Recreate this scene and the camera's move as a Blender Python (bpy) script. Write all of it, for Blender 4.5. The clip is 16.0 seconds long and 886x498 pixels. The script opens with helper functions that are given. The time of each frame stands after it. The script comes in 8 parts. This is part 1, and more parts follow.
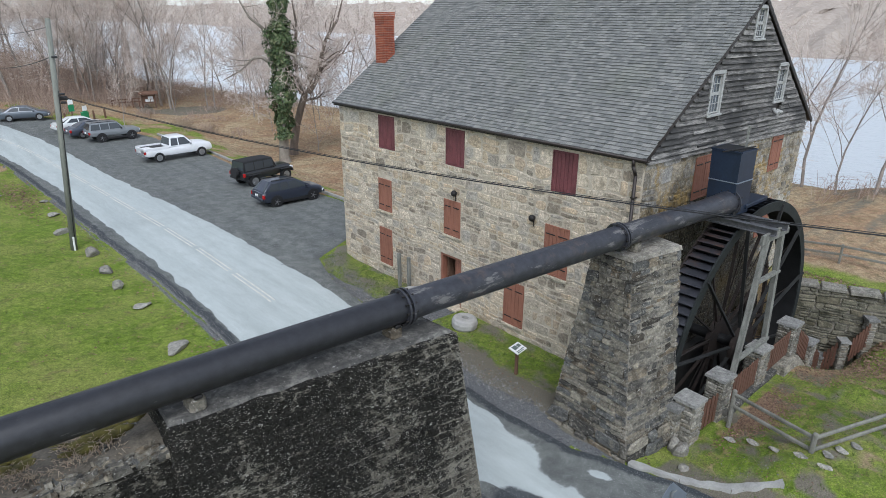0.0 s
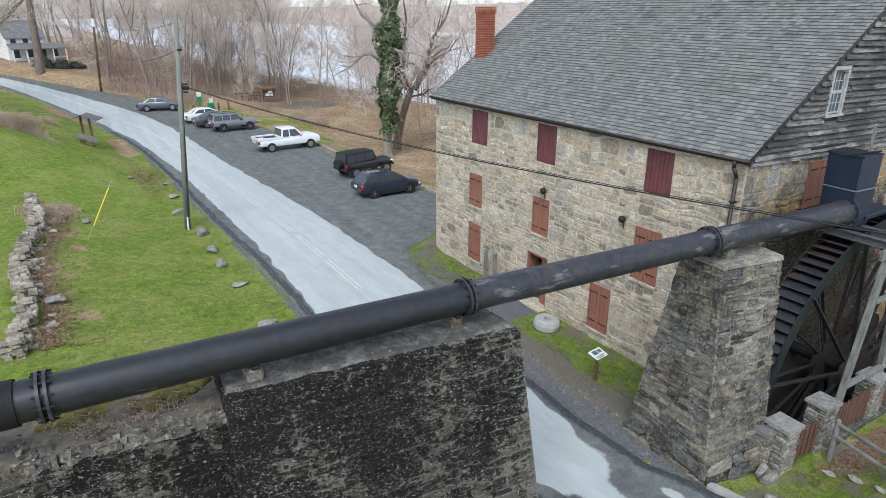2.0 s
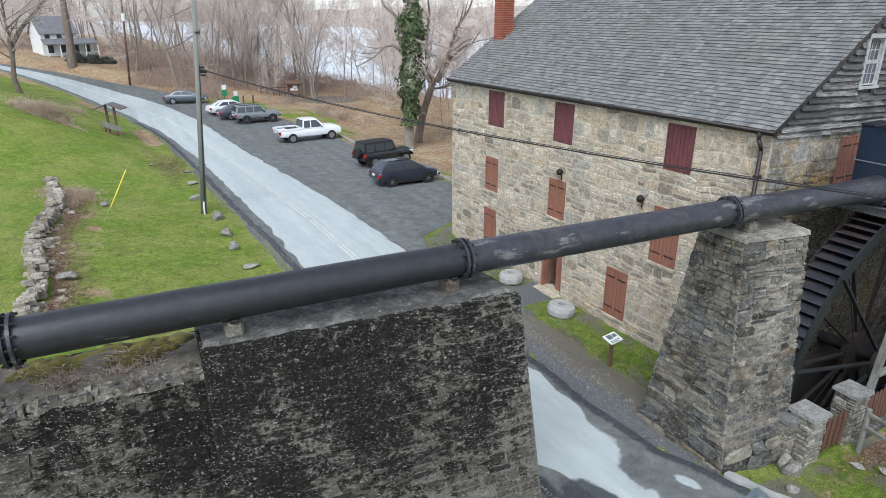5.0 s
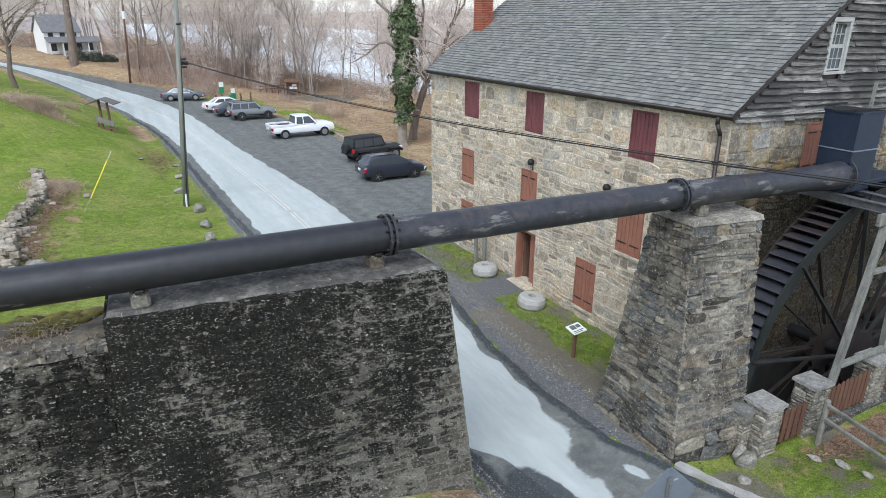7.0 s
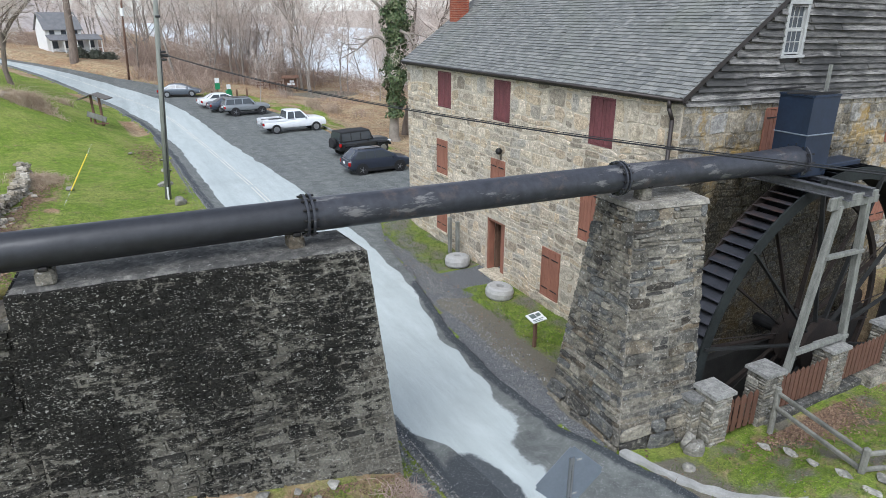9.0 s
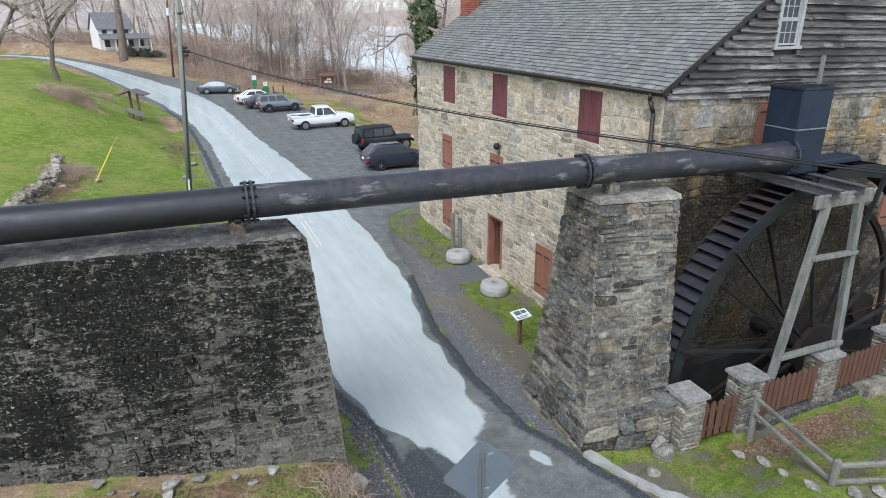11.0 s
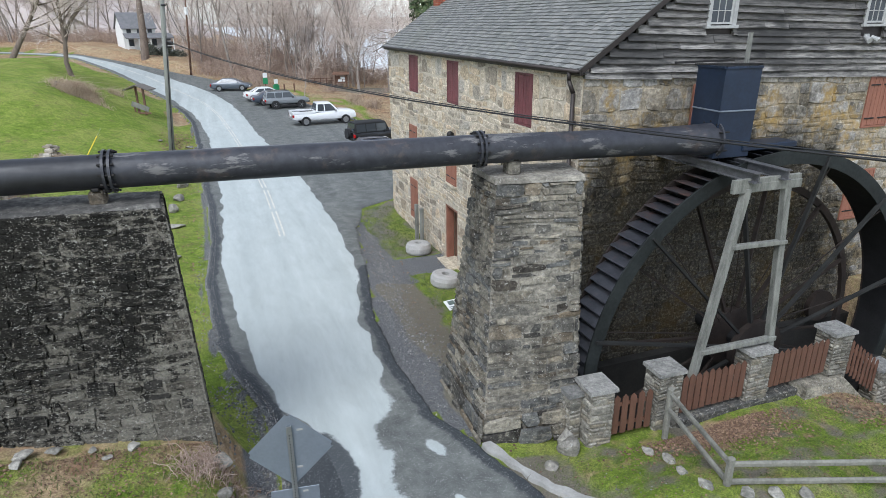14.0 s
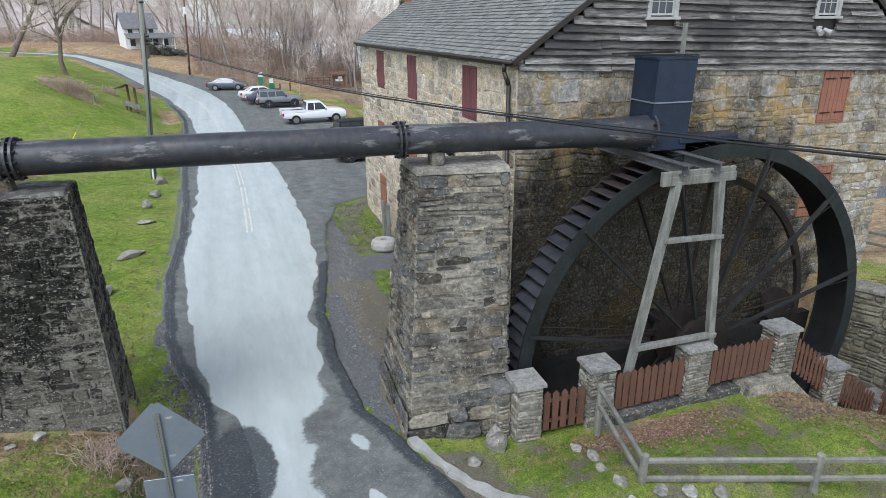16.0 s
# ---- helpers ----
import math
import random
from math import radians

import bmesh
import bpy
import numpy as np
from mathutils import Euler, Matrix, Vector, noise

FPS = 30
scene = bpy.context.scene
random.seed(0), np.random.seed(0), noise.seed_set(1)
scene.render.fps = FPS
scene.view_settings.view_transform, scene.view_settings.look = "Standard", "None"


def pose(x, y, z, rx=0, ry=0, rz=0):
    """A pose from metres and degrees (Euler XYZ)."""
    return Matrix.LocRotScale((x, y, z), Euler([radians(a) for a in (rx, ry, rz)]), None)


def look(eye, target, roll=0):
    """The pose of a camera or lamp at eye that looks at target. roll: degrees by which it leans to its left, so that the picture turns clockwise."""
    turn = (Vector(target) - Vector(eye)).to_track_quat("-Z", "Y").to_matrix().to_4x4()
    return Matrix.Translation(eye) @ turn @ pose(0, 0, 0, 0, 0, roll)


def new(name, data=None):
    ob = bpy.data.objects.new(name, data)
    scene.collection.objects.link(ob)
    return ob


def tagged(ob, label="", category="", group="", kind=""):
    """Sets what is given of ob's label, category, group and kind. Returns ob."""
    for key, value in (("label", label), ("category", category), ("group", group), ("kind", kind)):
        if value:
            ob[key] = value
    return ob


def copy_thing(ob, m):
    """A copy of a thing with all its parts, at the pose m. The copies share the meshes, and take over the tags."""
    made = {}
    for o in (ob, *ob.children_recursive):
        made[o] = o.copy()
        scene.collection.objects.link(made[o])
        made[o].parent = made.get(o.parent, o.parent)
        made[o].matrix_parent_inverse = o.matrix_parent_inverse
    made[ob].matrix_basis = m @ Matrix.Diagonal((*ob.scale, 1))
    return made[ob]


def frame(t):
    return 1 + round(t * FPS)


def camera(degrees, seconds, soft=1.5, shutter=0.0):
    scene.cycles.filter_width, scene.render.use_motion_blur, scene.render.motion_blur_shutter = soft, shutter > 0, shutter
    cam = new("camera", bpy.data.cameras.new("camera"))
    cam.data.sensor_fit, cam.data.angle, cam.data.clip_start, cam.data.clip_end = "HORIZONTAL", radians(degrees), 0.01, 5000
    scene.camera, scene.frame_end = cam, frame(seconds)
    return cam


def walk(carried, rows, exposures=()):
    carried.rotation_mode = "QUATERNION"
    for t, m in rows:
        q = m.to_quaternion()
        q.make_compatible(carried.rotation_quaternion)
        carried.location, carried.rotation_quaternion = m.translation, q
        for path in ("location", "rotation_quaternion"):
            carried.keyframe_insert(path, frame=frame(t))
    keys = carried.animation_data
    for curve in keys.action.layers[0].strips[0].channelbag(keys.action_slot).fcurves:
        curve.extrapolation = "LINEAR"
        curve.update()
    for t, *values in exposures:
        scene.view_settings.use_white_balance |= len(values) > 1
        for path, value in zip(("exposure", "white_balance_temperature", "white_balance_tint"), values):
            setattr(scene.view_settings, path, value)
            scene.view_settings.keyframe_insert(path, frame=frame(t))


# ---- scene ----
cam = camera(70.8, 16.0, soft=0.5)
PATH = [
    (0, (-17.11, -9.626, 11.677), (-15.849, -8.245, 10.969), 0.3),
    (0.5, (-16.703, -9.883, 11.567), (-15.526, -8.429, 10.859), 0.2),
    (1, (-16.473, -9.993, 11.503), (-15.386, -8.47, 10.796), 0.2),
    (1.5, (-16.451, -9.994, 11.481), (-15.418, -8.435, 10.772), 0.2),
    (2, (-16.451, -9.956, 11.408), (-15.45, -8.375, 10.7), 0.1),
    (2.5, (-16.411, -9.887, 11.231), (-15.432, -8.292, 10.525), 0.0),
    (3, (-16.406, -9.823, 11.021), (-15.441, -8.219, 10.315), -0.0),
    (3.5, (-16.373, -9.783, 10.822), (-15.419, -8.173, 10.118), 0.1),
    (4, (-16.27, -9.793, 10.701), (-15.325, -8.178, 9.996), 0.0),
    (6.5, (-14.792, -10.459, 9.974), (-13.878, -8.819, 9.283), 0.3),
    (7, (-14.454, -10.644, 9.882), (-13.546, -9.002, 9.19), 0.2),
    (7.5, (-14.095, -10.832, 9.795), (-13.192, -9.188, 9.101), 0.1),
    (8, (-13.768, -11.019, 9.697), (-12.87, -9.372, 9.002), 0.0),
    (8.5, (-13.412, -11.195, 9.619), (-12.52, -9.546, 8.922), -0.1),
    (9, (-13.059, -11.398, 9.536), (-12.177, -9.743, 8.839), -0.1),
    (11.5, (-10.862, -12.36, 9.252), (-10.138, -10.63, 8.556), -0.4),
    (12, (-10.38, -12.53, 9.144), (-9.672, -10.792, 8.452), -0.3),
    (12.5, (-9.909, -12.684, 9.041), (-9.216, -10.94, 8.351), -0.3),
    (13, (-9.464, -12.809, 8.931), (-8.782, -11.061, 8.239), -0.4),
    (13.5, (-8.994, -12.955, 8.819), (-8.323, -11.202, 8.129), -0.4),
    (14, (-8.492, -13.089, 8.69), (-7.832, -11.33, 8.003), -0.4),
    (14.5, (-7.99, -13.24, 8.575), (-7.341, -11.477, 7.891), -0.3),
    (15, (-7.531, -13.374, 8.506), (-6.888, -11.607, 7.823), -0.4),
    (15.5, (-7.106, -13.513, 8.475), (-6.47, -11.744, 7.793), -0.4),
    (16, (-6.756, -13.634, 8.435), (-6.124, -11.864, 7.753), -0.4),
]
walk(cam, [(t, look(eye, target, roll)) for t, eye, target, roll in PATH], exposures=[(0.0, 0.58, 5980, 9.0), (1.5, 0.70, 5980, 9.0), (4.0, 0.82, 5980, 9.0), (8.0, 0.88, 5980, 9.0), (12.0, 0.87, 5980, 9.0), (16.0, 0.80, 5980, 9.0)])

# ---- light ----
world = bpy.data.worlds.new("overcast")
scene.world = world
world.use_nodes = True
_n, _l = world.node_tree.nodes, world.node_tree.links
_sky = _n.new("ShaderNodeTexSky")
_sky.sky_type, _sky.sun_disc = "NISHITA", False
_sky.sun_elevation, _sky.sun_rotation = radians(50), radians(223)
_sky.dust_density, _sky.air_density, _sky.ozone_density = 1.0, 1.0, 2.0
_hs = _n.new("ShaderNodeHueSaturation")
_hs.inputs["Saturation"].default_value = 0.35
_l.new(_sky.outputs[0], _hs.inputs["Color"])
_l.new(_hs.outputs[0], _n["Background"].inputs["Color"])
_n["Background"].inputs["Strength"].default_value = 0.15
sun = new("sun", bpy.data.lights.new("sun", "SUN"))
sun.data.energy, sun.data.angle, sun.data.color = 1.5, radians(30), (1.0, 0.99, 0.975)
sun.matrix_world = look((-24, -26, 42), (0, 0, 0))


# ---- materials ----
def mat(name):
    m = bpy.data.materials.new(name)
    m.use_nodes = True
    nt = m.node_tree
    return m, nt, nt.nodes["Principled BSDF"]


def node(nt, kind, **inputs):
    nd = nt.nodes.new(kind)
    for k, v in inputs.items():
        nd.inputs[k.replace("_", " ")].default_value = v
    return nd


def ramp(nt, fac, stops):
    r = nt.nodes.new("ShaderNodeValToRGB")
    el = r.color_ramp.elements
    while len(el) < len(stops):
        el.new(0.5)
    for e, (p, c) in zip(el, stops):
        e.position, e.color = p, (*c, 1)
    nt.links.new(fac, r.inputs[0])
    return r.outputs[0]


def mixc(nt, fac, a, b, blend="MIX"):
    m = nt.nodes.new("ShaderNodeMix")
    m.data_type, m.blend_type = "RGBA", blend
    for sock, v in ((m.inputs[0], fac), (m.inputs[6], a), (m.inputs[7], b)):
        if isinstance(v, bpy.types.NodeSocket):
            nt.links.new(v, sock)
        elif isinstance(v, (int, float)):
            sock.default_value = v
        else:
            sock.default_value = (*v, 1)
    return m.outputs[2]


def coords(nt, world_space=False, stretch=(1, 1, 1)):
    if world_space:
        src = nt.nodes.new("ShaderNodeNewGeometry").outputs["Position"]
    else:
        src = nt.nodes.new("ShaderNodeTexCoord").outputs["Object"]
    mp = nt.nodes.new("ShaderNodeMapping")
    mp.inputs["Scale"].default_value = stretch
    nt.links.new(src, mp.inputs[0])
    return mp.outputs[0]


def noisy(nt, vec, scale, detail=4, rough=0.6):
    nd = node(nt, "ShaderNodeTexNoise", Scale=scale, Detail=detail, Roughness=rough)
    nt.links.new(vec, nd.inputs["Vector"])
    return nd.outputs["Fac"]


def bump(nt, bsdf, height, strength, dist=0.01):
    b = node(nt, "ShaderNodeBump", Strength=strength, Distance=dist)
    nt.links.new(height, b.inputs["Height"])
    nt.links.new(b.outputs[0], bsdf.inputs["Normal"])


def piece_random(nt):
    """A number of its own for each piece, joined or apart."""
    a = nt.nodes.new("ShaderNodeObjectInfo").outputs["Random"]
    b = nt.nodes.new("ShaderNodeNewGeometry").outputs["Random Per Island"]
    s = nt.nodes.new("ShaderNodeMath")
    s.operation = "ADD"
    nt.links.new(a, s.inputs[0]), nt.links.new(b, s.inputs[1])
    f = nt.nodes.new("ShaderNodeMath")
    f.operation = "FRACT"
    nt.links.new(s.outputs[0], f.inputs[0])
    return f.outputs[0]


def plain(name, color, rough=0.6, metal=0.0, var=0.25, scale=6.0, bumps=0.0, stretch=(1, 1, 1), spec=0.5, world_space=False):
    """A surface of one colour with grain and wear at two scales."""
    m, nt, b = mat(name)
    v = coords(nt, world_space, stretch)
    big, small = noisy(nt, v, scale, 4), noisy(nt, v, scale * 9, 3)
    lo, hi = [c * (1 - var) for c in color], [min(1, c * (1 + var)) for c in color]
    c1 = ramp(nt, big, [(0.3, lo), (0.7, hi)])
    c2 = mixc(nt, 0.35, c1, ramp(nt, small, [(0.3, lo), (0.7, hi)]))
    nt.links.new(c2, b.inputs["Base Color"])
    b.inputs["Roughness"].default_value, b.inputs["Metallic"].default_value = rough, metal
    b.inputs["Specular IOR Level"].default_value = spec
    if bumps:
        bump(nt, b, small, bumps)
    return m


def stone(name, palette, stain, stain_amount, lichen=None, lichen_amount=0.0, zone=None, bumps=0.5, splash=None, spot=9, mottle=0.6, smear=None):
    """Rubble stone: a tone for each piece, grain, dark weather stains in patches, smeared lime mortar, lichen spots."""
    m, nt, b = mat(name)
    v = coords(nt, True)
    n = len(palette)
    base = ramp(nt, piece_random(nt), [((i + 0.5) / n, c) for i, c in enumerate(palette)])
    grain = noisy(nt, v, 14, 6, 0.7)
    base = mixc(nt, 0.8, base, ramp(nt, grain, [(0.25, (0.30, 0.30, 0.30)), (0.75, (1.5, 1.47, 1.4))]), "MULTIPLY")
    mott = noisy(nt, coords(nt, True, (1, 1, 1.8)), 4.2, 6, 0.75)
    base = mixc(nt, mottle, base, ramp(nt, mott, [(0.30, (0.40, 0.39, 0.37)), (0.5, (1, 1, 1)), (0.70, (1.7, 1.66, 1.58))]), "MULTIPLY")
    patch = noisy(nt, v, 0.55, 5, 0.62)
    fine = noisy(nt, v, 3.2, 5, 0.7)
    both = mixc(nt, 0.45, patch, fine)
    e = 0.62 - 0.3 * stain_amount
    base = mixc(nt, ramp(nt, both, [(e, (0, 0, 0)), (e + 0.13, (1, 1, 1))]), base, mixc(nt, 0.75, base, stain))
    if smear:
        sm = noisy(nt, coords(nt, True, (1, 1, 1.7)), 2.7, 7, 0.78)
        base = mixc(nt, ramp(nt, sm, [(0.535, (0, 0, 0)), (0.61, (0.75, 0.75, 0.75))]), base, mixc(nt, 0.7, smear, ramp(nt, grain, [(0.3, (0.45, 0.45, 0.45)), (0.7, (1.35, 1.33, 1.28))]), "MULTIPLY"))
    if lichen:
        sp = noisy(nt, v, spot, 4, 0.8)
        e = 0.66 - 0.2 * lichen_amount
        base = mixc(nt, ramp(nt, sp, [(e, (0, 0, 0)), (e + 0.06, (0.85, 0.85, 0.85))]), base, lichen)
    if zone:
        patch2 = noisy(nt, v, 0.45, 4, 0.6)
        base = mixc(nt, ramp(nt, mixc(nt, 0.35, patch2, fine), [(0.525, (0, 0, 0)), (0.61, (0.7, 0.7, 0.7))]), base, zone)
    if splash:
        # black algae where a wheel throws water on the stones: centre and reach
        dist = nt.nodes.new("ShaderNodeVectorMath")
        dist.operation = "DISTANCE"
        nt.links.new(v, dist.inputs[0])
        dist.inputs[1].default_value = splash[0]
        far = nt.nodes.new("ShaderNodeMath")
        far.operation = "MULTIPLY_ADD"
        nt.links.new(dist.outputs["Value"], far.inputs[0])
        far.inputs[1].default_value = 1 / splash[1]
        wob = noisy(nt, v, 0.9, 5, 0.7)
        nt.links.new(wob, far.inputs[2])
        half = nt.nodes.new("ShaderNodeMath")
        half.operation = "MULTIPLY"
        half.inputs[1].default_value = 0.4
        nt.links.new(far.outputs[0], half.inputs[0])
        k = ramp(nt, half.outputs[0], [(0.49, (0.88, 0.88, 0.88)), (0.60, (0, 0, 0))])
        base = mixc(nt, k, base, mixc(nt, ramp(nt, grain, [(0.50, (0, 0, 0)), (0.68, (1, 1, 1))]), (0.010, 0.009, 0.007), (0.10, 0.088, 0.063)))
    nt.links.new(base, b.inputs["Base Color"])
    b.inputs["Roughness"].default_value = 0.92
    b.inputs["Specular IOR Level"].default_value = 0.12
    bump(nt, b, grain, bumps, 0.03)
    return m


M = {}
M["mill_stone"] = stone("mill_stone", [(0.45, 0.37, 0.27), (0.54, 0.47, 0.37), (0.32, 0.29, 0.245), (0.60, 0.525, 0.425), (0.47, 0.412, 0.332), (0.23, 0.20, 0.165), (0.55, 0.445, 0.325), (0.38, 0.352, 0.31)], (0.20, 0.165, 0.12), 0.36, (0.64, 0.58, 0.48), 0.22, bumps=1.0, spot=11, mottle=0.6)
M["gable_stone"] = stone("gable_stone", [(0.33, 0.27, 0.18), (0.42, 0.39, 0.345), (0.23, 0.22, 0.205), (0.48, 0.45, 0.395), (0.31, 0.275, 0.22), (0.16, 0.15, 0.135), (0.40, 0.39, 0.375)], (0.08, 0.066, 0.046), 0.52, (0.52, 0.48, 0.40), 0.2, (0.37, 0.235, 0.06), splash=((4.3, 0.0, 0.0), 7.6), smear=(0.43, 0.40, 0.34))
M["mill_mortar"] = plain("mill_mortar", (0.43, 0.375, 0.295), 0.95, var=0.3, scale=3, bumps=0.4)
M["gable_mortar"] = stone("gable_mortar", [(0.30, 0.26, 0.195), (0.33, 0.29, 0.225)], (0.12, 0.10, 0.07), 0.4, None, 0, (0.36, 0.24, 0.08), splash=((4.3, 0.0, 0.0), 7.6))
M["pier_stone"] = stone("pier_stone", [(0.16, 0.145, 0.118), (0.20, 0.186, 0.158), (0.085, 0.083, 0.078), (0.28, 0.26, 0.215), (0.17, 0.138, 0.10), (0.05, 0.047, 0.043), (0.125, 0.127, 0.125)], (0.032, 0.029, 0.025), 0.42, (0.38, 0.365, 0.33), 0.36, bumps=1.0, spot=12, mottle=0.95, smear=(0.23, 0.212, 0.175))
M["pier_mortar"] = stone("pier_mortar", [(0.19, 0.176, 0.15), (0.23, 0.215, 0.185)], (0.05, 0.046, 0.04), 0.5, (0.36, 0.345, 0.31), 0.3, bumps=0.8, mottle=0.9)


def specks(nt, v, scale, size, keep, cluster):
    """Round crisp specks: cells of a Voronoi pattern, some kept, thicker in patches."""
    warp = nt.nodes.new("ShaderNodeVectorMath")
    warp.operation = "MULTIPLY_ADD"
    nz = node(nt, "ShaderNodeTexNoise", Scale=scale * 1.7, Detail=3, Roughness=0.6)
    nt.links.new(v, nz.inputs["Vector"])
    nt.links.new(nz.outputs["Color"], warp.inputs[0])
    warp.inputs[1].default_value = (2.2 / scale,) * 3
    nt.links.new(v, warp.inputs[2])
    vo = node(nt, "ShaderNodeTexVoronoi", Scale=scale)
    nt.links.new(warp.outputs[0], vo.inputs["Vector"])
    sep = nt.nodes.new("ShaderNodeSeparateColor")
    nt.links.new(vo.outputs["Color"], sep.inputs[0])
    near = ramp(nt, vo.outputs["Distance"], [(size * 0.7, (1, 1, 1)), (size, (0, 0, 0))])
    kept = mixc(nt, 0.5, sep.outputs[0], cluster)
    kept = ramp(nt, kept, [(keep, (0, 0, 0)), (keep + 0.03, (1, 1, 1))])
    return mixc(nt, 1.0, near, kept, "MULTIPLY")


def old_wall_mat(name, tone, clean):
    """Blackened rubble: soot-dark crust in streaks, grey-brown bare stone, smeared mortar and white lichen specks."""
    m, nt, b = mat(name)
    v = coords(nt, True)
    long_ = coords(nt, True, (1, 1, 2.0))
    base = ramp(nt, piece_random(nt), [(p, tuple(tone * e for e in c)) for p, c in ((0.08, (0.045, 0.043, 0.04)), (0.3, (0.10, 0.094, 0.082)), (0.5, (0.15, 0.142, 0.122)), (0.7, (0.075, 0.068, 0.058)), (0.92, (0.20, 0.19, 0.165)))])
    grain = noisy(nt, v, 20, 6, 0.78)
    base = mixc(nt, 0.85, base, ramp(nt, grain, [(0.28, (0.2, 0.2, 0.2)), (0.72, (1.7, 1.67, 1.58))]), "MULTIPLY")
    smear = noisy(nt, long_, 3.4, 7, 0.78)
    base = mixc(nt, ramp(nt, smear, [(0.53, (0, 0, 0)), (0.59, (0.7, 0.7, 0.7))]), base, mixc(nt, 1.0, (0.20, 0.188, 0.16), ramp(nt, grain, [(0.32, (0.3, 0.3, 0.3)), (0.68, (1.5, 1.48, 1.42))]), "MULTIPLY"))
    crust = mixc(nt, 0.62, noisy(nt, coords(nt, True, (1.3, 1.3, 0.45)), 0.85, 5, 0.65), noisy(nt, long_, 4.0, 7, 0.8))
    # blacker round the leaking joint, cleaner away from it
    dist = nt.nodes.new("ShaderNodeVectorMath")
    dist.operation = "DISTANCE"
    nt.links.new(coords(nt, True, (1, 1, 1.5)), dist.inputs[0])
    dist.inputs[1].default_value = (-13.2, -1.0, 7.3)
    lean = nt.nodes.new("ShaderNodeMath")
    lean.operation = "MULTIPLY_ADD"
    nt.links.new(dist.outputs["Value"], lean.inputs[0])
    lean.inputs[1].default_value = -0.030
    lean.inputs[2].default_value = 0.128
    total = nt.nodes.new("ShaderNodeMath")
    total.operation = "ADD"
    nt.links.new(crust, total.inputs[0])
    nt.links.new(lean.outputs[0], total.inputs[1])
    crust = total.outputs[0]
    base = mixc(nt, ramp(nt, crust, [(0.492 + clean, (0, 0, 0)), (0.535 + clean, (0.94, 0.94, 0.94))]), base, mixc(nt, ramp(nt, grain, [(0.4, (0, 0, 0)), (0.7, (1, 1, 1))]), (0.007, 0.0068, 0.0062), (0.028, 0.0265, 0.023)))
    where = noisy(nt, v, 0.9, 4, 0.6)
    pale = mixc(nt, 0.30, noisy(nt, coords(nt, True, (1, 1, 2.6)), 6, 7, 0.85), where)
    base = mixc(nt, ramp(nt, pale, [(0.59, (0, 0, 0)), (0.61, (0.75, 0.75, 0.75))]), base, (0.30, 0.29, 0.25))
    base = mixc(nt, specks(nt, long_, 11, 0.32, 0.645, where), base, (0.34, 0.33, 0.29))
    base = mixc(nt, specks(nt, long_, 26, 0.35, 0.63, noisy(nt, v, 1.7, 3)), base, (0.38, 0.37, 0.33))
    nt.links.new(base, b.inputs["Base Color"])
    b.inputs["Roughness"].default_value = 0.95
    b.inputs["Specular IOR Level"].default_value = 0.06
    bump(nt, b, mixc(nt, 0.5, grain, smear), 1.0, 0.06)
    return m


M["wall_stone"] = old_wall_mat("wall_stone", 0.85, -0.006)
M["wall_mortar"] = old_wall_mat("wall_mortar", 1.05, 0.012)
M["wall_cap"] = stone("wall_cap", [(0.17, 0.165, 0.155), (0.21, 0.205, 0.19)], (0.035, 0.034, 0.033), 0.75, (0.33, 0.325, 0.30), 0.25, mottle=0.8)
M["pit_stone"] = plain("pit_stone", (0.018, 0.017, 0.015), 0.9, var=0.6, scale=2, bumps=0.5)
M["cap_stone"] = stone("cap_stone", [(0.25, 0.24, 0.21), (0.19, 0.18, 0.16), (0.32, 0.305, 0.265), (0.14, 0.135, 0.12), (0.24, 0.215, 0.17)], (0.07, 0.066, 0.055), 0.45, (0.42, 0.42, 0.39), 0.25)
M["pillar_cap"] = stone("pillar_cap", [(0.22, 0.22, 0.215), (0.27, 0.267, 0.255), (0.18, 0.18, 0.176)], (0.06, 0.06, 0.055), 0.35, (0.30, 0.30, 0.28), 0.2, mottle=0.4)
M["ruin_stone"] = stone("ruin_stone", [(0.36, 0.325, 0.27), (0.27, 0.245, 0.205), (0.44, 0.405, 0.35), (0.31, 0.27, 0.21)], (0.12, 0.10, 0.075), 0.4, (0.46, 0.44, 0.40), 0.3)
M["pier_cap"] = stone("pier_cap", [(0.24, 0.225, 0.195), (0.28, 0.265, 0.235)], (0.10, 0.09, 0.075), 0.55, (0.38, 0.37, 0.34), 0.3, mottle=0.8)
M["boulder"] = stone("boulder", [(0.28, 0.27, 0.245), (0.22, 0.21, 0.19), (0.34, 0.33, 0.30)], (0.09, 0.09, 0.075), 0.4, (0.38, 0.38, 0.35), 0.25)
M["tail_stone"] = stone("tail_stone", [(0.17, 0.16, 0.125), (0.11, 0.105, 0.085), (0.21, 0.195, 0.15), (0.14, 0.125, 0.09)], (0.03, 0.032, 0.02), 0.55, (0.25, 0.26, 0.19), 0.25)
M["lintel"] = stone("lintel", [(0.50, 0.44, 0.34), (0.44, 0.40, 0.32)], (0.2, 0.17, 0.13), 0.3)
M["earth_top"] = plain("earth_top", (0.115, 0.098, 0.074), 0.95, var=0.75, scale=3.4, bumps=0.5, world_space=True)
M["house_roof"] = plain("house_roof", (0.15, 0.15, 0.155), 0.8, var=0.25, scale=1.5)
M["pale_stone"] = plain("pale_stone", (0.33, 0.32, 0.30), 0.9, var=0.25, scale=4, bumps=0.4)
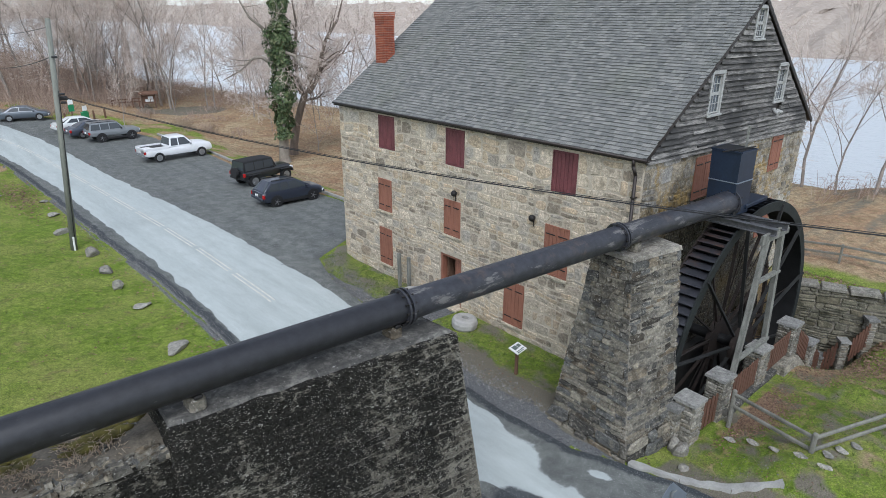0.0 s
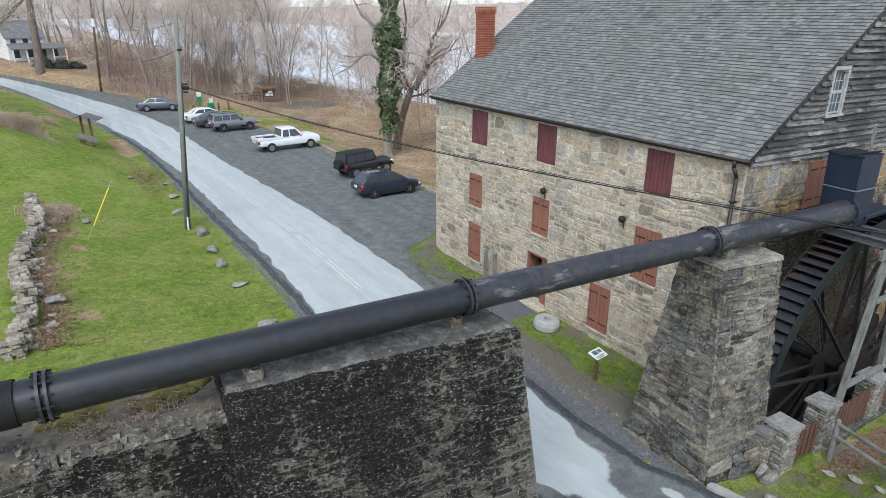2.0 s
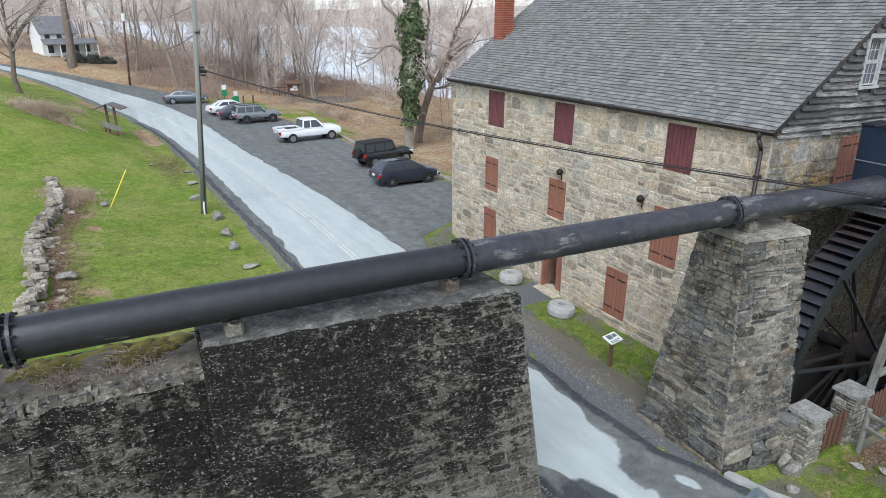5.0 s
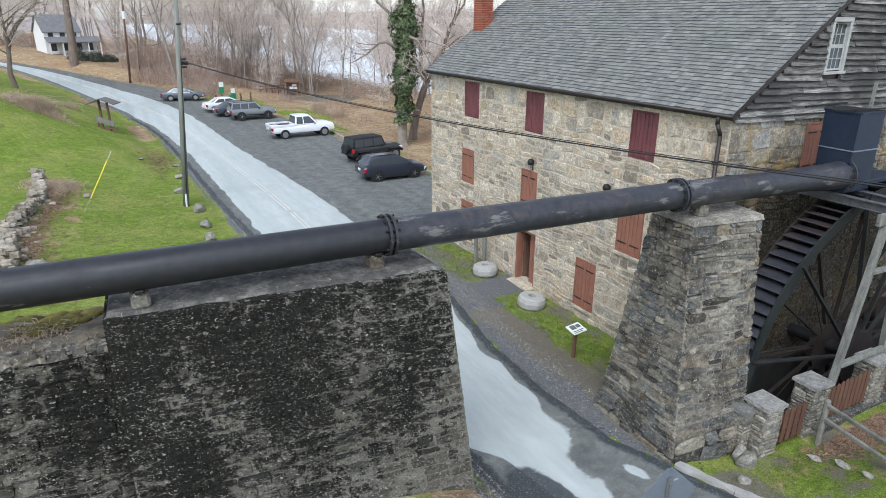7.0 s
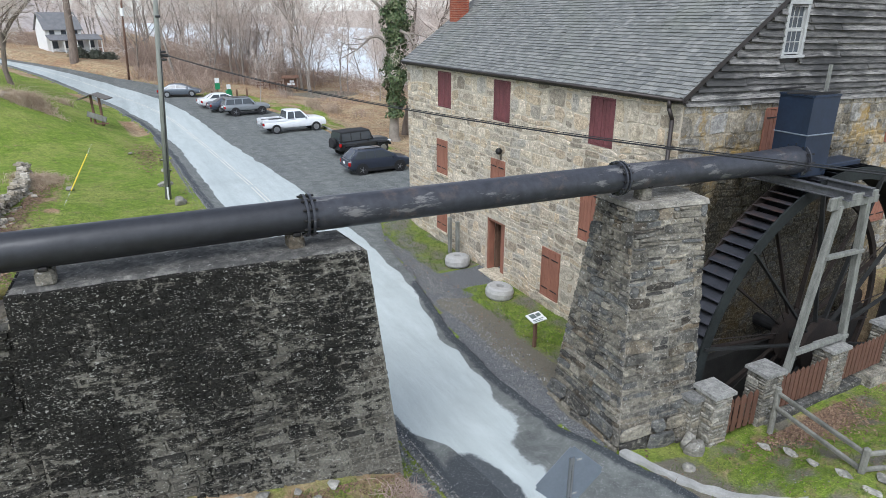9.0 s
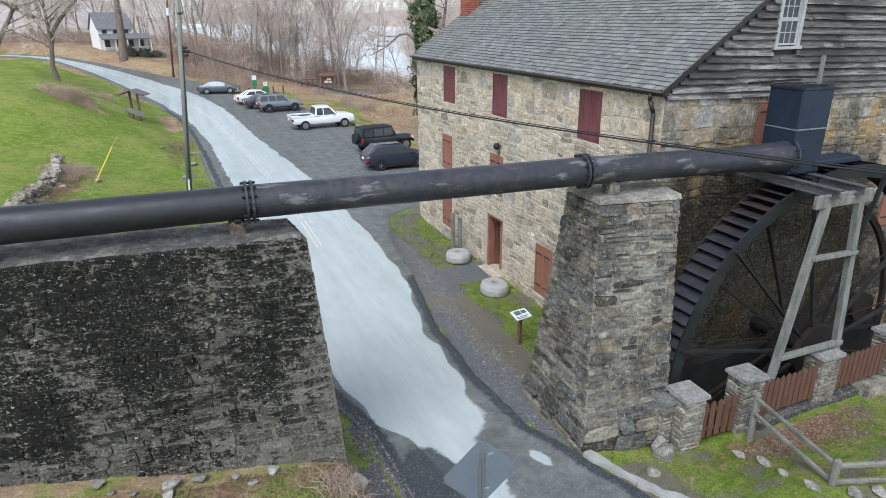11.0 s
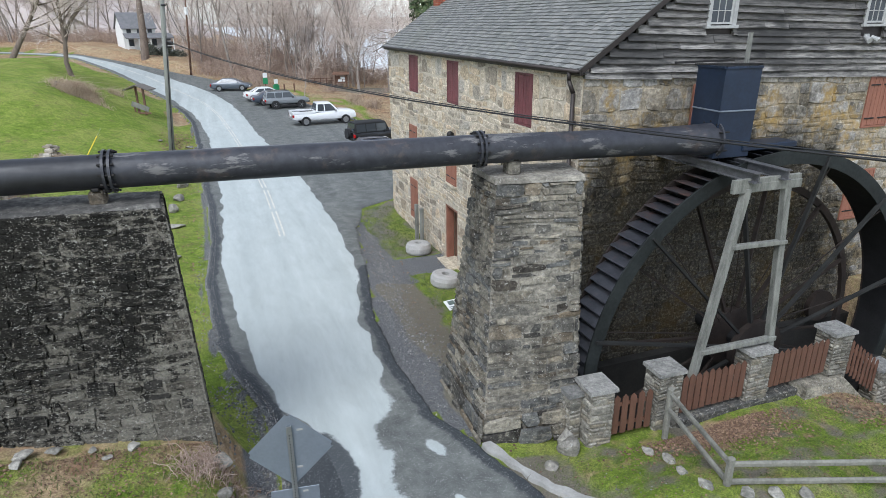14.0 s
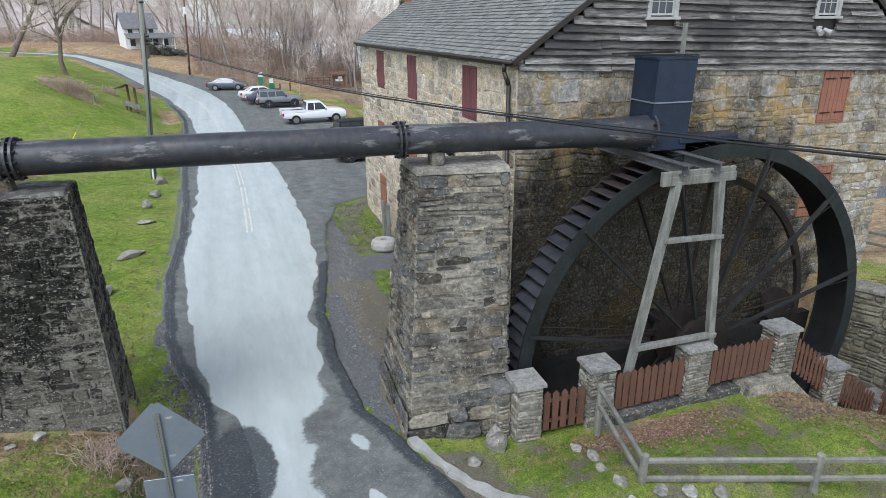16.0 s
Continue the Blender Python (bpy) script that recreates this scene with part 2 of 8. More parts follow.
M["concrete"] = plain("concrete", (0.29, 0.285, 0.265), 0.9, var=0.3, scale=2.5, bumps=0.3)
M["shutter"] = plain("shutter", (0.235, 0.098, 0.062), 0.75, var=0.22, scale=2, bumps=0.15, stretch=(1, 6, 0.6))
M["shutter_dark"] = plain("shutter_dark", (0.115, 0.033, 0.036), 0.7, var=0.5, scale=2, bumps=0.15, stretch=(1, 6, 0.6))
M["iron"] = plain("iron", (0.03, 0.028, 0.027), 0.6, 0.6, var=0.4)
M["channel_steel"] = plain("channel_steel", (0.10, 0.10, 0.105), 0.45, 0.3, var=0.5)
M["rust_iron"] = plain("rust_iron", (0.018, 0.0115, 0.0085), 0.8, 0.1, var=0.7, scale=3, bumps=0.3)
M["wheel_iron"] = plain("wheel_iron", (0.012, 0.012, 0.0125), 0.7, 0.1, var=0.5, scale=2.2, bumps=0.2, spec=0.3)
M["rim_iron"] = plain("rim_iron", (0.015, 0.018, 0.0175), 0.75, 0.0, var=0.7, scale=1.3, bumps=0.3, spec=0.3)
M["spoke_iron"] = plain("spoke_iron", (0.011, 0.0112, 0.0105), 0.8, 0.0, var=0.7, scale=1.6, bumps=0.3)

M["hopper"] = plain("hopper", (0.014, 0.024, 0.046), 0.42, 0.3, var=0.35, scale=1.4, bumps=0.06)
M["grey_wood"] = plain("grey_wood", (0.165, 0.165, 0.145), 0.9, var=0.55, scale=2.5, bumps=0.3, stretch=(3, 3, 0.6))
M["rail_wood"] = plain("rail_wood", (0.17, 0.165, 0.14), 0.9, var=0.5, scale=2.5, bumps=0.3)
M["picket"] = plain("picket", (0.11, 0.052, 0.032), 0.8, var=0.3, scale=3, bumps=0.2, stretch=(3, 3, 0.5))
M["pole"] = plain("pole", (0.175, 0.18, 0.155), 0.9, var=0.3, scale=2, bumps=0.3, stretch=(5, 5, 0.4))
M["brown_wood"] = plain("brown_wood", (0.13, 0.07, 0.045), 0.8, var=0.3, scale=3)
M["white_paint"] = plain("white_paint", (0.70, 0.70, 0.68), 0.6, var=0.08, scale=3)
M["old_white"] = plain("old_white", (0.34, 0.34, 0.325), 0.7, var=0.25, scale=5)
M["gutter"] = plain("gutter", (0.032, 0.025, 0.022), 0.5, 0.3, var=0.3)
M["sign_back"] = plain("sign_back", (0.22, 0.25, 0.29), 0.45, 0.5, var=0.12, scale=3)
M["steel"] = plain("steel", (0.35, 0.36, 0.37), 0.4, 0.8, var=0.15)
M["green_sign"] = plain("green_sign", (0.02, 0.22, 0.09), 0.5, var=0.1)
M["yellow"] = plain("yellow", (0.75, 0.55, 0.03), 0.5, var=0.1)
M["line_paint"] = plain("line_paint", (0.52, 0.51, 0.45), 0.8, var=0.25, scale=3)
M["cable"] = plain("cable", (0.012, 0.012, 0.013), 0.6, var=0.2)
M["tyre"] = plain("tyre", (0.014, 0.014, 0.015), 0.85, var=0.2)
M["rim"] = plain("rim", (0.38, 0.38, 0.39), 0.35, 0.9, var=0.1)
M["trim_black"] = plain("trim_black", (0.012, 0.012, 0.013), 0.6, var=0.2)
M["lamp_red"] = plain("lamp_red", (0.35, 0.01, 0.01), 0.25, var=0.1)
M["lamp_clear"] = plain("lamp_clear", (0.65, 0.66, 0.68), 0.15, var=0.1)
M["roof_metal"] = plain("roof_metal", (0.12, 0.105, 0.09), 0.6, var=0.2)
M["paper"] = plain("paper", (0.72, 0.73, 0.72), 0.5, var=0.06)
M["print"] = plain("print", (0.10, 0.13, 0.12), 0.5, var=0.3)


def bucket_mat():
    """Wet iron buckets, some sound and dark, some rusted brown."""
    m, nt, b = mat("bucket_iron")
    v = coords(nt, True)
    c = ramp(nt, noisy(nt, v, 2.5, 5, 0.7), [(0.3, (0.022, 0.024, 0.030)), (0.7, (0.060, 0.062, 0.072))])
    k = mixc(nt, 0.35, noisy(nt, v, 0.45, 4, 0.6), noisy(nt, v, 5, 4, 0.7))
    c = mixc(nt, ramp(nt, k, [(0.50, (0, 0, 0)), (0.60, (0.85, 0.85, 0.85))]), c, (0.085, 0.045, 0.032))
    nt.links.new(c, b.inputs["Base Color"])
    b.inputs["Roughness"].default_value = 0.5
    b.inputs["Metallic"].default_value = 0.2
    bump(nt, b, noisy(nt, v, 12, 4), 0.25, 0.01)
    return m


M["bucket"] = bucket_mat()


def brick_mat():
    m, nt, b = mat("chimney_brick")
    c = ramp(nt, piece_random(nt), [(0.1, (0.28, 0.075, 0.04)), (0.5, (0.36, 0.11, 0.06)), (0.9, (0.20, 0.06, 0.04))])
    g = noisy(nt, coords(nt, True), 18, 5, 0.7)
    nt.links.new(mixc(nt, 0.4, c, ramp(nt, g, [(0.3, (0.4, 0.4, 0.4)), (0.7, (1.2, 1.2, 1.2))]), "MULTIPLY"), b.inputs["Base Color"])
    b.inputs["Roughness"].default_value = 0.9
    return m


M["brick"] = brick_mat()


def pipe_mat(name, worn):
    m, nt, b = mat(name)
    v = coords(nt, True)
    wear = noisy(nt, coords(nt, True, (0.6, 2.2, 2.2)), 2.0, 6, 0.7)
    rust = noisy(nt, v, 1.3, 5, 0.7)
    base = ramp(nt, noisy(nt, v, 6, 4), [(0.3, tuple(e * (1 + worn) for e in (0.010, 0.0105, 0.013))), (0.7, tuple(e * (1 + 1.2 * worn) for e in (0.018, 0.0185, 0.022)))])
    base = mixc(nt, ramp(nt, rust, [(0.66 - 0.1 * worn, (0, 0, 0)), (0.80 - 0.1 * worn, (0.75, 0.75, 0.75))]), base, (0.095, 0.070, 0.058))
    base = mixc(nt, ramp(nt, wear, [(0.67 - 0.1 * worn, (0, 0, 0)), (0.74 - 0.1 * worn, (0.85, 0.85, 0.85))]), base, (0.15, 0.145, 0.14))
    nt.links.new(base, b.inputs["Base Color"])
    b.inputs["Specular IOR Level"].default_value = 0.45
    r = ramp(nt, wear, [(0.4, (0.36, 0.36, 0.36)), (0.7, (0.7, 0.7, 0.7))])
    nt.links.new(r, b.inputs["Roughness"])
    bump(nt, b, noisy(nt, v, 30, 3), 0.12, 0.01)
    return m


M["pipe"] = pipe_mat("pipe_paint", 1.0)
M["pipe_sound"] = pipe_mat("pipe_paint_sound", 0.2)


def shingle_mat():
    m, nt, b = mat("roof_shingle")
    v = coords(nt, True)
    c = ramp(nt, piece_random(nt), [(0.05, (0.136, 0.138, 0.133)), (0.35, (0.170, 0.170, 0.161)), (0.65, (0.188, 0.188, 0.177)), (0.95, (0.23, 0.227, 0.212))])
    g = noisy(nt, coords(nt, True, (1, 6, 1)), 5, 5, 0.7)
    c = mixc(nt, 0.5, c, ramp(nt, g, [(0.3, (0.35, 0.35, 0.35)), (0.7, (1.3, 1.3, 1.28))]), "MULTIPLY")
    big = noisy(nt, v, 0.5, 5, 0.65)
    c = mixc(nt, ramp(nt, big, [(0.57, (0, 0, 0)), (0.72, (0.75, 0.75, 0.75))]), c, (0.065, 0.062, 0.059))
    c = mixc(nt, ramp(nt, noisy(nt, v, 0.33, 3), [(0.5, (0, 0, 0)), (0.7, (0.3, 0.3, 0.3))]), c, (0.15, 0.16, 0.12))
    nt.links.new(c, b.inputs["Base Color"])
    b.inputs["Roughness"].default_value = 0.85
    bump(nt, b, g, 0.25, 0.01)
    return m


M["shingle"] = shingle_mat()


def board_mat():
    m, nt, b = mat("weathered_board")
    v = coords(nt, True, (0.5, 3, 7))
    c = ramp(nt, piece_random(nt), [(0.1, (0.09, 0.086, 0.082)), (0.5, (0.15, 0.143, 0.135)), (0.9, (0.23, 0.22, 0.208))])
    g = noisy(nt, v, 4, 6, 0.75)
    c = mixc(nt, 0.9, c, ramp(nt, g, [(0.38, (0.18, 0.18, 0.18)), (0.60, (1.5, 1.48, 1.44))]), "MULTIPLY")
    p = noisy(nt, coords(nt, True, (0.5, 1, 1.2)), 0.9, 4)
    c = mixc(nt, ramp(nt, p, [(0.50, (0, 0, 0)), (0.60, (0.8, 0.8, 0.8))]), c, (0.026, 0.025, 0.025))
    nt.links.new(c, b.inputs["Base Color"])
    b.inputs["Roughness"].default_value = 0.92
    bump(nt, b, g, 0.35, 0.01)
    return m


M["board"] = board_mat()


def ground_mat():
    m, nt, b = mat("ground_cover")
    v = coords(nt, True)
    at = nt.nodes.new("ShaderNodeVertexColor")
    at.layer_name = "cover"
    sep = nt.nodes.new("ShaderNodeSeparateColor")
    nt.links.new(at.outputs["Color"], sep.inputs[0])
    n1, n2, n3 = noisy(nt, v, 0.30, 6, 0.7), noisy(nt, v, 2.5, 5, 0.7), noisy(nt, v, 28, 4, 0.75)
    grass = ramp(nt, n2, [(0.25, (0.066, 0.108, 0.014)), (0.5, (0.142, 0.205, 0.027)), (0.75, (0.235, 0.285, 0.062))])
    grass = mixc(nt, ramp(nt, n1, [(0.44, (0, 0, 0)), (0.60, (0.55, 0.55, 0.55))]), grass, (0.27, 0.275, 0.085))
    grass = mixc(nt, ramp(nt, noisy(nt, v, 1.1, 6, 0.75), [(0.56, (0, 0, 0)), (0.68, (0.75, 0.75, 0.75))]), grass, (0.17, 0.13, 0.07))
    grass = mixc(nt, 0.6, grass, ramp(nt, n3, [(0.32, (0.2, 0.2, 0.2)), (0.68, (1.8, 1.8, 1.7))]), "MULTIPLY")
    grass = mixc(nt, 0.7, grass, ramp(nt, noisy(nt, v, 7, 5, 0.7), [(0.3, (0.5, 0.55, 0.5)), (0.7, (1.4, 1.35, 1.3))]), "MULTIPLY")
    mott = noisy(nt, v, 13, 6, 0.8)
    grass = mixc(nt, ramp(nt, mott, [(0.50, (0, 0, 0)), (0.62, (0.5, 0.5, 0.5))]), grass, (0.055, 0.075, 0.014))
    grass = mixc(nt, ramp(nt, noisy(nt, v, 19, 5, 0.8), [(0.60, (0, 0, 0)), (0.68, (0.45, 0.45, 0.45))]), grass, (0.30, 0.30, 0.10))
    leaf = ramp(nt, n3, [(0.2, (0.11, 0.066, 0.04)), (0.5, (0.285, 0.19, 0.115)), (0.8, (0.47, 0.345, 0.23))])
    leaf = mixc(nt, ramp(nt, n1, [(0.42, (0, 0, 0)), (0.58, (0.75, 0.75, 0.75))]), leaf, ramp(nt, n3, [(0.3, (0.24, 0.19, 0.115)), (0.7, (0.46, 0.39, 0.26))]))
    leaf = mixc(nt, ramp(nt, n2, [(0.50, (0, 0, 0)), (0.66, (0.6, 0.6, 0.6))]), leaf, (0.15, 0.135, 0.07))
    leaf = mixc(nt, 0.8, leaf, ramp(nt, noisy(nt, v, 3.6, 7, 0.8), [(0.34, (0.45, 0.40, 0.37)), (0.5, (1.0, 0.96, 0.92)), (0.66, (1.45, 1.38, 1.28))]), "MULTIPLY")
    leaf = mixc(nt, ramp(nt, noisy(nt, v, 0.75, 6, 0.75), [(0.53, (0, 0, 0)), (0.63, (0.6, 0.6, 0.6))]), leaf, (0.20, 0.11, 0.07))
    dirt = ramp(nt, n3, [(0.25, (0.08, 0.07, 0.05)), (0.5, (0.15, 0.134, 0.102)), (0.8, (0.27, 0.25, 0.21))])
    gravel = ramp(nt, n3, [(0.3, (0.03, 0.032, 0.035)), (0.5, (0.11, 0.112, 0.115)), (0.7, (0.32, 0.32, 0.32))])

    def masked(channel, top, under):
        w = mixc(nt, 0.35, sep.outputs[channel], n2)
        return mixc(nt, ramp(nt, w, [(0.42, (0, 0, 0)), (0.56, (1, 1, 1))]), under, top)

    c = masked(0, leaf, grass)
    c = masked(1, dirt, c)
    c = masked(2, gravel, c)
    nt.links.new(c, b.inputs["Base Color"])
    b.inputs["Roughness"].default_value = 0.95
    b.inputs["Specular IOR Level"].default_value = 0.2
    bump(nt, b, n3, 0.6, 0.04)
    return m


M["ground"] = ground_mat()


def asphalt_mat(name, lo, hi, patch, amount, rough):
    m, nt, b = mat(name)
    v = coords(nt, True)
    n1, n2, n3 = noisy(nt, v, 0.4, 5, 0.65), noisy(nt, coords(nt, True, (3, 0.5, 1)), 0.9, 5), noisy(nt, v, 45, 3, 0.8)
    c = ramp(nt, n2, [(0.3, lo), (0.7, hi)])
    c = mixc(nt, ramp(nt, n1, [(0.5, (0, 0, 0)), (0.72, (amount,) * 3)]), c, patch)
    c = mixc(nt, 0.5, c, ramp(nt, n3, [(0.2, (0.55, 0.55, 0.55)), (0.8, (1.4, 1.4, 1.4))]), "MULTIPLY")
    nt.links.new(c, b.inputs["Base Color"])
    nt.links.new(ramp(nt, n1, [(0.3, (rough,) * 3), (0.8, (min(1, rough + 0.15),) * 3)]), b.inputs["Roughness"])
    bump(nt, b, n3, 0.5, 0.01)
    return m


M["tarmac"] = asphalt_mat("tarmac", (0.082, 0.085, 0.088), (0.125, 0.128, 0.13), (0.06, 0.062, 0.066), 0.7, 0.75)


def road_mat():
    """Dark asphalt with what is left of a pale wearing course, by the worn mask of the mesh."""
    m, nt, b = mat("road_asphalt")
    v = coords(nt, True)
    at = nt.nodes.new("ShaderNodeVertexColor")
    at.layer_name = "worn"
    sep = nt.nodes.new("ShaderNodeSeparateColor")
    nt.links.new(at.outputs["Color"], sep.inputs[0])
    n1, n3 = noisy(nt, v, 0.4, 5, 0.65), noisy(nt, v, 45, 3, 0.8)
    n2 = noisy(nt, coords(nt, True, (2.2, 0.10, 1)), 0.7, 2, 0.4)
    dark = ramp(nt, n2, [(0.3, (0.098, 0.104, 0.098)), (0.7, (0.126, 0.132, 0.124))])
    dark = mixc(nt, ramp(nt, n1, [(0.5, (0, 0, 0)), (0.72, (0.6, 0.6, 0.6))]), dark, (0.082, 0.087, 0.091))
    pale = ramp(nt, n2, [(0.3, (0.380, 0.415, 0.405)), (0.7, (0.448, 0.485, 0.473))])
    pale = mixc(nt, ramp(nt, n1, [(0.5, (0, 0, 0)), (0.75, (0.5, 0.5, 0.5))]), pale, (0.335, 0.362, 0.348))
    pale = mixc(nt, 0.6, pale, ramp(nt, noisy(nt, coords(nt, True, (2.0, 0.4, 1)), 1.6, 7, 0.8), [(0.3, (0.74, 0.735, 0.72)), (0.7, (1.10, 1.10, 1.10))]), "MULTIPLY")
    dark = mixc(nt, 0.9, dark, ramp(nt, noisy(nt, v, 1.6, 7, 0.8), [(0.36, (0.62, 0.62, 0.62)), (0.5, (1.0, 1.0, 0.99)), (0.64, (1.55, 1.53, 1.48))]), "MULTIPLY")
    speck = noisy(nt, v, 26, 5, 0.85)
    dark = mixc(nt, ramp(nt, speck, [(0.60, (0, 0, 0)), (0.70, (0.7, 0.7, 0.7))]), dark, (0.30, 0.30, 0.295))
    pale = mixc(nt, ramp(nt, speck, [(0.30, (0.7, 0.7, 0.7)), (0.42, (0, 0, 0))]), pale, (0.20, 0.20, 0.195))
    w = mixc(nt, 0.30, sep.outputs[0], noisy(nt, v, 2.6, 8, 0.82))
    c = mixc(nt, ramp(nt, w, [(0.475, (0, 0, 0)), (0.525, (1, 1, 1))]), dark, pale)
    # damp ground at the edges
    c = mixc(nt, ramp(nt, mixc(nt, 0.42, sep.outputs[1], noisy(nt, v, 2.2, 8, 0.8)), [(0.45, (0, 0, 0)), (0.53, (0.92, 0.92, 0.92))]), c, (0.024, 0.029, 0.034))
    c = mixc(nt, ramp(nt, speck, [(0.575, (0, 0, 0)), (0.62, (0.6, 0.6, 0.6))]), c, (0.36, 0.36, 0.355))
    # loose chippings
    c = mixc(nt, ramp(nt, mixc(nt, 0.4, sep.outputs[2], noisy(nt, v, 22, 3, 0.8)), [(0.5, (0, 0, 0)), (0.62, (0.8, 0.8, 0.8))]), c, (0.27, 0.265, 0.25))
    c = mixc(nt, 0.5, c, ramp(nt, n3, [(0.2, (0.5, 0.5, 0.5)), (0.8, (1.45, 1.45, 1.45))]), "MULTIPLY")
    nt.links.new(c, b.inputs["Base Color"])
    b.inputs["Roughness"].default_value = 0.8
    bump(nt, b, n3, 0.5, 0.01)
    return m


M["road"] = road_mat()


def glass_mat(name, tint, rough=0.05):
    m, nt, b = mat(name)
    b.inputs["Base Color"].default_value = (*tint, 1)
    b.inputs["Roughness"].default_value = rough
    b.inputs["Specular IOR Level"].default_value = 0.6
    return m


M["car_glass"] = glass_mat("car_glass", (0.045, 0.052, 0.058), 0.08)
M["window_glass"] = glass_mat("window_glass", (0.05, 0.06, 0.07), 0.08)


def paint(name, color, metal=0.1, rough=0.35):
    m = plain(name, color, rough, metal, var=0.08, scale=1.5)
    m.node_tree.nodes["Principled BSDF"].inputs["Coat Weight"].default_value = 0.6
    return m


M["paint_white"] = paint("paint_white", (0.72, 0.73, 0.74), 0.0, 0.3)
M["paint_black"] = paint("paint_black", (0.016, 0.017, 0.019))
M["paint_navy"] = paint("paint_navy", (0.020, 0.026, 0.042), 0.1)
M["paint_grey"] = paint("paint_grey", (0.085, 0.10, 0.12), 0.15)
M["paint_pale_grey"] = paint("paint_pale_grey", (0.20, 0.215, 0.225), 0.15)
M["paint_silver"] = paint("paint_silver", (0.66, 0.67, 0.66), 0.1)
M["paint_slate"] = paint("paint_slate", (0.05, 0.062, 0.085), 0.15)
M["canvas"] = plain("canvas", (0.012, 0.012, 0.013), 0.9, var=0.2)


def leaf_mat(name, cols, rough=0.6):
    m, nt, b = mat(name)
    n = len(cols)
    c = ramp(nt, piece_random(nt), [((i + 0.5) / n, k) for i, k in enumerate(cols)])
    nt.links.new(c, b.inputs["Base Color"])
    b.inputs["Roughness"].default_value = rough
    return m


M["ivy"] = leaf_mat("ivy_leaf", [(0.025, 0.048, 0.014), (0.055, 0.09, 0.026), (0.10, 0.14, 0.05), (0.035, 0.06, 0.02), (0.14, 0.15, 0.07)])
M["warm_bark"] = plain("warm_bark", (0.16, 0.125, 0.10), 0.95, var=0.45, scale=1.5, bumps=0.5, stretch=(2, 2, 0.6))
M["dry_leaf"] = leaf_mat("dry_leaf", [(0.13, 0.075, 0.045), (0.20, 0.125, 0.075), (0.28, 0.19, 0.12), (0.09, 0.05, 0.035)], 0.85)
M["dry_grass"] = leaf_mat("dry_grass", [(0.43, 0.34, 0.24), (0.36, 0.27, 0.18), (0.52, 0.43, 0.32), (0.25, 0.165, 0.115)], 0.9)
M["grass_blade"] = leaf_mat("grass_blade", [(0.06, 0.10, 0.018), (0.105, 0.15, 0.028), (0.08, 0.12, 0.022), (0.15, 0.165, 0.055)], 0.8)
M["pebble"] = leaf_mat("pebble", [(0.10, 0.10, 0.10), (0.20, 0.195, 0.185), (0.34, 0.335, 0.32), (0.055, 0.057, 0.06), (0.16, 0.15, 0.13)], 0.9)
M["bark"] = plain("bark", (0.25, 0.215, 0.185), 0.95, var=0.35, scale=2, bumps=0.4, stretch=(3, 3, 0.7))
M["twig"] = leaf_mat("twig", [(0.55, 0.465, 0.405), (0.65, 0.565, 0.505), (0.44, 0.365, 0.315)], 0.95)
M["shrub_leaf"] = leaf_mat("shrub_leaf", [(0.05, 0.06, 0.04), (0.09, 0.10, 0.07), (0.13, 0.135, 0.10), (0.035, 0.042, 0.03)])
M["pale_bark"] = plain("pale_bark", (0.23, 0.20, 0.165), 0.9, var=0.45, scale=1.2, bumps=0.3)
M["brush"] = leaf_mat("brush_twig", [(0.29, 0.21, 0.165), (0.37, 0.28, 0.225), (0.21, 0.145, 0.11), (0.43, 0.335, 0.27)], 0.95)
M["moss"] = plain("moss", (0.10, 0.085, 0.018), 0.95, var=0.7, scale=6, bumps=0.6, world_space=True)


def water_mat():
    m, nt, b = mat("river_water")
    # pale base colour holds the sky's reflection as well as silty water
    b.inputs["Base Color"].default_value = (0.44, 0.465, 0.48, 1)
    b.inputs["Roughness"].default_value = 0.28
    bump(nt, b, noisy(nt, coords(nt, True), 0.7, 5), 0.8, 0.6)
    return m


M["water"] = water_mat()


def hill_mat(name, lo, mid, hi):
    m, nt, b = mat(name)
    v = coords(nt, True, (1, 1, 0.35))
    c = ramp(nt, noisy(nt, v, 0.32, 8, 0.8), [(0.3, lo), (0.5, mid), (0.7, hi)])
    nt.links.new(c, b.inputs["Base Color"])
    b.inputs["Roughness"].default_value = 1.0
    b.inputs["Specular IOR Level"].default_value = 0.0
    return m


# woods of the hillside lightened: distance haze is mixed into this colour
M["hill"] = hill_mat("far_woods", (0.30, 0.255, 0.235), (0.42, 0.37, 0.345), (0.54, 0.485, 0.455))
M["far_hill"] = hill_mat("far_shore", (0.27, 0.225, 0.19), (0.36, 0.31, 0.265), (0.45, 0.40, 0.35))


# ---- mesh helpers ----
def mesh_ob(name, verts, faces, material, parent=None, label="", smooth=False):
    me = bpy.data.meshes.new(name)
    me.from_pydata([tuple(v) for v in verts], [], faces)
    me.update()
    if material:
        me.materials.append(material)
    if smooth:
        me.polygons.foreach_set("use_smooth", [True] * len(me.polygons))
    ob = new(name, me)
    if parent:
        ob.parent = parent
    if label:
        tagged(ob, label)
    return ob


def part(name, bm, material, parent=None, label="", smooth=False):
    me = bpy.data.meshes.new(name)
    bm.to_mesh(me)
    bm.free()
    me.materials.append(material)
    if smooth:
        me.polygons.foreach_set("use_smooth", [True] * len(me.polygons))
    ob = new(name, me)
    if parent:
        ob.parent = parent
    if label:
        tagged(ob, label)
    return ob


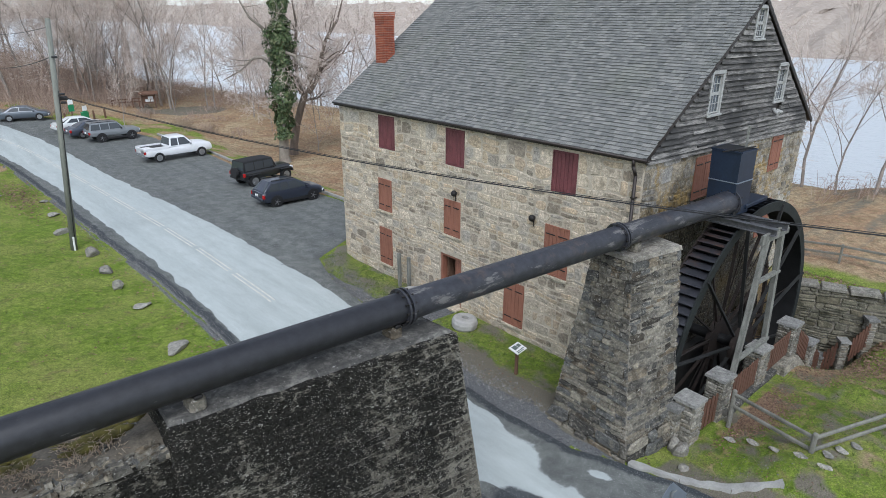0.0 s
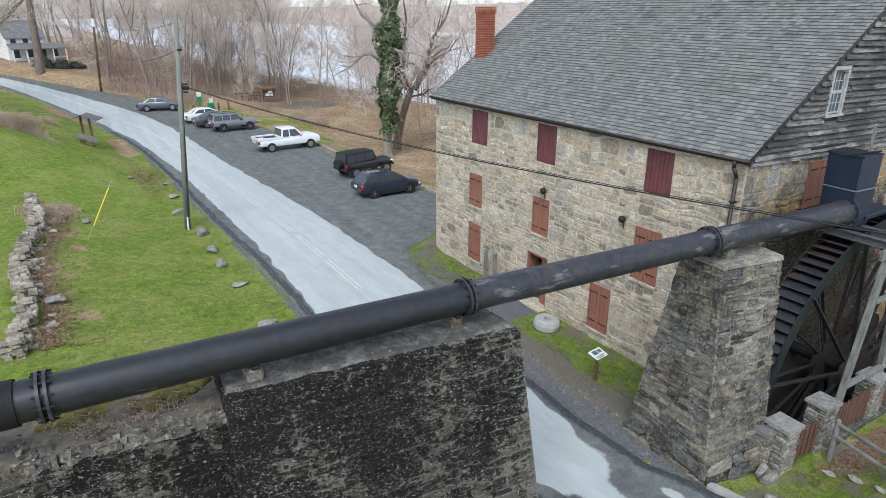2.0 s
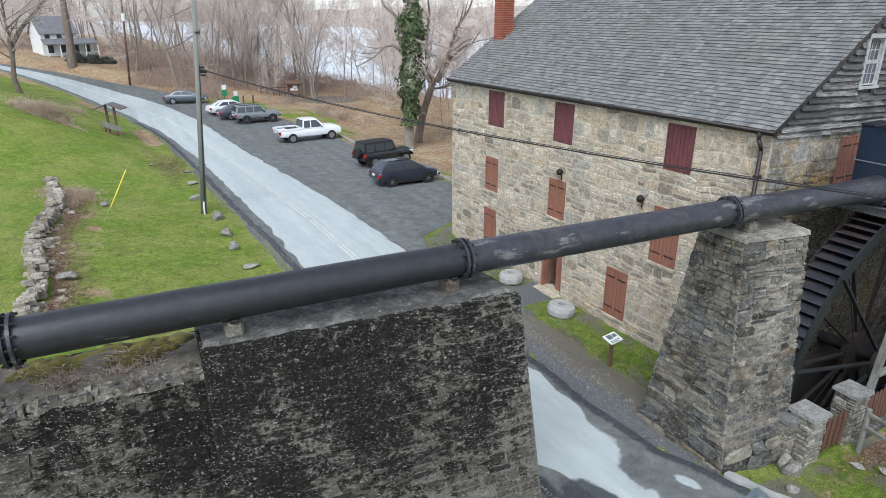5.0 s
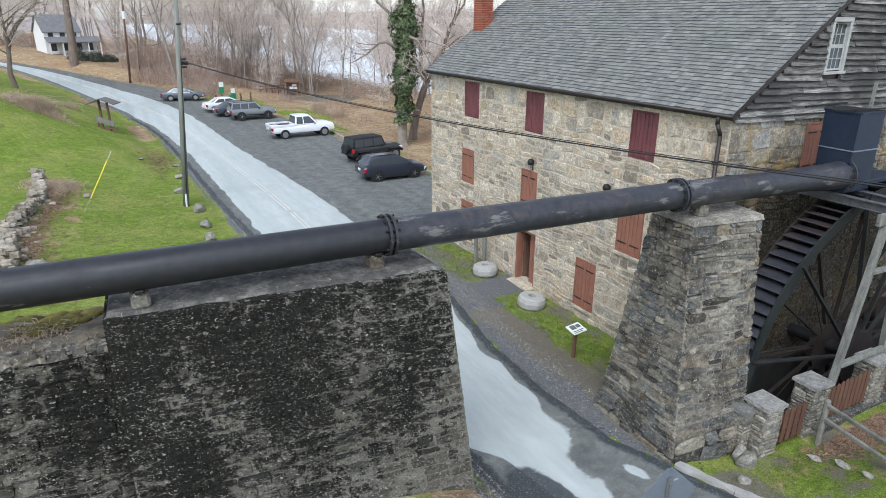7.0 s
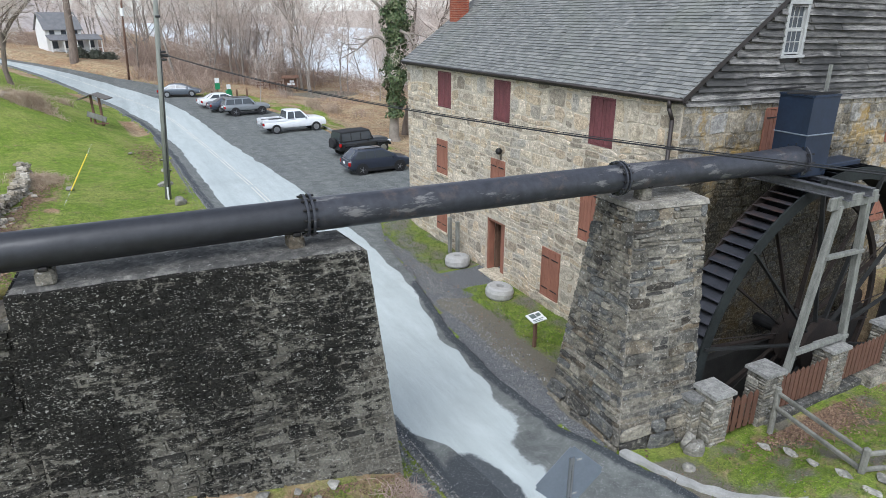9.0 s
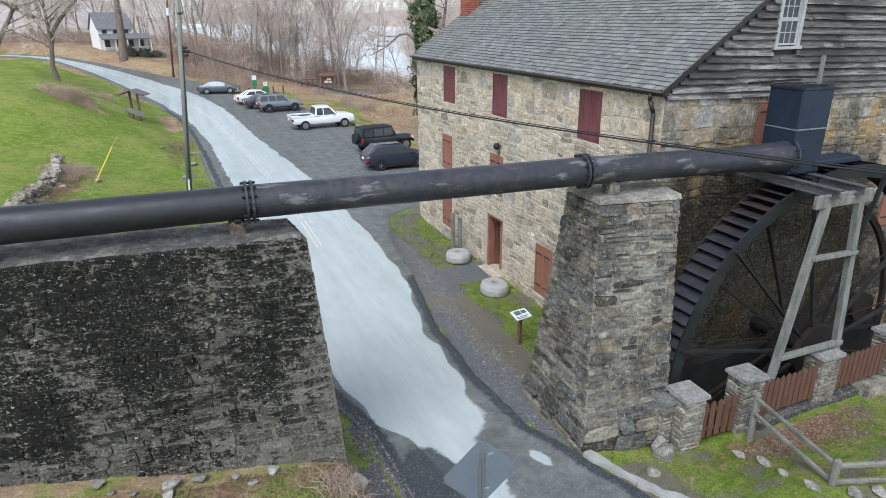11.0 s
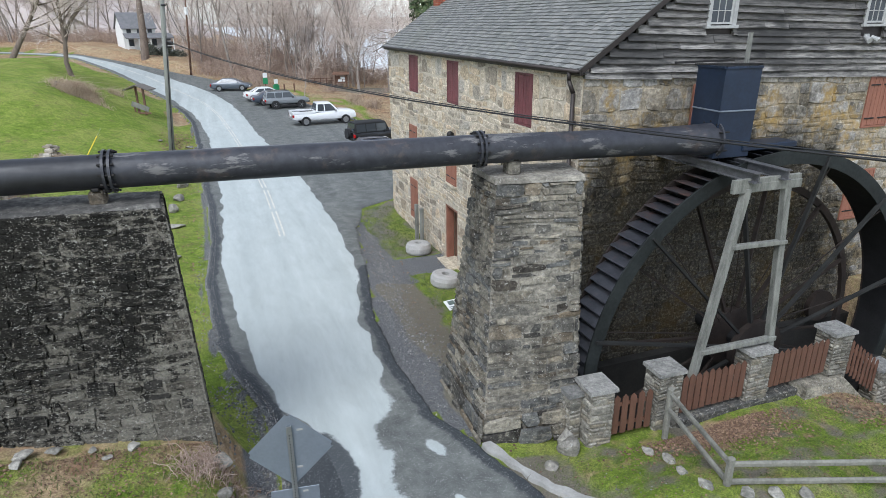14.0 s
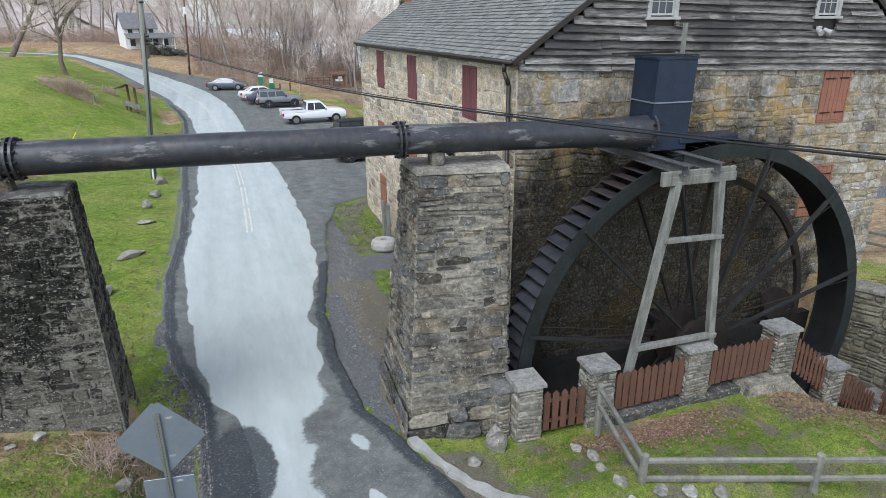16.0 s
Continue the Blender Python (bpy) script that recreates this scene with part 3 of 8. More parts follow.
def thing(name, label, category, group="", kind="", at=None):
    ob = new(name)
    if at is not None:
        ob.matrix_basis = at
    return tagged(ob, label, category, group, kind)


def add_box(bm, x0, x1, y0, y1, z0, z1, bevel=0.0, m=None):
    mat4 = Matrix.Translation(((x0 + x1) / 2, (y0 + y1) / 2, (z0 + z1) / 2)) @ Matrix.Diagonal((x1 - x0, y1 - y0, z1 - z0, 1))
    vs = bmesh.ops.create_cube(bm, size=1, matrix=(m @ mat4) if m else mat4)["verts"]
    if bevel:
        es = list({e for v in vs for e in v.link_edges})
        bmesh.ops.bevel(bm, geom=es, offset=bevel, segments=1, affect="EDGES")
    return bm


def box(x0, x1, y0, y1, z0, z1, bevel=0.0, m=None):
    return add_box(bmesh.new(), x0, x1, y0, y1, z0, z1, bevel, m)


def beam(bm, a, b, w, h, bevel=0.006, roll=0.0):
    """A squared timber or bar from a to b."""
    a, b = Vector(a), Vector(b)
    q = (b - a).to_track_quat("Z", "Y").to_matrix().to_4x4()
    m = Matrix.Translation((a + b) / 2) @ q @ Matrix.Rotation(roll, 4, "Z")
    l = (b - a).length / 2
    return add_box(bm, -w / 2, w / 2, -h / 2, h / 2, -l, l, bevel, m)


def rod(bm, a, b, r1, r2=None, n=10):
    a, b = Vector(a), Vector(b)
    q = (b - a).to_track_quat("Z", "Y").to_matrix().to_4x4()
    bmesh.ops.create_cone(bm, cap_ends=True, segments=n, radius1=r1, radius2=r1 if r2 is None else r2, depth=(b - a).length, matrix=Matrix.Translation((a + b) / 2) @ q)
    return bm


def tube_data(pts, radii, n, verts, faces):
    """Adds a tapered tube along pts to the lists."""
    pts = [Vector(p) for p in pts]
    base = len(verts)
    up = Vector((0.31, 0.17, 0.93))
    for i, p in enumerate(pts):
        d = (pts[min(i + 1, len(pts) - 1)] - pts[max(i - 1, 0)])
        d = d.normalized() if d.length > 1e-6 else Vector((0, 0, 1))
        s = d.cross(up)
        if s.length < 1e-3:
            s = d.cross(Vector((1, 0, 0)))
        s.normalize()
        t = d.cross(s)
        for k in range(n):
            a = 2 * math.pi * k / n
            verts.append(p + radii[i] * (math.cos(a) * s + math.sin(a) * t))
    for i in range(len(pts) - 1):
        for k in range(n):
            k2 = (k + 1) % n
            faces.append((base + i * n + k, base + i * n + k2, base + (i + 1) * n + k2, base + (i + 1) * n + k))


def smooth_step(x):
    x = min(1.0, max(0.0, x))
    return x * x * (3 - 2 * x)


def along(table, y):
    """Piecewise linear table of (y, value)."""
    if y <= table[0][0]:
        return table[0][1]
    for (a, va), (b, vb) in zip(table, table[1:]):
        if y <= b:
            return va + (vb - va) * (y - a) / (b - a)
    return table[-1][1]


# ---- plan of the ground ----
OUTER_LEFT = [(-40, -5.5), (-8, -7.9), (-2.8, -7.95), (0.3, -8.07), (2, -8.6), (4.2, -9.04), (8.8, -9.25), (14.7, -8.95), (19.6, -8.95), (25, -9.2), (34.6, -9.3), (50, -9.75), (55.4, -10.5), (63, -12.1), (68.4, -14.1), (75, -16.4), (80, -18.4), (84, -20.2), (90, -23.4), (94, -26), (98, -29), (103, -35), (111, -45), (139, -70)]
PALE_LEFT = [(-5.6, -6.45), (-4.2, -6.75), (-2.6, -7.05), (-0.7, -7.1), (0.26, -7.7), (2.2, -8.03), (5.5, -8.31), (10.9, -8.6), (15.2, -8.41), (22, -8.2), (29, -8.3), (41, -8.42), (50, -9.0), (55.4, -9.7), (63, -11.4), (68.4, -13.4), (75, -15.7), (80, -17.7), (84, -19.4), (90, -22.6), (94, -25.2), (98, -28.2), (103, -34), (111, -44), (139, -69)]
PALE_RIGHT = [(-5.6, -6.0), (-3.5, -5.95), (-2.0, -5.9), (-1.0, -5.6), (0.0, -5.1), (1.5, -4.85), (4.2, -4.8), (8.5, -3.86), (14, -3.5), (20.6, -3.5), (27, -3.6), (40.6, -4.5), (52, -4.9), (60, -5.7), (68, -7.4), (75, -9.8), (80, -12.0), (87.3, -16.6), (92, -20.3), (97, -25.3), (102, -31), (110, -41), (139, -66)]
DARK_RIGHT = [(-40, 2.0), (-12, -1.2), (-8, -2.2), (-4.8, -3.1), (-2.7, -3.7), (-1.1, -4.3), (1.2, -4.4), (4.15, -4.3), (10.3, -3.2), (14, -2.6), (16.8, -1.6), (18.2, 1.2), (20, 4.2), (24, 5.0), (30, 4.6), (37, 4.0), (45, 4.4), (54.7, 3.1), (59, 2.0), (65.4, -1.3), (71, -3.8), (78.6, -6.5), (84, -9.5), (86.5, -11.5), (90, -14.8), (92, -16.8), (95, -20.3), (98, -24.2), (104, -31.5), (112, -40), (139, -64)]
# rise of the road towards the bend
RISE = [(50, 0), (60, 0.45), (66, 0.8), (75, 1.35), (84, 1.9), (92, 2.4), (100, 2.8), (115, 3.2), (135, 3.4)]


def gz(x, y):
    """Height of the ground."""
    z = -0.15
    if y > 50:
        z += along(RISE, y) * (1 - smooth_step((x - 1) / 11))
        # bank on the outside of the bend
        z += 1.1 * smooth_step((x - along(DARK_RIGHT, y) - 0.5) / 4) * smooth_step((y - 83) / 6) * (1 - smooth_step((x + 9) / 5))
    # lawn climbing away from the bend
    if y > 34:
        z += 0.30 * smooth_step((y - 34) / 14) * max(0.0, min(10.0, min(-11.0, along(OUTER_LEFT, y) - 0.8) - x)) * (1 - smooth_step((y - 66) / 14))
    # the dip along the mill
    z -= 0.25 * smooth_step((x + 3.4) / 1.6) * smooth_step((17.5 - y) / 2) * smooth_step((y + 6) / 3) * smooth_step((22 - x) / 6)
    # lawn rising away from the road
    z += 0.12 * max(0.0, min(14.0, -11.0 - x)) * smooth_step((y - 0.5) / 4)
    # bank before the high wall
    if y < 0.4:
        z += (1.45 + 0.12 * max(0.0, min(20.0, -9.4 - x)) + 0.03 * max(0, -y - 4)) * smooth_step((-8.45 - x) / 0.8) * smooth_step((0.2 - y) / 1.2)
    # yard before the fence
    if y < -2.8 and x > -3.4:
        z += 0.7 * smooth_step((-3.4 - y) / 3.2) * smooth_step((x + 3.2) / 2.2) * smooth_step((5.0 - x) / 3.5)
        z -= 0.55 * smooth_step((x - 5.5) / 3.0) * smooth_step((y + 9) / 4)
        z -= 2.2 * smooth_step((x - 6.0) / 5.0) * smooth_step((y + 5.4) / 2.0)
    # pit of the water wheel
    if -0.95 < x < 10.6 and -2.8 < y < -0.1:
        z = -5.3
    # lawn behind the retaining wall
    if x > 10 and y < 4:
        z += (0.72 - z) * smooth_step((x - 10.75 + (y + 1.7) * 0.35) / 0.45) * smooth_step((4 - y) / 4) * smooth_step((y + 16) / 5)
    # slope to the river
    if x > 5.2:
        s = smooth_step((62 - y) / 12) * smooth_step((y - 14) / 8)
        z -= min(1.1, 0.24 * (x - 5.2)) * s
    if x > 18:
        z -= 4.5 * smooth_step((x - 33 + max(0, y - 30) * 0.12) / 8)
    return z


def rough_z(x, y):
    road = along(DARK_RIGHT, y) > x > along(OUTER_LEFT, y)
    if road:
        return gz(x, y)
    return gz(x, y) + 0.07 * noise.noise((x * 0.7, y * 0.7, 3.1)) + 0.03 * noise.noise((x * 2.3, y * 2.3, 7.7)) - 0.03


def cover(x, y):
    """Leaf litter, bare earth and gravel on the ground, the rest is grass."""
    leaf = dirt = gravel = 0.0
    n = noise.noise((x * 0.12, y * 0.12, 1.7))
    kerb = along(DARK_RIGHT, y)
    if x > kerb:
        if y > 17.5:
            strip = 2.4 + 2.6 * smooth_step((y - 46) / 8) * smooth_step((74 - y) / 6)
            leaf = smooth_step((x - kerb - strip - 2 * n) / 2.0) if y < 80 else 1.0
            leaf = max(leaf, 0.52 + 0.8 * noise.noise((x * 0.6, y * 0.45, 15)))
        elif y > -2.2:
            # the verge along the mill: gravel, worn earth, then grass at the foot of the wall
            wv = 0.5 * noise.noise((x * 0.8, y * 0.5, 9))
            gravel = smooth_step((-3.3 + wv - x) / 0.6) if y < 7 else smooth_step((-1.7 + wv - x) / 0.5)
            dirt = 0.85 * smooth_step((-1.9 + 1.2 * wv - x) / 0.7)
            if y > 9.8:
                dirt = max(dirt, 0.50 + 0.45 * noise.noise((x * 1.1, y * 0.9, 4)))
            else:
                dirt = max(dirt, 0.36 + 0.5 * noise.noise((x * 1.3, y * 1.1, 6)))
            if 8.0 < y < 9.8:
                gravel, dirt = 1.0, 0.0
        if x > 14:
            leaf = 1.0
    left = along(OUTER_LEFT, y)
    if x < left:
        gravel = max(gravel, 1.0 - smooth_step((left - x) / 0.35))
        if y > 42 and x > left - 9:
            leaf = max(leaf, 0.75 * smooth_step((n + 0.05) * 4) * smooth_step((x - left + 3) / 2))
        if y > 95:
            leaf = max(leaf, 0.6)
        if y < -1.0:
            leaf = max(leaf, 0.45 + 0.6 * noise.noise((x * 0.9, y * 0.9, 31)))
            leaf = max(leaf, 0.62 * smooth_step((y + 3.3 + 0.14 * (x + 9.4)) / 0.7) * (0.8 + 0.5 * noise.noise((x * 1.7, y * 1.7, 8))))
            gravel = max(gravel, smooth_step((x + 8.9) / 0.5))
        if 13 < y < 34 and -18.6 < x < -15.8:
            leaf = max(leaf, 0.36 + 0.6 * noise.noise((x * 1.4, y * 0.8, 77)))
    if y < -3.2 and -3.5 < x < 14:
        leaf = max(leaf, 0.62 * smooth_step((0.9 - math.hypot((x - 1.8) / 2.0, (y + 4.0) / 0.9)) / 0.5))
        dirt = max(dirt, 0.62 * smooth_step((-1.0 - x) / 1.6), 0.355 + 0.6 * noise.noise((x * 1.6, y * 1.6, 2)))
        leaf = max(leaf, 0.31 + 0.55 * noise.noise((x * 2.1, y * 2.3, 12)))
        leaf = max(leaf, smooth_step((x - 4.6) / 1.5) * smooth_step((y + 5.2) / 0.8))
    if 7.4 < x < 15 and -7 < y < 3:
        leaf, dirt = 0.75 + 0.3 * n - 0.75 * smooth_step((-4.7 - y) / 0.5) * smooth_step((10.9 - x) / 1), 0.0
        if x > 10.9 - (y + 1.7) * 0.35:
            leaf = 0.50 + 0.5 * n + 0.5 * smooth_step((x - 13.4) / 1.5)
    if x > 33:
        leaf = 1.0
    if y > 55:
        dirt = max(dirt, 0.9 * smooth_step((1.25 - math.hypot((x - 13.5) / 4.5, (y - 72) / 4.0)) / 0.5))
    if y > 70 and x > 2:
        dirt = max(dirt, smooth_step((1.6 - abs(x - 8 - 0.2 * (y - 70))) / 1.0) * 0.8)
    return leaf, dirt, gravel


def build_ground():
    xs = np.concatenate([[-1500, -900, -500, -300, -200, -140, -100, -80, -65, -52, -44, -38, -34, -30, -27], np.arange(-25, 16.01, 0.3), [17, 18.5, 20, 22, 24, 26, 28, 30, 32, 33.5, 35, 36.5, 38, 40, 43, 50, 70, 120, 400, 1500]])
    ys = np.concatenate([[-1500, -600, -300, -150, -80, -50, -35, -28, -22, -18], np.arange(-15, 46.01, 0.3), np.arange(47, 110, 1.0), [114, 120, 128, 140, 160, 190, 240, 320, 500, 900, 1800]])
    verts, cols = [], []
    for y in ys:
        for x in xs:
            verts.append((x, y, rough_z(x, y)))
            cols.append((*cover(x, y), 1.0))
    nx = len(xs)
    faces = [(j * nx + i, j * nx + i + 1, (j + 1) * nx + i + 1, (j + 1) * nx + i) for j in range(len(ys) - 1) for i in range(nx - 1)]
    ob = mesh_ob("ground", verts, faces, M["ground"], smooth=True)
    ca = ob.data.color_attributes.new("cover", "FLOAT_COLOR", "POINT")
    ca.data.foreach_set("color", np.array(cols, dtype=np.float32).ravel())
    return tagged(ob, "winter lawn with leaf litter, bare earth and gravel", "ground", kind="structure")


build_ground()


PATCHES = [(-4.55, -2.55, 0.34, 0.8, 20, 0.9), (-4.7, -4.4, 0.2, 0.6, 12, 0.9), (-7.45, -2.2, 0.5, 1.25, 10, -1.0)]


def build_road():
    """The road and the parking as one sheet, finer near the mill; a mask of what is left of the pale surface, damp and chippings."""
    ys = np.concatenate([np.arange(-40, -8, 2.0), np.arange(-8, 34, 0.2), np.arange(34, 138.1, 0.6)])
    n = 84
    verts, cols = [], []
    for y in ys:
        a, b = along(OUTER_LEFT, y) + 0.1 * noise.noise((y * 0.9, 2.2, 0)) + 0.06 * noise.noise((y * 4, 2.2, 3)), along(DARK_RIGHT, y) + 0.12 * noise.noise((y * 0.9, 2.2, 20)) + 0.06 * noise.noise((y * 4, 2.2, 23))
        pl, pr = along(PALE_LEFT, y), along(PALE_RIGHT, y)
        for i in range(n + 1):
            f = i / n
            # closer together over the old road than over the parking
            x = a + (b - a) * (f if b - a < 8 else 0.62 * f + 0.38 * f ** 3)
            wob = 0.16 * noise.noise((x * 0.6, y * 0.8, 4)) + 0.05 * noise.noise((x * 1.5, y * 1.9, 8))
            soft_ = 1 + 2.2 * smooth_step((1.5 - y) / 2.5)
            d = min(x - pl, (pr - x) / soft_) + wob
            if y < -5.0:
                d = min(d, y + 6.2)
            worn = 0.5 + d / 0.55
            for cx, cy, rx_, ry_, turn, gain in PATCHES:
                c_, s_ = math.cos(radians(turn)), math.sin(radians(turn))
                u, w = ((x - cx) * c_ + (y - cy) * s_) / rx_, (-(x - cx) * s_ + (y - cy) * c_) / ry_
                worn += gain * math.exp(-(u * u + w * w) ** 1.5)
                worn = min(1.0, max(0.0, worn)) if gain > 0 else min(1.0, worn)
            damp = 0.85 * smooth_step((0.9 - (x - a)) / 0.9) if y < 60 else 0.0
            damp = max(damp, 0.75 * smooth_step((0.8 - (b - x)) / 0.8) if y < 9 else 0.0)
            if y < 0:
                damp = max(damp, 1.0 * math.exp(-(((x + 7.15) / 0.75) ** 2 + ((y + 2.4) / 1.6) ** 2) ** 2))
            chips = 0.62 * smooth_step((0.35 - (x - a)) / 0.35)
            if y < 3:
                chips = max(chips, 0.5 * smooth_step((0.8 - (x - a)) / 0.8))
            verts.append((x, y, gz(x, y) + (0.06 if 0 < i < n else 0.01)))
            cols.append((min(1.0, max(0.0, worn)), damp, chips, 1.0))
    k = n + 1
    faces = [(j * k + i, j * k + i + 1, (j + 1) * k + i + 1, (j + 1) * k + i) for j in range(len(ys) - 1) for i in range(n)]
    ob = mesh_ob("road", verts, faces, M["road"], smooth=True)
    ca = ob.data.color_attributes.new("worn", "FLOAT_COLOR", "POINT")
    ca.data.foreach_set("color", np.array(cols, dtype=np.float32).ravel())
    return tagged(ob, "asphalt road with a pale worn surface and dark parking area", "road", kind="structure")


build_road()


# ---- rubble masonry ----
def rubble(place, width, height, rows, lengths, openings=(), gap=0.02, depth=0.05, rough=0.02, seed=0, arris=0.03, wave=0.10, split=0.5):
    """Stones of an irregular coursed face. place(u, v, d) gives the world point; returns lists of eight-cornered stones."""
    rng = random.Random(seed)
    out = []
    v = 0.0
    flat = place

    def place(u, v, d):
        """Courses waver a little along the wall, not at its edges."""
        k = min(1.0, v / 0.3, (height - v) / 0.3)
        for a, b, c, e in openings:
            du, dv = max(a - u, 0, u - b), max(c - v, 0, v - e)
            k = min(k, math.hypot(du, dv) / 0.3)
        return flat(u, v + max(0.0, k) * wave * noise.noise((u * 0.9, v * 1.3, seed * 1.7)), d)

    edges = sorted({e for o in openings for e in (o[2], o[3])})
    while v < height - 0.04:
        h = rng.uniform(*rows)
        for e in edges:
            if v < e < v + h * 1.45 and e - v > 0.07:
                h = e - v
                break
        h = min(h, height - v)
        if height - v - h < 0.07:
            h = height - v
        free = [(0.0, width)]
        for a, b, c, d in openings:
            if c < v + h - 0.02 and d > v + 0.02:
                free = [s for p, q in free for s in ((p, min(q, a)), (max(p, b), q)) if s[1] - s[0] > 0.05]
        for p, q in free:
            u = p
            while u < q - 0.01:
                w = rng.uniform(*lengths) * (0.7 + 0.5 * h / rows[1])
                if q - u - w < lengths[0] * 0.6:
                    w = q - u
                cells = [(v, v + h)]
                if h > rows[0] * 1.6 and rng.random() < split:
                    m = v + h * rng.uniform(0.35, 0.65)
                    cells = [(v, m), (m, v + h)]
                for c, d in cells:
                    g = gap * rng.uniform(0.5, 1.3) / 2
                    dd = depth * rng.uniform(0.45, 1.35)
                    j = lambda: rng.uniform(-rough, rough)
                    u0, u1, v0, v1 = u + g, u + w - g, c + g, d - g
                    ins = min(0.3 * (u1 - u0), 0.3 * (v1 - v0), arris)
                    cut = 0.30 * min(u1 - u0, v1 - v0)
                    c_ = lambda: rng.random() ** 2 * cut
                    um, un = rng.uniform(0.3, 0.7), rng.uniform(0.3, 0.7)
                    ring = [(u0 + c_(), v0 + c_() * 0.6), (u0 + (u1 - u0) * um, v0 + j()), (u1 - c_(), v0 + c_() * 0.6), (u1 + j(), v0 + (v1 - v0) * rng.uniform(0.35, 0.65)), (u1 - c_(), v1 - c_() * 0.6), (u0 + (u1 - u0) * un, v1 + j()), (u0 + c_(), v1 - c_() * 0.6), (u0 + j(), v0 + (v1 - v0) * rng.uniform(0.35, 0.65))]
                    ring = [(min(q, max(p, a)), max(0.0, min(height, b))) for a, b in ring]
                    uc, vc = (u0 + u1) / 2, (v0 + v1) / 2
                    fu, fv = 1 - 2 * ins / max(0.06, u1 - u0), 1 - 2 * ins / max(0.06, v1 - v0)
                    tu, tv = rng.uniform(-0.3, 0.3) * dd, rng.uniform(-0.3, 0.3) * dd
                    face = [(uc + (a - uc) * fu, vc + (b - vc) * fv, dd + (a - uc) / (u1 - u0) * tu + (b - vc) / (v1 - v0) * tv) for a, b in ring]
                    out.append([place(a, b, -0.01) for a, b in ring] + [place(a, b, e) for a, b, e in face])
                u += w
        v += h
    return out


EIGHT_FACES = [tuple(range(8, 16))] + [(i, (i + 1) % 8, 8 + (i + 1) % 8, 8 + i) for i in range(8)]
STONE_FACES = [(4, 5, 6, 7), (0, 1, 5, 4), (1, 2, 6, 5), (2, 3, 7, 6), (3, 0, 4, 7)]


def lay_stones(stones, owner, material, single, name="stone"):
    """The first pieces as objects of their own, the rest joined."""
    for s in stones[:single]:
        c = sum((Vector(p) for p in s), Vector()) / len(s)
        ob = mesh_ob(name, [Vector(p) - c for p in s], STONE_FACES if len(s) == 8 else EIGHT_FACES, material, owner)
        ob.location = c
    verts, faces = [], []
    for s in stones[single:]:
        k = len(verts)
        verts += s
        faces += [tuple(k + i for i in f) for f in (STONE_FACES if len(s) == 8 else EIGHT_FACES)]
    if verts:
        ob = mesh_ob("rubble", verts, faces, material, owner)
        tagged(ob, kind="stuff")


def nearest_first(stones, spot):
    return sorted(stones, key=lambda s: (Vector(s[0]) - Vector(spot)).length)


# ---- the mill ----
MX, MY, BASE, STONE_TOP, EAVE, RIDGE = 13.0, 16.7, -0.55, 7.40, 7.74, 12.30
# openings of the long face: y0, y1, z0, z1
LONG_OPEN = [(12.35, 13.52, 5.86, 7.36), (7.88, 8.97, 5.86, 7.36), (2.45, 3.50, 5.86, 7.32), (12.66, 13.62, 2.88, 4.42), (8.05, 9.02, 2.84, 4.39), (2.55, 3.62, 2.72, 4.62), (12.70, 13.64, 0.16, 2.0), (4.45, 5.46, 0.0, 1.84), (7.95, 9.28, -0.5, 1.9)]
# openings of the gable wall: x0, x1, z0, z1
GABLE_OPEN = [(3.28, 4.36, 5.62, 7.14), (9.68, 10.72, 5.62, 7.14), (9.60, 10.74, 2.76, 4.33)]


def wall_with_openings(name, u0, u1, z0, z1, openings, put, thickness, material, label):
    """A thick wall whose openings go through it: the solid cells of a grid set out by the openings' edges."""
    us = sorted({u0, u1, *(o[0] for o in openings), *(o[1] for o in openings)})
    zs = sorted({z0, z1, *(o[2] for o in openings), *(o[3] for o in openings)})
    us, zs = [u for u in us if u0 <= u <= u1], [z for z in zs if z0 <= z <= z1]
    solid = lambda i, k: 0 <= i < len(us) - 1 and 0 <= k < len(zs) - 1 and not any(a <= (us[i] + us[i + 1]) / 2 <= b and c <= (zs[k] + zs[k + 1]) / 2 <= d for a, b, c, d in openings)
    verts, faces = [], []

    def quad(*ps):
        k = len(verts)
        verts.extend(put(*p) for p in ps)
        faces.append((k, k + 1, k + 2, k + 3))

    for i in range(len(us) - 1):
        for k in range(len(zs) - 1):
            if not solid(i, k):
                continue
            a, b, c, d = us[i], us[i + 1], zs[k], zs[k + 1]
            t = thickness
            quad((a, c, 0), (b, c, 0), (b, d, 0), (a, d, 0))
            quad((a, c, t), (a, d, t), (b, d, t), (b, c, t))
            if not solid(i - 1, k):
                quad((a, c, 0), (a, d, 0), (a, d, t), (a, c, t))
            if not solid(i + 1, k):
                quad((b, c, 0), (b, c, t), (b, d, t), (b, d, 0))
            if not solid(i, k - 1):
                quad((a, c, 0), (a, c, t), (b, c, t), (b, c, 0))
            if not solid(i, k + 1):
                quad((a, d, 0), (b, d, 0), (b, d, t), (a, d, t))
    return mesh_ob(name, verts, faces, material, None, label)


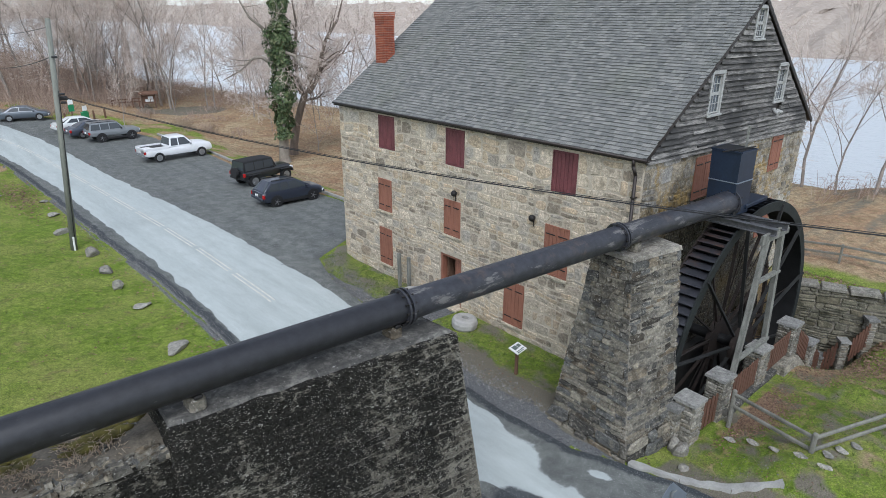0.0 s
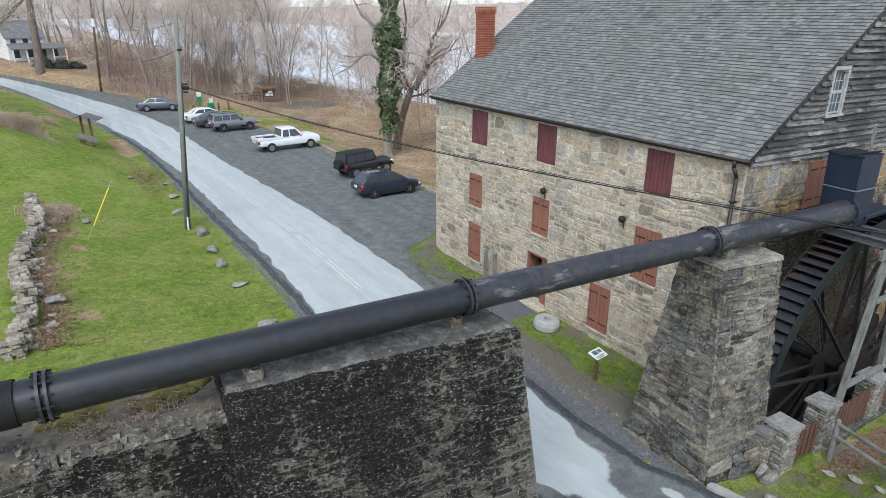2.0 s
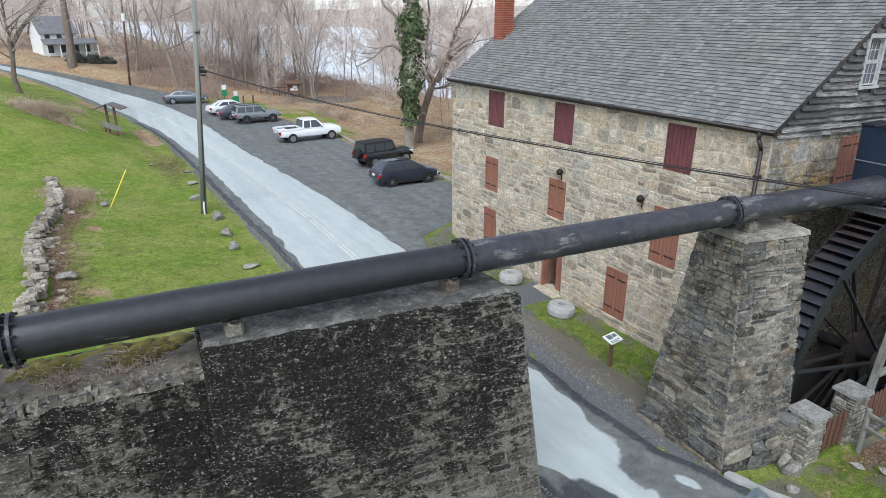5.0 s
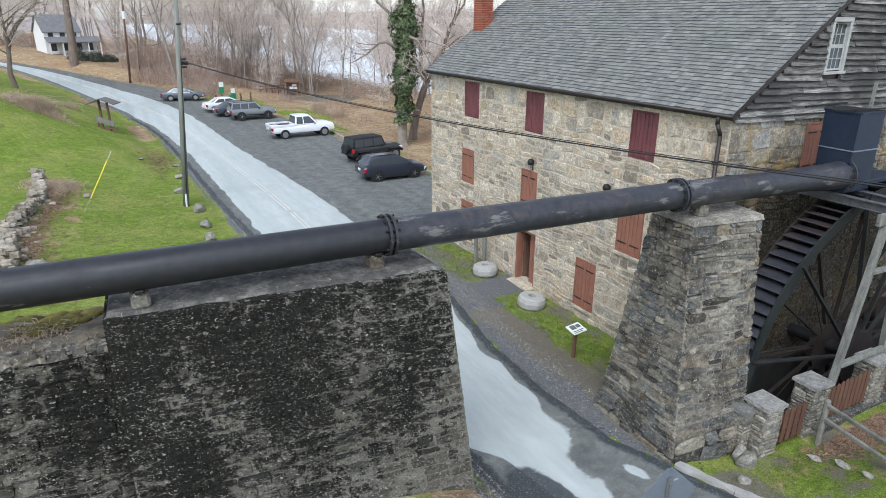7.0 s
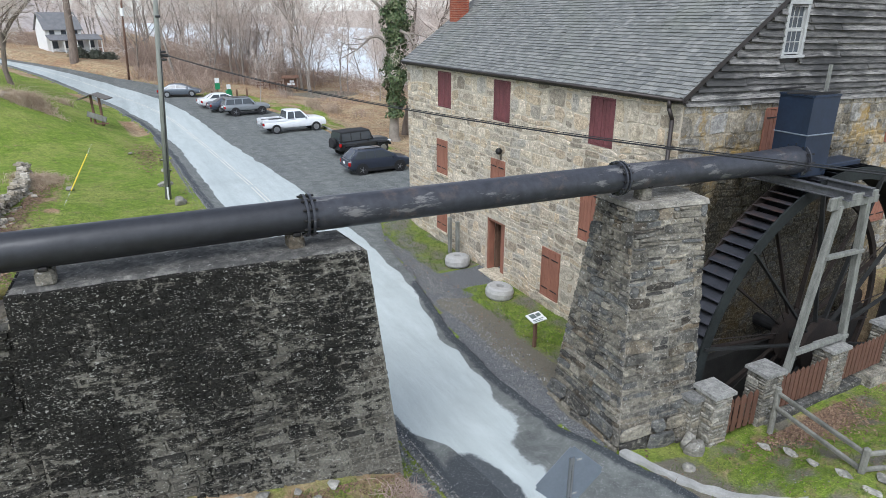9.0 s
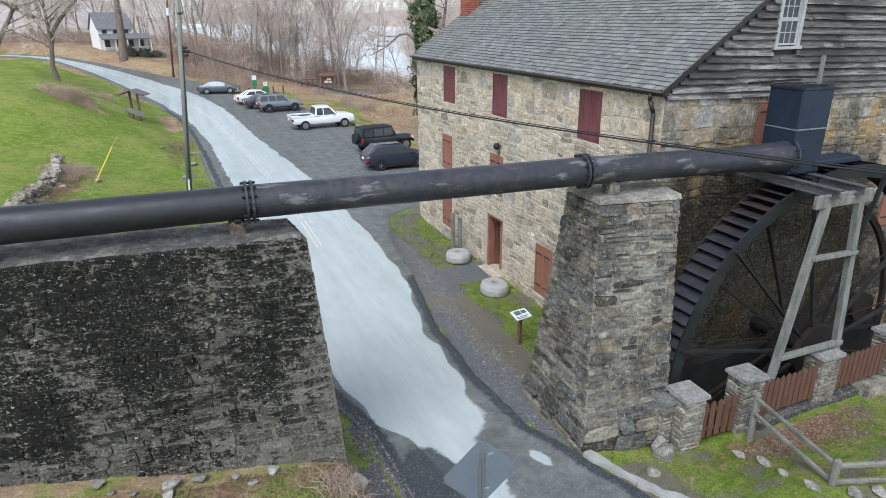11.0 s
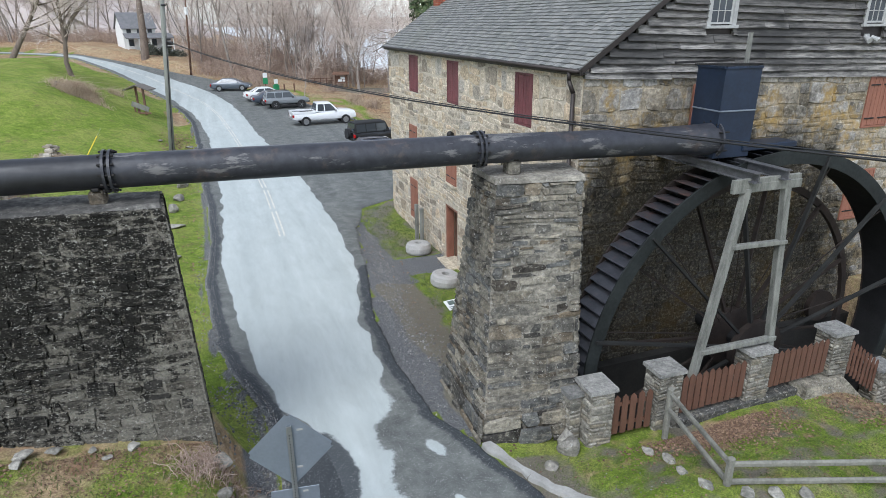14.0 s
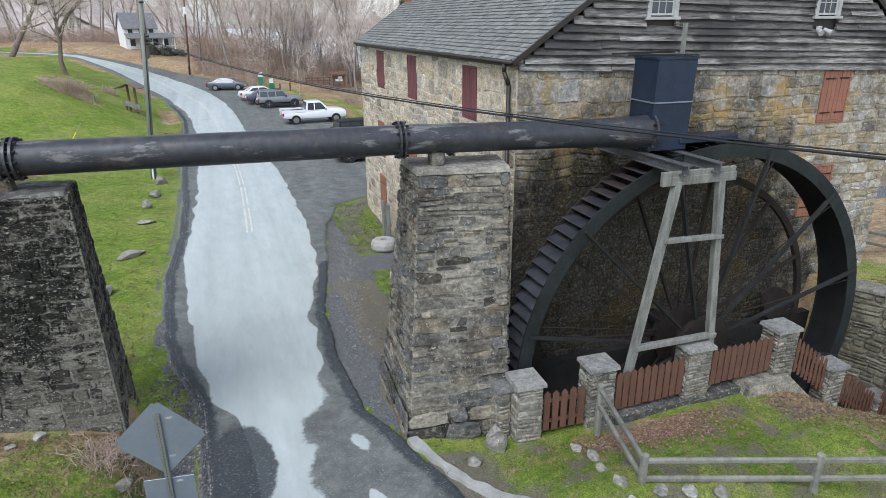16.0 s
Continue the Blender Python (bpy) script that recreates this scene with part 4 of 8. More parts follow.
mill = thing("mill", "three-storey stone grist mill with grey shingle roof and red shutters", "building")
wl = wall_with_openings("long_wall", 0, MY, BASE, EAVE - 0.12, LONG_OPEN, lambda u, z, t: (t, u, z), 0.55, M["mill_mortar"], "buff rubble stone wall")
wg = wall_with_openings("gable_wall", 0.001, MX, BASE, STONE_TOP, GABLE_OPEN, lambda u, z, t: (u, t - 0.003, z), 0.55, M["gable_mortar"], "ochre-stained rubble stone gable wall")
for w in (wl, wg):
    w.parent = mill
bm = box(0.56, MX, MY - 0.55, MY - 0.002, BASE, EAVE)
part("back_gable_wall", bm, M["mill_mortar"], mill)
part("river_wall", box(MX - 0.55, MX - 0.002, 0.56, MY - 0.56, BASE, EAVE), M["mill_mortar"], mill)
for z in (2.45, 5.3):
    part("storey_floor", box(0.56, MX - 0.56, 0.56, MY - 0.56, z, z + 0.2), M["brown_wood"], mill)

st = rubble(lambda u, v, d: (-d, u, v + BASE), MY, EAVE - 0.12 - BASE, (0.18, 0.50), (0.20, 0.72), [(a - 0.02, b + 0.02, c - BASE - 0.02, d - BASE + 0.02) for a, b, c, d in LONG_OPEN], 0.026, 0.020, 0.034, 11, 0.02, 0.14, 0.42)
lay_stones(nearest_first(st, (0, 3, 4)), wl, M["mill_stone"], 300)
st = rubble(lambda u, v, d: (u, -d, v + BASE - 0.026 * u * max(0.0, v / (STONE_TOP - BASE)) ** 6), MX, STONE_TOP - BASE, (0.20, 0.46), (0.24, 0.70), [(a - 0.02, b + 0.02, c - BASE - 0.02, d - BASE + 0.02) for a, b, c, d in GABLE_OPEN], 0.03, 0.03, 0.03, 12, 0.02, 0.14, 0.35)
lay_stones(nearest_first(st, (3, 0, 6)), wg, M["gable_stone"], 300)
st = rubble(lambda u, v, d: (MX - u, MY + d, v + BASE), MX, EAVE - 0.1 - BASE, (0.18, 0.4), (0.3, 0.8), (), 0.024, 0.03, 0.018, 13)
lay_stones(st, mill, M["mill_stone"], 0)


def shutter(name, w, h, material, leaves, strap=True):
    """Board shutter in the plane y=0 facing -y, lower left corner at the origin."""
    s = thing(name, "red board shutter with iron strap hinges, closed", "shutter")
    rng = random.Random(int(w * 1000 + h * 77))
    n = max(4, round(w / 0.17))
    for i in range(n):
        a, b = w * i / n, w * (i + 1) / n
        part("board", box(a + 0.007, b - 0.007, -0.04 + rng.uniform(-0.004, 0.004), 0, 0.01, h - 0.01, 0.004), material, s)
    if strap:
        for z in (0.16 * h, 0.84 * h):
            for x0, x1 in ((0, 0.42 * w), (0.58 * w, w)) if leaves == 2 else ((0, 0.8 * w),):
                part("strap_hinge", box(x0, x1, -0.056, -0.04, z - 0.02, z + 0.02, 0.003), M["iron"], s)
    return s


def frame_parts(owner, w, h, material, t=0.07):
    for a in ((-t, w + t, -0.05, 0.06, -t, 0), (-t, w + t, -0.05, 0.06, h, h + t), (-t, 0, -0.05, 0.06, 0, h), (w, w + t, -0.05, 0.06, 0, h)):
        part("frame_member", box(*a, 0.004), material, owner)


TURN_LONG = Matrix.Rotation(radians(-90), 4, "Z")
for i, (a, b, c, d) in enumerate(LONG_OPEN):
    w, h = b - a, d - c
    if i == 8:
        continue
    dark = i < 3
    s = shutter("shutter", w - 0.1, h - 0.1, M["shutter_dark" if dark else "shutter"], 1 if dark else 2, not dark)
    s["label"] = "dark maroon board shutter, closed, under the eaves" if dark else "faded red board shutter with iron strap hinges, closed"
    s.matrix_basis = Matrix.Translation((0.03 if dark else -0.0, b - 0.05, c + 0.05)) @ TURN_LONG
    frame_parts(s, w - 0.1, h - 0.1, M["shutter_dark" if dark else "shutter"], 0.05)
    tagged(s, group="shutters of the mill")
    if not dark:
        part("sill", box(-0.09, w - 0.01, -0.10, 0.05, -0.16, -0.06, 0.01), M["lintel"], s)
for a, b, c, d in GABLE_OPEN:
    w, h = b - a, d - c
    s = shutter("shutter", w - 0.1, h - 0.1, M["shutter"], 2)
    s.matrix_basis = Matrix.Translation((a + 0.05, 0.0, c + 0.05))
    frame_parts(s, w - 0.1, h - 0.1, M["shutter"], 0.05)
    tagged(s, group="shutters of the mill")

# doorway: a recessed dark frame with the door standing open inwards
a, b, c, d = LONG_OPEN[8]
door = thing("door_1", "red plank door standing open in a stone doorway", "door", kind="structure")
for args in ((0.05, 0.35, a, a + 0.1, c, d), (0.05, 0.35, b - 0.1, b, c, d), (0.05, 0.35, a + 0.1, b - 0.1, d - 0.12, d)):
    part("door_frame", box(*args, 0.006), M["shutter"], door)
# one leaf closed, the other standing open inwards
n = 4
for i in range(n):
    w = 0.52 / n
    part("plank", box(0.24, 0.29, a + 0.105 + w * i + 0.003, a + 0.105 + w * (i + 1) - 0.003, c + 0.13, d - 0.13, 0.004), M["shutter"], door)
    part("plank", box(0.36 + 0.14 * i + 0.003, 0.36 + 0.14 * (i + 1) - 0.003, b - 0.16, b - 0.11, c + 0.13, d - 0.13, 0.004), M["brown_wood"], door)
part("threshold", box(-0.35, 0.5, a - 0.05, b + 0.05, c, c + 0.12, 0.02), M["lintel"], door)

# ridge, eaves and roof
SLOPE = (RIDGE - EAVE) / (MX / 2)
ROOF_N = Vector((-SLOPE, 0, 1)).normalized()
OVER, OVER_RIVER, Y0, Y1 = 0.16, 0.45, -0.13, MY + 0.2
for sgn, nm in ((1, "roof_slope_road"), (-1, "roof_slope_river")):
    fx = lambda x: x if sgn > 0 else MX - x
    vs = []
    for y in (Y0, Y1):
        o = OVER if sgn > 0 else OVER_RIVER
        for x, dz in ((-o, 0), (MX / 2, 0), (MX / 2, -0.10), (-o, -0.10)):
            vs.append((fx(x), y, EAVE + SLOPE * x + dz))
    fs = [(0, 1, 5, 4), (1, 2, 6, 5), (2, 3, 7, 6), (3, 0, 4, 7), (0, 3, 2, 1), (4, 5, 6, 7)]
    mesh_ob(nm, vs, fs, M["gutter"], mill)
roof_shingles = []
rng = random.Random(5)
LEN = math.hypot(MX / 2 + OVER, SLOPE * (MX / 2 + OVER))
LEN_RIVER = math.hypot(MX / 2 + OVER_RIVER, SLOPE * (MX / 2 + OVER_RIVER))
ROWS_N = 50
for sgn in (1, -1):
    rows_here = ROWS_N if sgn > 0 else 20
    for r in range(rows_here):
        e = (LEN if sgn > 0 else LEN_RIVER) / rows_here
        s0 = r * e
        y = Y0 - rng.uniform(0, 0.2)
        while y < Y1:
            w = rng.uniform(0.12, 0.28) * (1 if sgn > 0 else 2)
            ya, yb = max(y, Y0) + 0.007, min(y + w, Y1) - 0.007
            y += w
            if yb - ya < 0.03:
                continue
            lift, sl = rng.uniform(0.030, 0.048), rng.uniform(-0.014, 0.014)

            def pt(s, yy, up):
                x = -(OVER if sgn > 0 else OVER_RIVER) - 0.05 + s * math.cos(math.atan(SLOPE))
                p = Vector((x, yy, EAVE + SLOPE * x)) + up * ROOF_N
                return (p.x if sgn > 0 else MX - p.x, p.y, p.z)

            top = min((LEN if sgn > 0 else LEN_RIVER) + 0.05, s0 + e + 0.03)
            sl2 = sl + rng.uniform(-0.006, 0.006)
            roof_shingles.append([pt(s0 + sl, ya, 0.0), pt(s0 + sl2, yb, 0.0), pt(top, yb, 0.0), pt(top, ya, 0.0),
                                  pt(s0 + sl, ya, lift), pt(s0 + sl2, yb, lift), pt(top, yb, 0.006), pt(top, ya, 0.006)])
roof = mesh_ob("roof", *[[(MX / 2 - 0.14, Y0, RIDGE - 0.06), (MX / 2, Y0, RIDGE + 0.05), (MX / 2 + 0.14, Y0, RIDGE - 0.06), (MX / 2 - 0.14, Y1, RIDGE - 0.06), (MX / 2, Y1, RIDGE + 0.05), (MX / 2 + 0.14, Y1, RIDGE - 0.06)], [(0, 1, 4, 3), (1, 2, 5, 4), (0, 2, 1), (3, 4, 5)]], M["shingle"], mill, "grey weathered wooden shingle roof")
near = nearest_first(roof_shingles, (0, 2, 8))
lay_stones(near, roof, M["shingle"], 300, "shingle")

# fascia, gutter edge and rake boards
part("fascia", box(-OVER - 0.02, -OVER + 0.03, Y0, Y1, EAVE - SLOPE * OVER - 0.17, EAVE - SLOPE * OVER - 0.03, 0.004), M["gutter"], mill)
part("soffit", box(-OVER, 0.0, Y0, Y1, EAVE - SLOPE * OVER - 0.15, EAVE - SLOPE * OVER - 0.12), M["gutter"], mill)
bm = bmesh.new()
rod(bm, (-OVER - 0.07, Y0, EAVE - SLOPE * OVER - 0.07), (-OVER - 0.07, Y1, EAVE - SLOPE * OVER - 0.05), 0.05, n=10)
part("gutter", bm, M["gutter"], mill, smooth=True)
for sgn in (1, -1):
    bm = bmesh.new()
    o = (OVER if sgn > 0 else OVER_RIVER) + 0.04
    a = Vector((-o if sgn > 0 else MX + o, Y0 + 0.03, EAVE - SLOPE * o - 0.08))
    b = Vector((MX / 2, Y0 + 0.03, RIDGE - 0.08))
    beam(bm, a, b, 0.05, 0.13, 0.005)
    part("rake_board", bm, M["gutter"], mill)

# clapboards of the gable
rng = random.Random(9)
gable = mesh_ob("gable_backing", [(-0.0, 0.03, STONE_TOP - 0.02), (MX, 0.03, STONE_TOP - 0.34), (MX / 2, 0.03, RIDGE - 0.15), (0, 0.3, STONE_TOP), (MX, 0.3, STONE_TOP), (MX / 2, 0.3, RIDGE - 0.15)], [(0, 1, 2), (3, 5, 4), (0, 3, 4, 1)], M["gutter"], mill)
GW = [(3.42, 4.30, 8.50, 9.92), (8.86, 9.74, 8.50, 9.92), (6.08, 6.88, 10.86, 11.95)]


def sunk(x, z):
    """The old boards have sunk towards the river, most at the bottom."""
    return z - 0.026 * x * (1 - 0.7 * smooth_step((z - STONE_TOP) / 4.9))


z = STONE_TOP - 0.02
while z < RIDGE - 0.35:
    e = rng.uniform(0.15, 0.2)
    half = MX / 2 - max(0.0, (z + e + 0.10 - EAVE) / SLOPE)
    x0 = MX / 2 - half
    x1 = min(MX, MX - (sunk(MX / 2 + half, z + e) + 0.10 - EAVE) / SLOPE) - 0.02
    cuts = [x0, x1] + ([rng.uniform(x0 + 1, x1 - 1)] if x1 - x0 > 4 else []) + ([rng.uniform(x0 + 1, x1 - 1)] if x1 - x0 > 7 else [])
    spans = []
    cuts.sort()
    for a, b in zip(cuts, cuts[1:]):
        segs = [(a, b)]
        for wa, wb, wc, wd in GW:
            if wc - 0.02 < z + e / 2 < wd + 0.02:
                segs = [s for p, q in segs for s in ((p, min(q, wa)), (max(p, wb), q)) if s[1] - s[0] > 0.05]
        spans += segs
    for a, b in spans:
        j = lambda: rng.uniform(-0.012, 0.012)
        s1, s2 = j() * 1.6, j() * 1.6
        out = -0.092 + rng.uniform(-0.02, 0.015)
        za, zb, zc, zd = sunk(a, z - 0.012 + s1), sunk(b, z - 0.012 + s2), sunk(b, z + e), sunk(a, z + e)
        vs = [(a, 0.02, za), (b - 0.006, 0.02, zb), (b - 0.006, 0.02, zc), (a, 0.02, zd), (a, out, za), (b - 0.006, out, zb), (b - 0.006, -0.004, zc), (a, -0.004, zd)]
        mesh_ob("clapboard", vs, STONE_FACES, M["board"], gable)
    z += e


def sash_window(w, h, cols, rows_up):
    s = thing("window_1", "white-painted wooden sash window with small panes", "window", "gable windows", "structure")
    for args in ((-0.11, 0, -0.09, 0.05, -0.04, h + 0.08), (w, w + 0.11, -0.09, 0.05, -0.04, h + 0.08), (-0.11, w + 0.11, -0.1, 0.05, h, h + 0.12), (-0.16, w + 0.16, -0.13, 0.05, -0.1, -0.03)):
        part("casing", box(*args, 0.005), M["old_white"], s)
    for k in range(2):
        z0, z1, yy = (0.0, h / 2, -0.02) if k == 0 else (h / 2, h, 0.005)
        for args in ((0, 0.05, z0, z1), (w - 0.05, w, z0, z1), (0.05, w - 0.05, z0, z0 + 0.05), (0.05, w - 0.05, z1 - 0.05, z1)):
            part("sash_rail", box(args[0], args[1], yy - 0.02, yy + 0.02, args[2], args[3], 0.003), M["old_white"], s)
        for i in range(1, cols):
            x = 0.05 + (w - 0.1) * i / cols
            part("muntin", box(x - 0.011, x + 0.011, yy - 0.015, yy + 0.012, z0 + 0.05, z1 - 0.05), M["old_white"], s)
        for i in range(1, rows_up):
            zz = z0 + (z1 - z0) * i / rows_up
            part("muntin", box(0.05, w - 0.05, yy - 0.014, yy + 0.011, zz - 0.011, zz + 0.011), M["old_white"], s)
        for i in range(cols):
            for r in range(rows_up):
                xa, xb = 0.05 + (w - 0.1) * i / cols, 0.05 + (w - 0.1) * (i + 1) / cols
                za, zb = z0 + 0.03 + (z1 - z0 - 0.06) * r / rows_up, z0 + 0.03 + (z1 - z0 - 0.06) * (r + 1) / rows_up
                part("pane", box(xa, xb, yy - 0.002, yy + 0.002, za, zb), M["window_glass"], s)
    return s


for i, (a, b, c, d) in enumerate(GW):
    s = sash_window(b - a - 0.18, d - c - 0.14, 3, 2)
    s.name = "window_%d" % (i + 1)
    s.matrix_basis = Matrix.Translation((a + 0.09, 0, c + 0.07))

# dark rooms behind the gable windows
part("attic_floor", box(0.56, MX - 0.56, 0.5, MY - 0.5, 7.5, 7.6), M["brown_wood"], mill)

# chimney of single bricks
chim = thing("chimney", "red brick chimney at the end of the roof", "chimney")
part("flue", box(2.28, 2.86, MY - 0.79, MY - 0.11, 8.2, 11.5), M["mill_mortar"], chim)
z, k = 8.75, 0
CX0, CX1, CY0, CY1 = 2.26, 2.88, MY - 0.81, MY - 0.09
while z < 11.66:
    o = 0.035 if z > 11.4 else 0.0
    for fixed, a0, a1, ax in ((CY0 - o, CX0 - o, CX1 + o, 0), (CY1 + o, CX0 - o, CX1 + o, 0), (CX0 - o, CY0 - o, CY1 + o, 1), (CX1 + o, CY0 - o, CY1 + o, 1)):
        n = max(3, round((a1 - a0) / 0.21))
        sgn = -1 if fixed in (CY0 - o, CX0 - o) else 1
        for i in range(n + (k % 2)):
            p = a0 + (a1 - a0) * (i - 0.5 * (k % 2)) / n
            q = p + (a1 - a0) / n
            p, q = max(a0, p) + 0.005, min(a1, q) - 0.005
            lo, hi = (fixed - 0.012, fixed + 0.1) if sgn < 0 else (fixed - 0.1, fixed + 0.012)
            vs = [(x, y, zz) for zz in (z + 0.005, z + 0.07) for x, y in (((p, lo), (q, lo), (q, hi), (p, hi)) if ax == 0 else ((lo, p), (lo, q), (hi, q), (hi, p)))]
            c = sum((Vector(v) for v in vs), Vector()) / 8
            ob = mesh_ob("brick", [Vector(v) - c for v in vs], [(3, 2, 1, 0), (4, 5, 6, 7), (0, 1, 5, 4), (1, 2, 6, 5), (2, 3, 7, 6), (3, 0, 4, 7)], M["brick"], chim)
            ob.location = c
    z += 0.078
    k += 1

# rain pipe, tie-rod balls, lamp
pipe2 = thing("downpipe", "dark metal rain pipe at the mill corner", "downpipe")
bm = bmesh.new()
gzv = EAVE - SLOPE * OVER - 0.1
for a, b in (((-OVER - 0.06, 0.28, gzv), (-OVER - 0.06, 0.28, gzv - 0.2)), ((-OVER - 0.06, 0.28, gzv - 0.2), (-0.12, 0.22, gzv - 0.5)), ((-0.12, 0.22, gzv - 0.5), (-0.12, 0.22, -0.3))):
    rod(bm, a, b, 0.055)
part("pipe", bm, M["gutter"], pipe2, smooth=True)
for z in (1.5, 4.0, 6.3):
    part("bracket", box(-0.19, 0.0, 0.15, 0.29, z, z + 0.05), M["gutter"], pipe2)
for y, z in ((8.30, 4.77), (4.15, 4.72)):
    b_ = thing("tie_rod_ball", "black iron ball anchor on the stone wall", "anchor", "tie-rod balls")
    bm = bmesh.new()
    bmesh.ops.create_uvsphere(bm, u_segments=14, v_segments=9, radius=0.13, matrix=Matrix.Translation((-0.16, y, z)))
    part("ball", bm, M["iron"], b_, smooth=True)
    part("stem", rod(bmesh.new(), (-0.06, y, z), (0.1, y, z), 0.05), M["iron"], b_)
    part("rod_tail", rod(bmesh.new(), (-0.05, y, z - 0.1), (-0.05, y, z - 0.34), 0.02), M["iron"], b_)
lamp = thing("security_lamp", "white twin security lamp below the gable window", "lamp")
part("base", box(9.0, 9.16, -0.1, -0.03, 8.18, 8.28, 0.01), M["old_white"], lamp)
for dx in (-0.12, 0.12):
    bm = bmesh.new()
    rod(bm, (9.08 + dx, -0.12, 8.2), (9.08 + dx * 1.5, -0.32, 8.1), 0.05, 0.08)
    part("lamp_head", bm, M["old_white"], lamp)


# ---- stone supports of the pipe ----
def frustum(bottom, top, z0, z1):
    """Solid with four-cornered bottom and top (counter-clockwise from the front left)."""
    vs = [(x, y, z0) for x, y in bottom] + [(x, y, z1) for x, y in top]
    return vs, [(3, 2, 1, 0), (4, 5, 6, 7), (0, 1, 5, 4), (1, 2, 6, 5), (2, 3, 7, 6), (3, 0, 4, 7)]


def face_place(bottom, top, z0, z1, i, inset=0.0):
    """place(u, v, d) on side i of a frustum."""
    b0, b1, t0, t1 = (Vector((*bottom[i], z0)), Vector((*bottom[(i + 1) % 4], z0)), Vector((*top[i], z1)), Vector((*top[(i + 1) % 4], z1)))
    nrm = (b1 - b0).cross(t0 - b0).normalized()
    w, h = (b1 - b0).length, z1 - z0

    def place(u, v, d):
        a = b0.lerp(t0, v / h)
        b = b1.lerp(t1, v / h)
        return tuple(a.lerp(b, u / w) + nrm * d)
    return place, w, h


def masonry(name, label, bottom, top, z0, z1, sides, stone_m, mortar_m, rows, lengths, single, spot, seed, depth=0.05, gap=0.022, rough=0.022, hollow=0.035, arris=0.03, wave=0.10):
    t = thing(name, label, name.replace("_", " ").split()[-1])
    def inner(quad, by):
        c = sum((Vector(p) for p in quad), Vector((0, 0))) / 4
        return [tuple(Vector(p) + Vector((by if p[0] < c.x else -by, by if p[1] < c.y else -by))) for p in quad]

    core = mesh_ob("core", *frustum(inner(bottom, hollow), inner(top, hollow), z0, z1), mortar_m, t)
    stones = []
    for i in sides:
        place, w, h = face_place(bottom, top, z0, z1, i)
        stones += rubble(place, w, h, rows, lengths, (), gap, depth, rough, seed + i, arris, wave)
    lay_stones(nearest_first(stones, spot), core, stone_m, single)
    return t


PB = [(-3.60, -2.52), (-1.33, -2.72), (-1.15, -0.12), (-3.48, 0.30)]
PT = [(-3.02, -1.66), (-1.15, -2.03), (-0.90, -0.85), (-2.98, -0.42)]
pier = masonry("pipe_pier", "tall tapered grey rubble stone pier under the pipe", PB, PT, -0.35, 5.50, (0, 1, 3, 2), M["pier_stone"], M["pier_mortar"], (0.11, 0.34), (0.16, 0.80), 300, (-3, -2, 4), 31, 0.05, 0.022, 0.036, 0.004, 0.014, 0.08)
# heavier foot stones of the pier
foot = []
for i in (0, 3, 1):
    grown = [(x + (-0.10 if x < -2 else 0.07), y + (-0.10 if y < -1 else 0.08)) for x, y in PB]
    lean = [(x + (-0.03 if x < -2 else 0.02), y + (-0.03 if y < -1 else 0.03)) for x, y in PB]
    place, w, h = face_place(grown, lean, -0.45, 0.42, i)
    foot += rubble(place, w, h, (0.3, 0.5), (0.4, 0.95), (), 0.03, 0.05, 0.05, 330 + i, 0.03)
lay_stones(foot, pier, M["pier_stone"], len(foot), "foot_stone")
vs, fs = frustum([(x * 1.0 + (-0.04 if i in (0, 3) else 0.04), y + (-0.05 if i < 2 else 0.05)) for i, (x, y) in enumerate(PT)], [(x + (-0.02 if i in (0, 3) else 0.02), y + (-0.02 if i < 2 else 0.02)) for i, (x, y) in enumerate(PT)], 5.50, 5.62)
mesh_ob("cap_slab", vs, fs, M["pier_cap"], pier, "weathered grey mortar cap")
WB = [(-14.85, -1.62), (-9.00, -2.48), (-9.22, 0.35), (-14.75, 0.70)]
WT = [(-14.85, -0.92), (-9.37, -1.56), (-9.47, -0.22), (-14.75, 0.45)]
hwall = masonry("aqueduct_wall", "high dark weathered rubble wall with white lichen under the pipe", WB, WT, -0.3, 5.64, (0, 1), M["wall_stone"], M["wall_mortar"], (0.15, 0.34), (0.18, 0.70), 300, (-11, -2, 5), 41, 0.030, 0.026, 0.034, -0.012, 0.012, 0.07)
nx, ny = 90, 14
vs, fs = [], []
for j in range(ny + 1):
    for i in range(nx + 1):
        a = Vector((*WT[0], 0)).lerp(Vector((*WT[1], 0)), i / nx)
        b = Vector((*WT[3], 0)).lerp(Vector((*WT[2], 0)), i / nx)
        p = a.lerp(b, j / ny)
        edge = j == 0 or j == ny or i == 0 or i == nx
        p.y += (0.04 + 0.06 * noise.noise((p.x * 2.2, 3.0, 0))) if j in (0, 1) else 0
        vs.append((p.x, p.y, 5.60 if edge else 5.685 + 0.035 * noise.noise((p.x * 1.4, p.y * 2.2, 5)) + 0.015 * noise.noise((p.x * 6, p.y * 6, 9))))
fs = [(j * (nx + 1) + i, j * (nx + 1) + i + 1, (j + 1) * (nx + 1) + i + 1, (j + 1) * (nx + 1) + i) for j in range(ny) for i in range(nx)]
mesh_ob("cap_slab", vs, fs, M["wall_cap"], hwall, "cracked grey mortar capping")
LB = [(-30, -0.05), (-14.3, -1.60), (-14.3, 1.2), (-30, 2.6)]
LT = [(-30, 0.75), (-14.3, -0.80), (-14.3, 0.85), (-30, 2.1)]
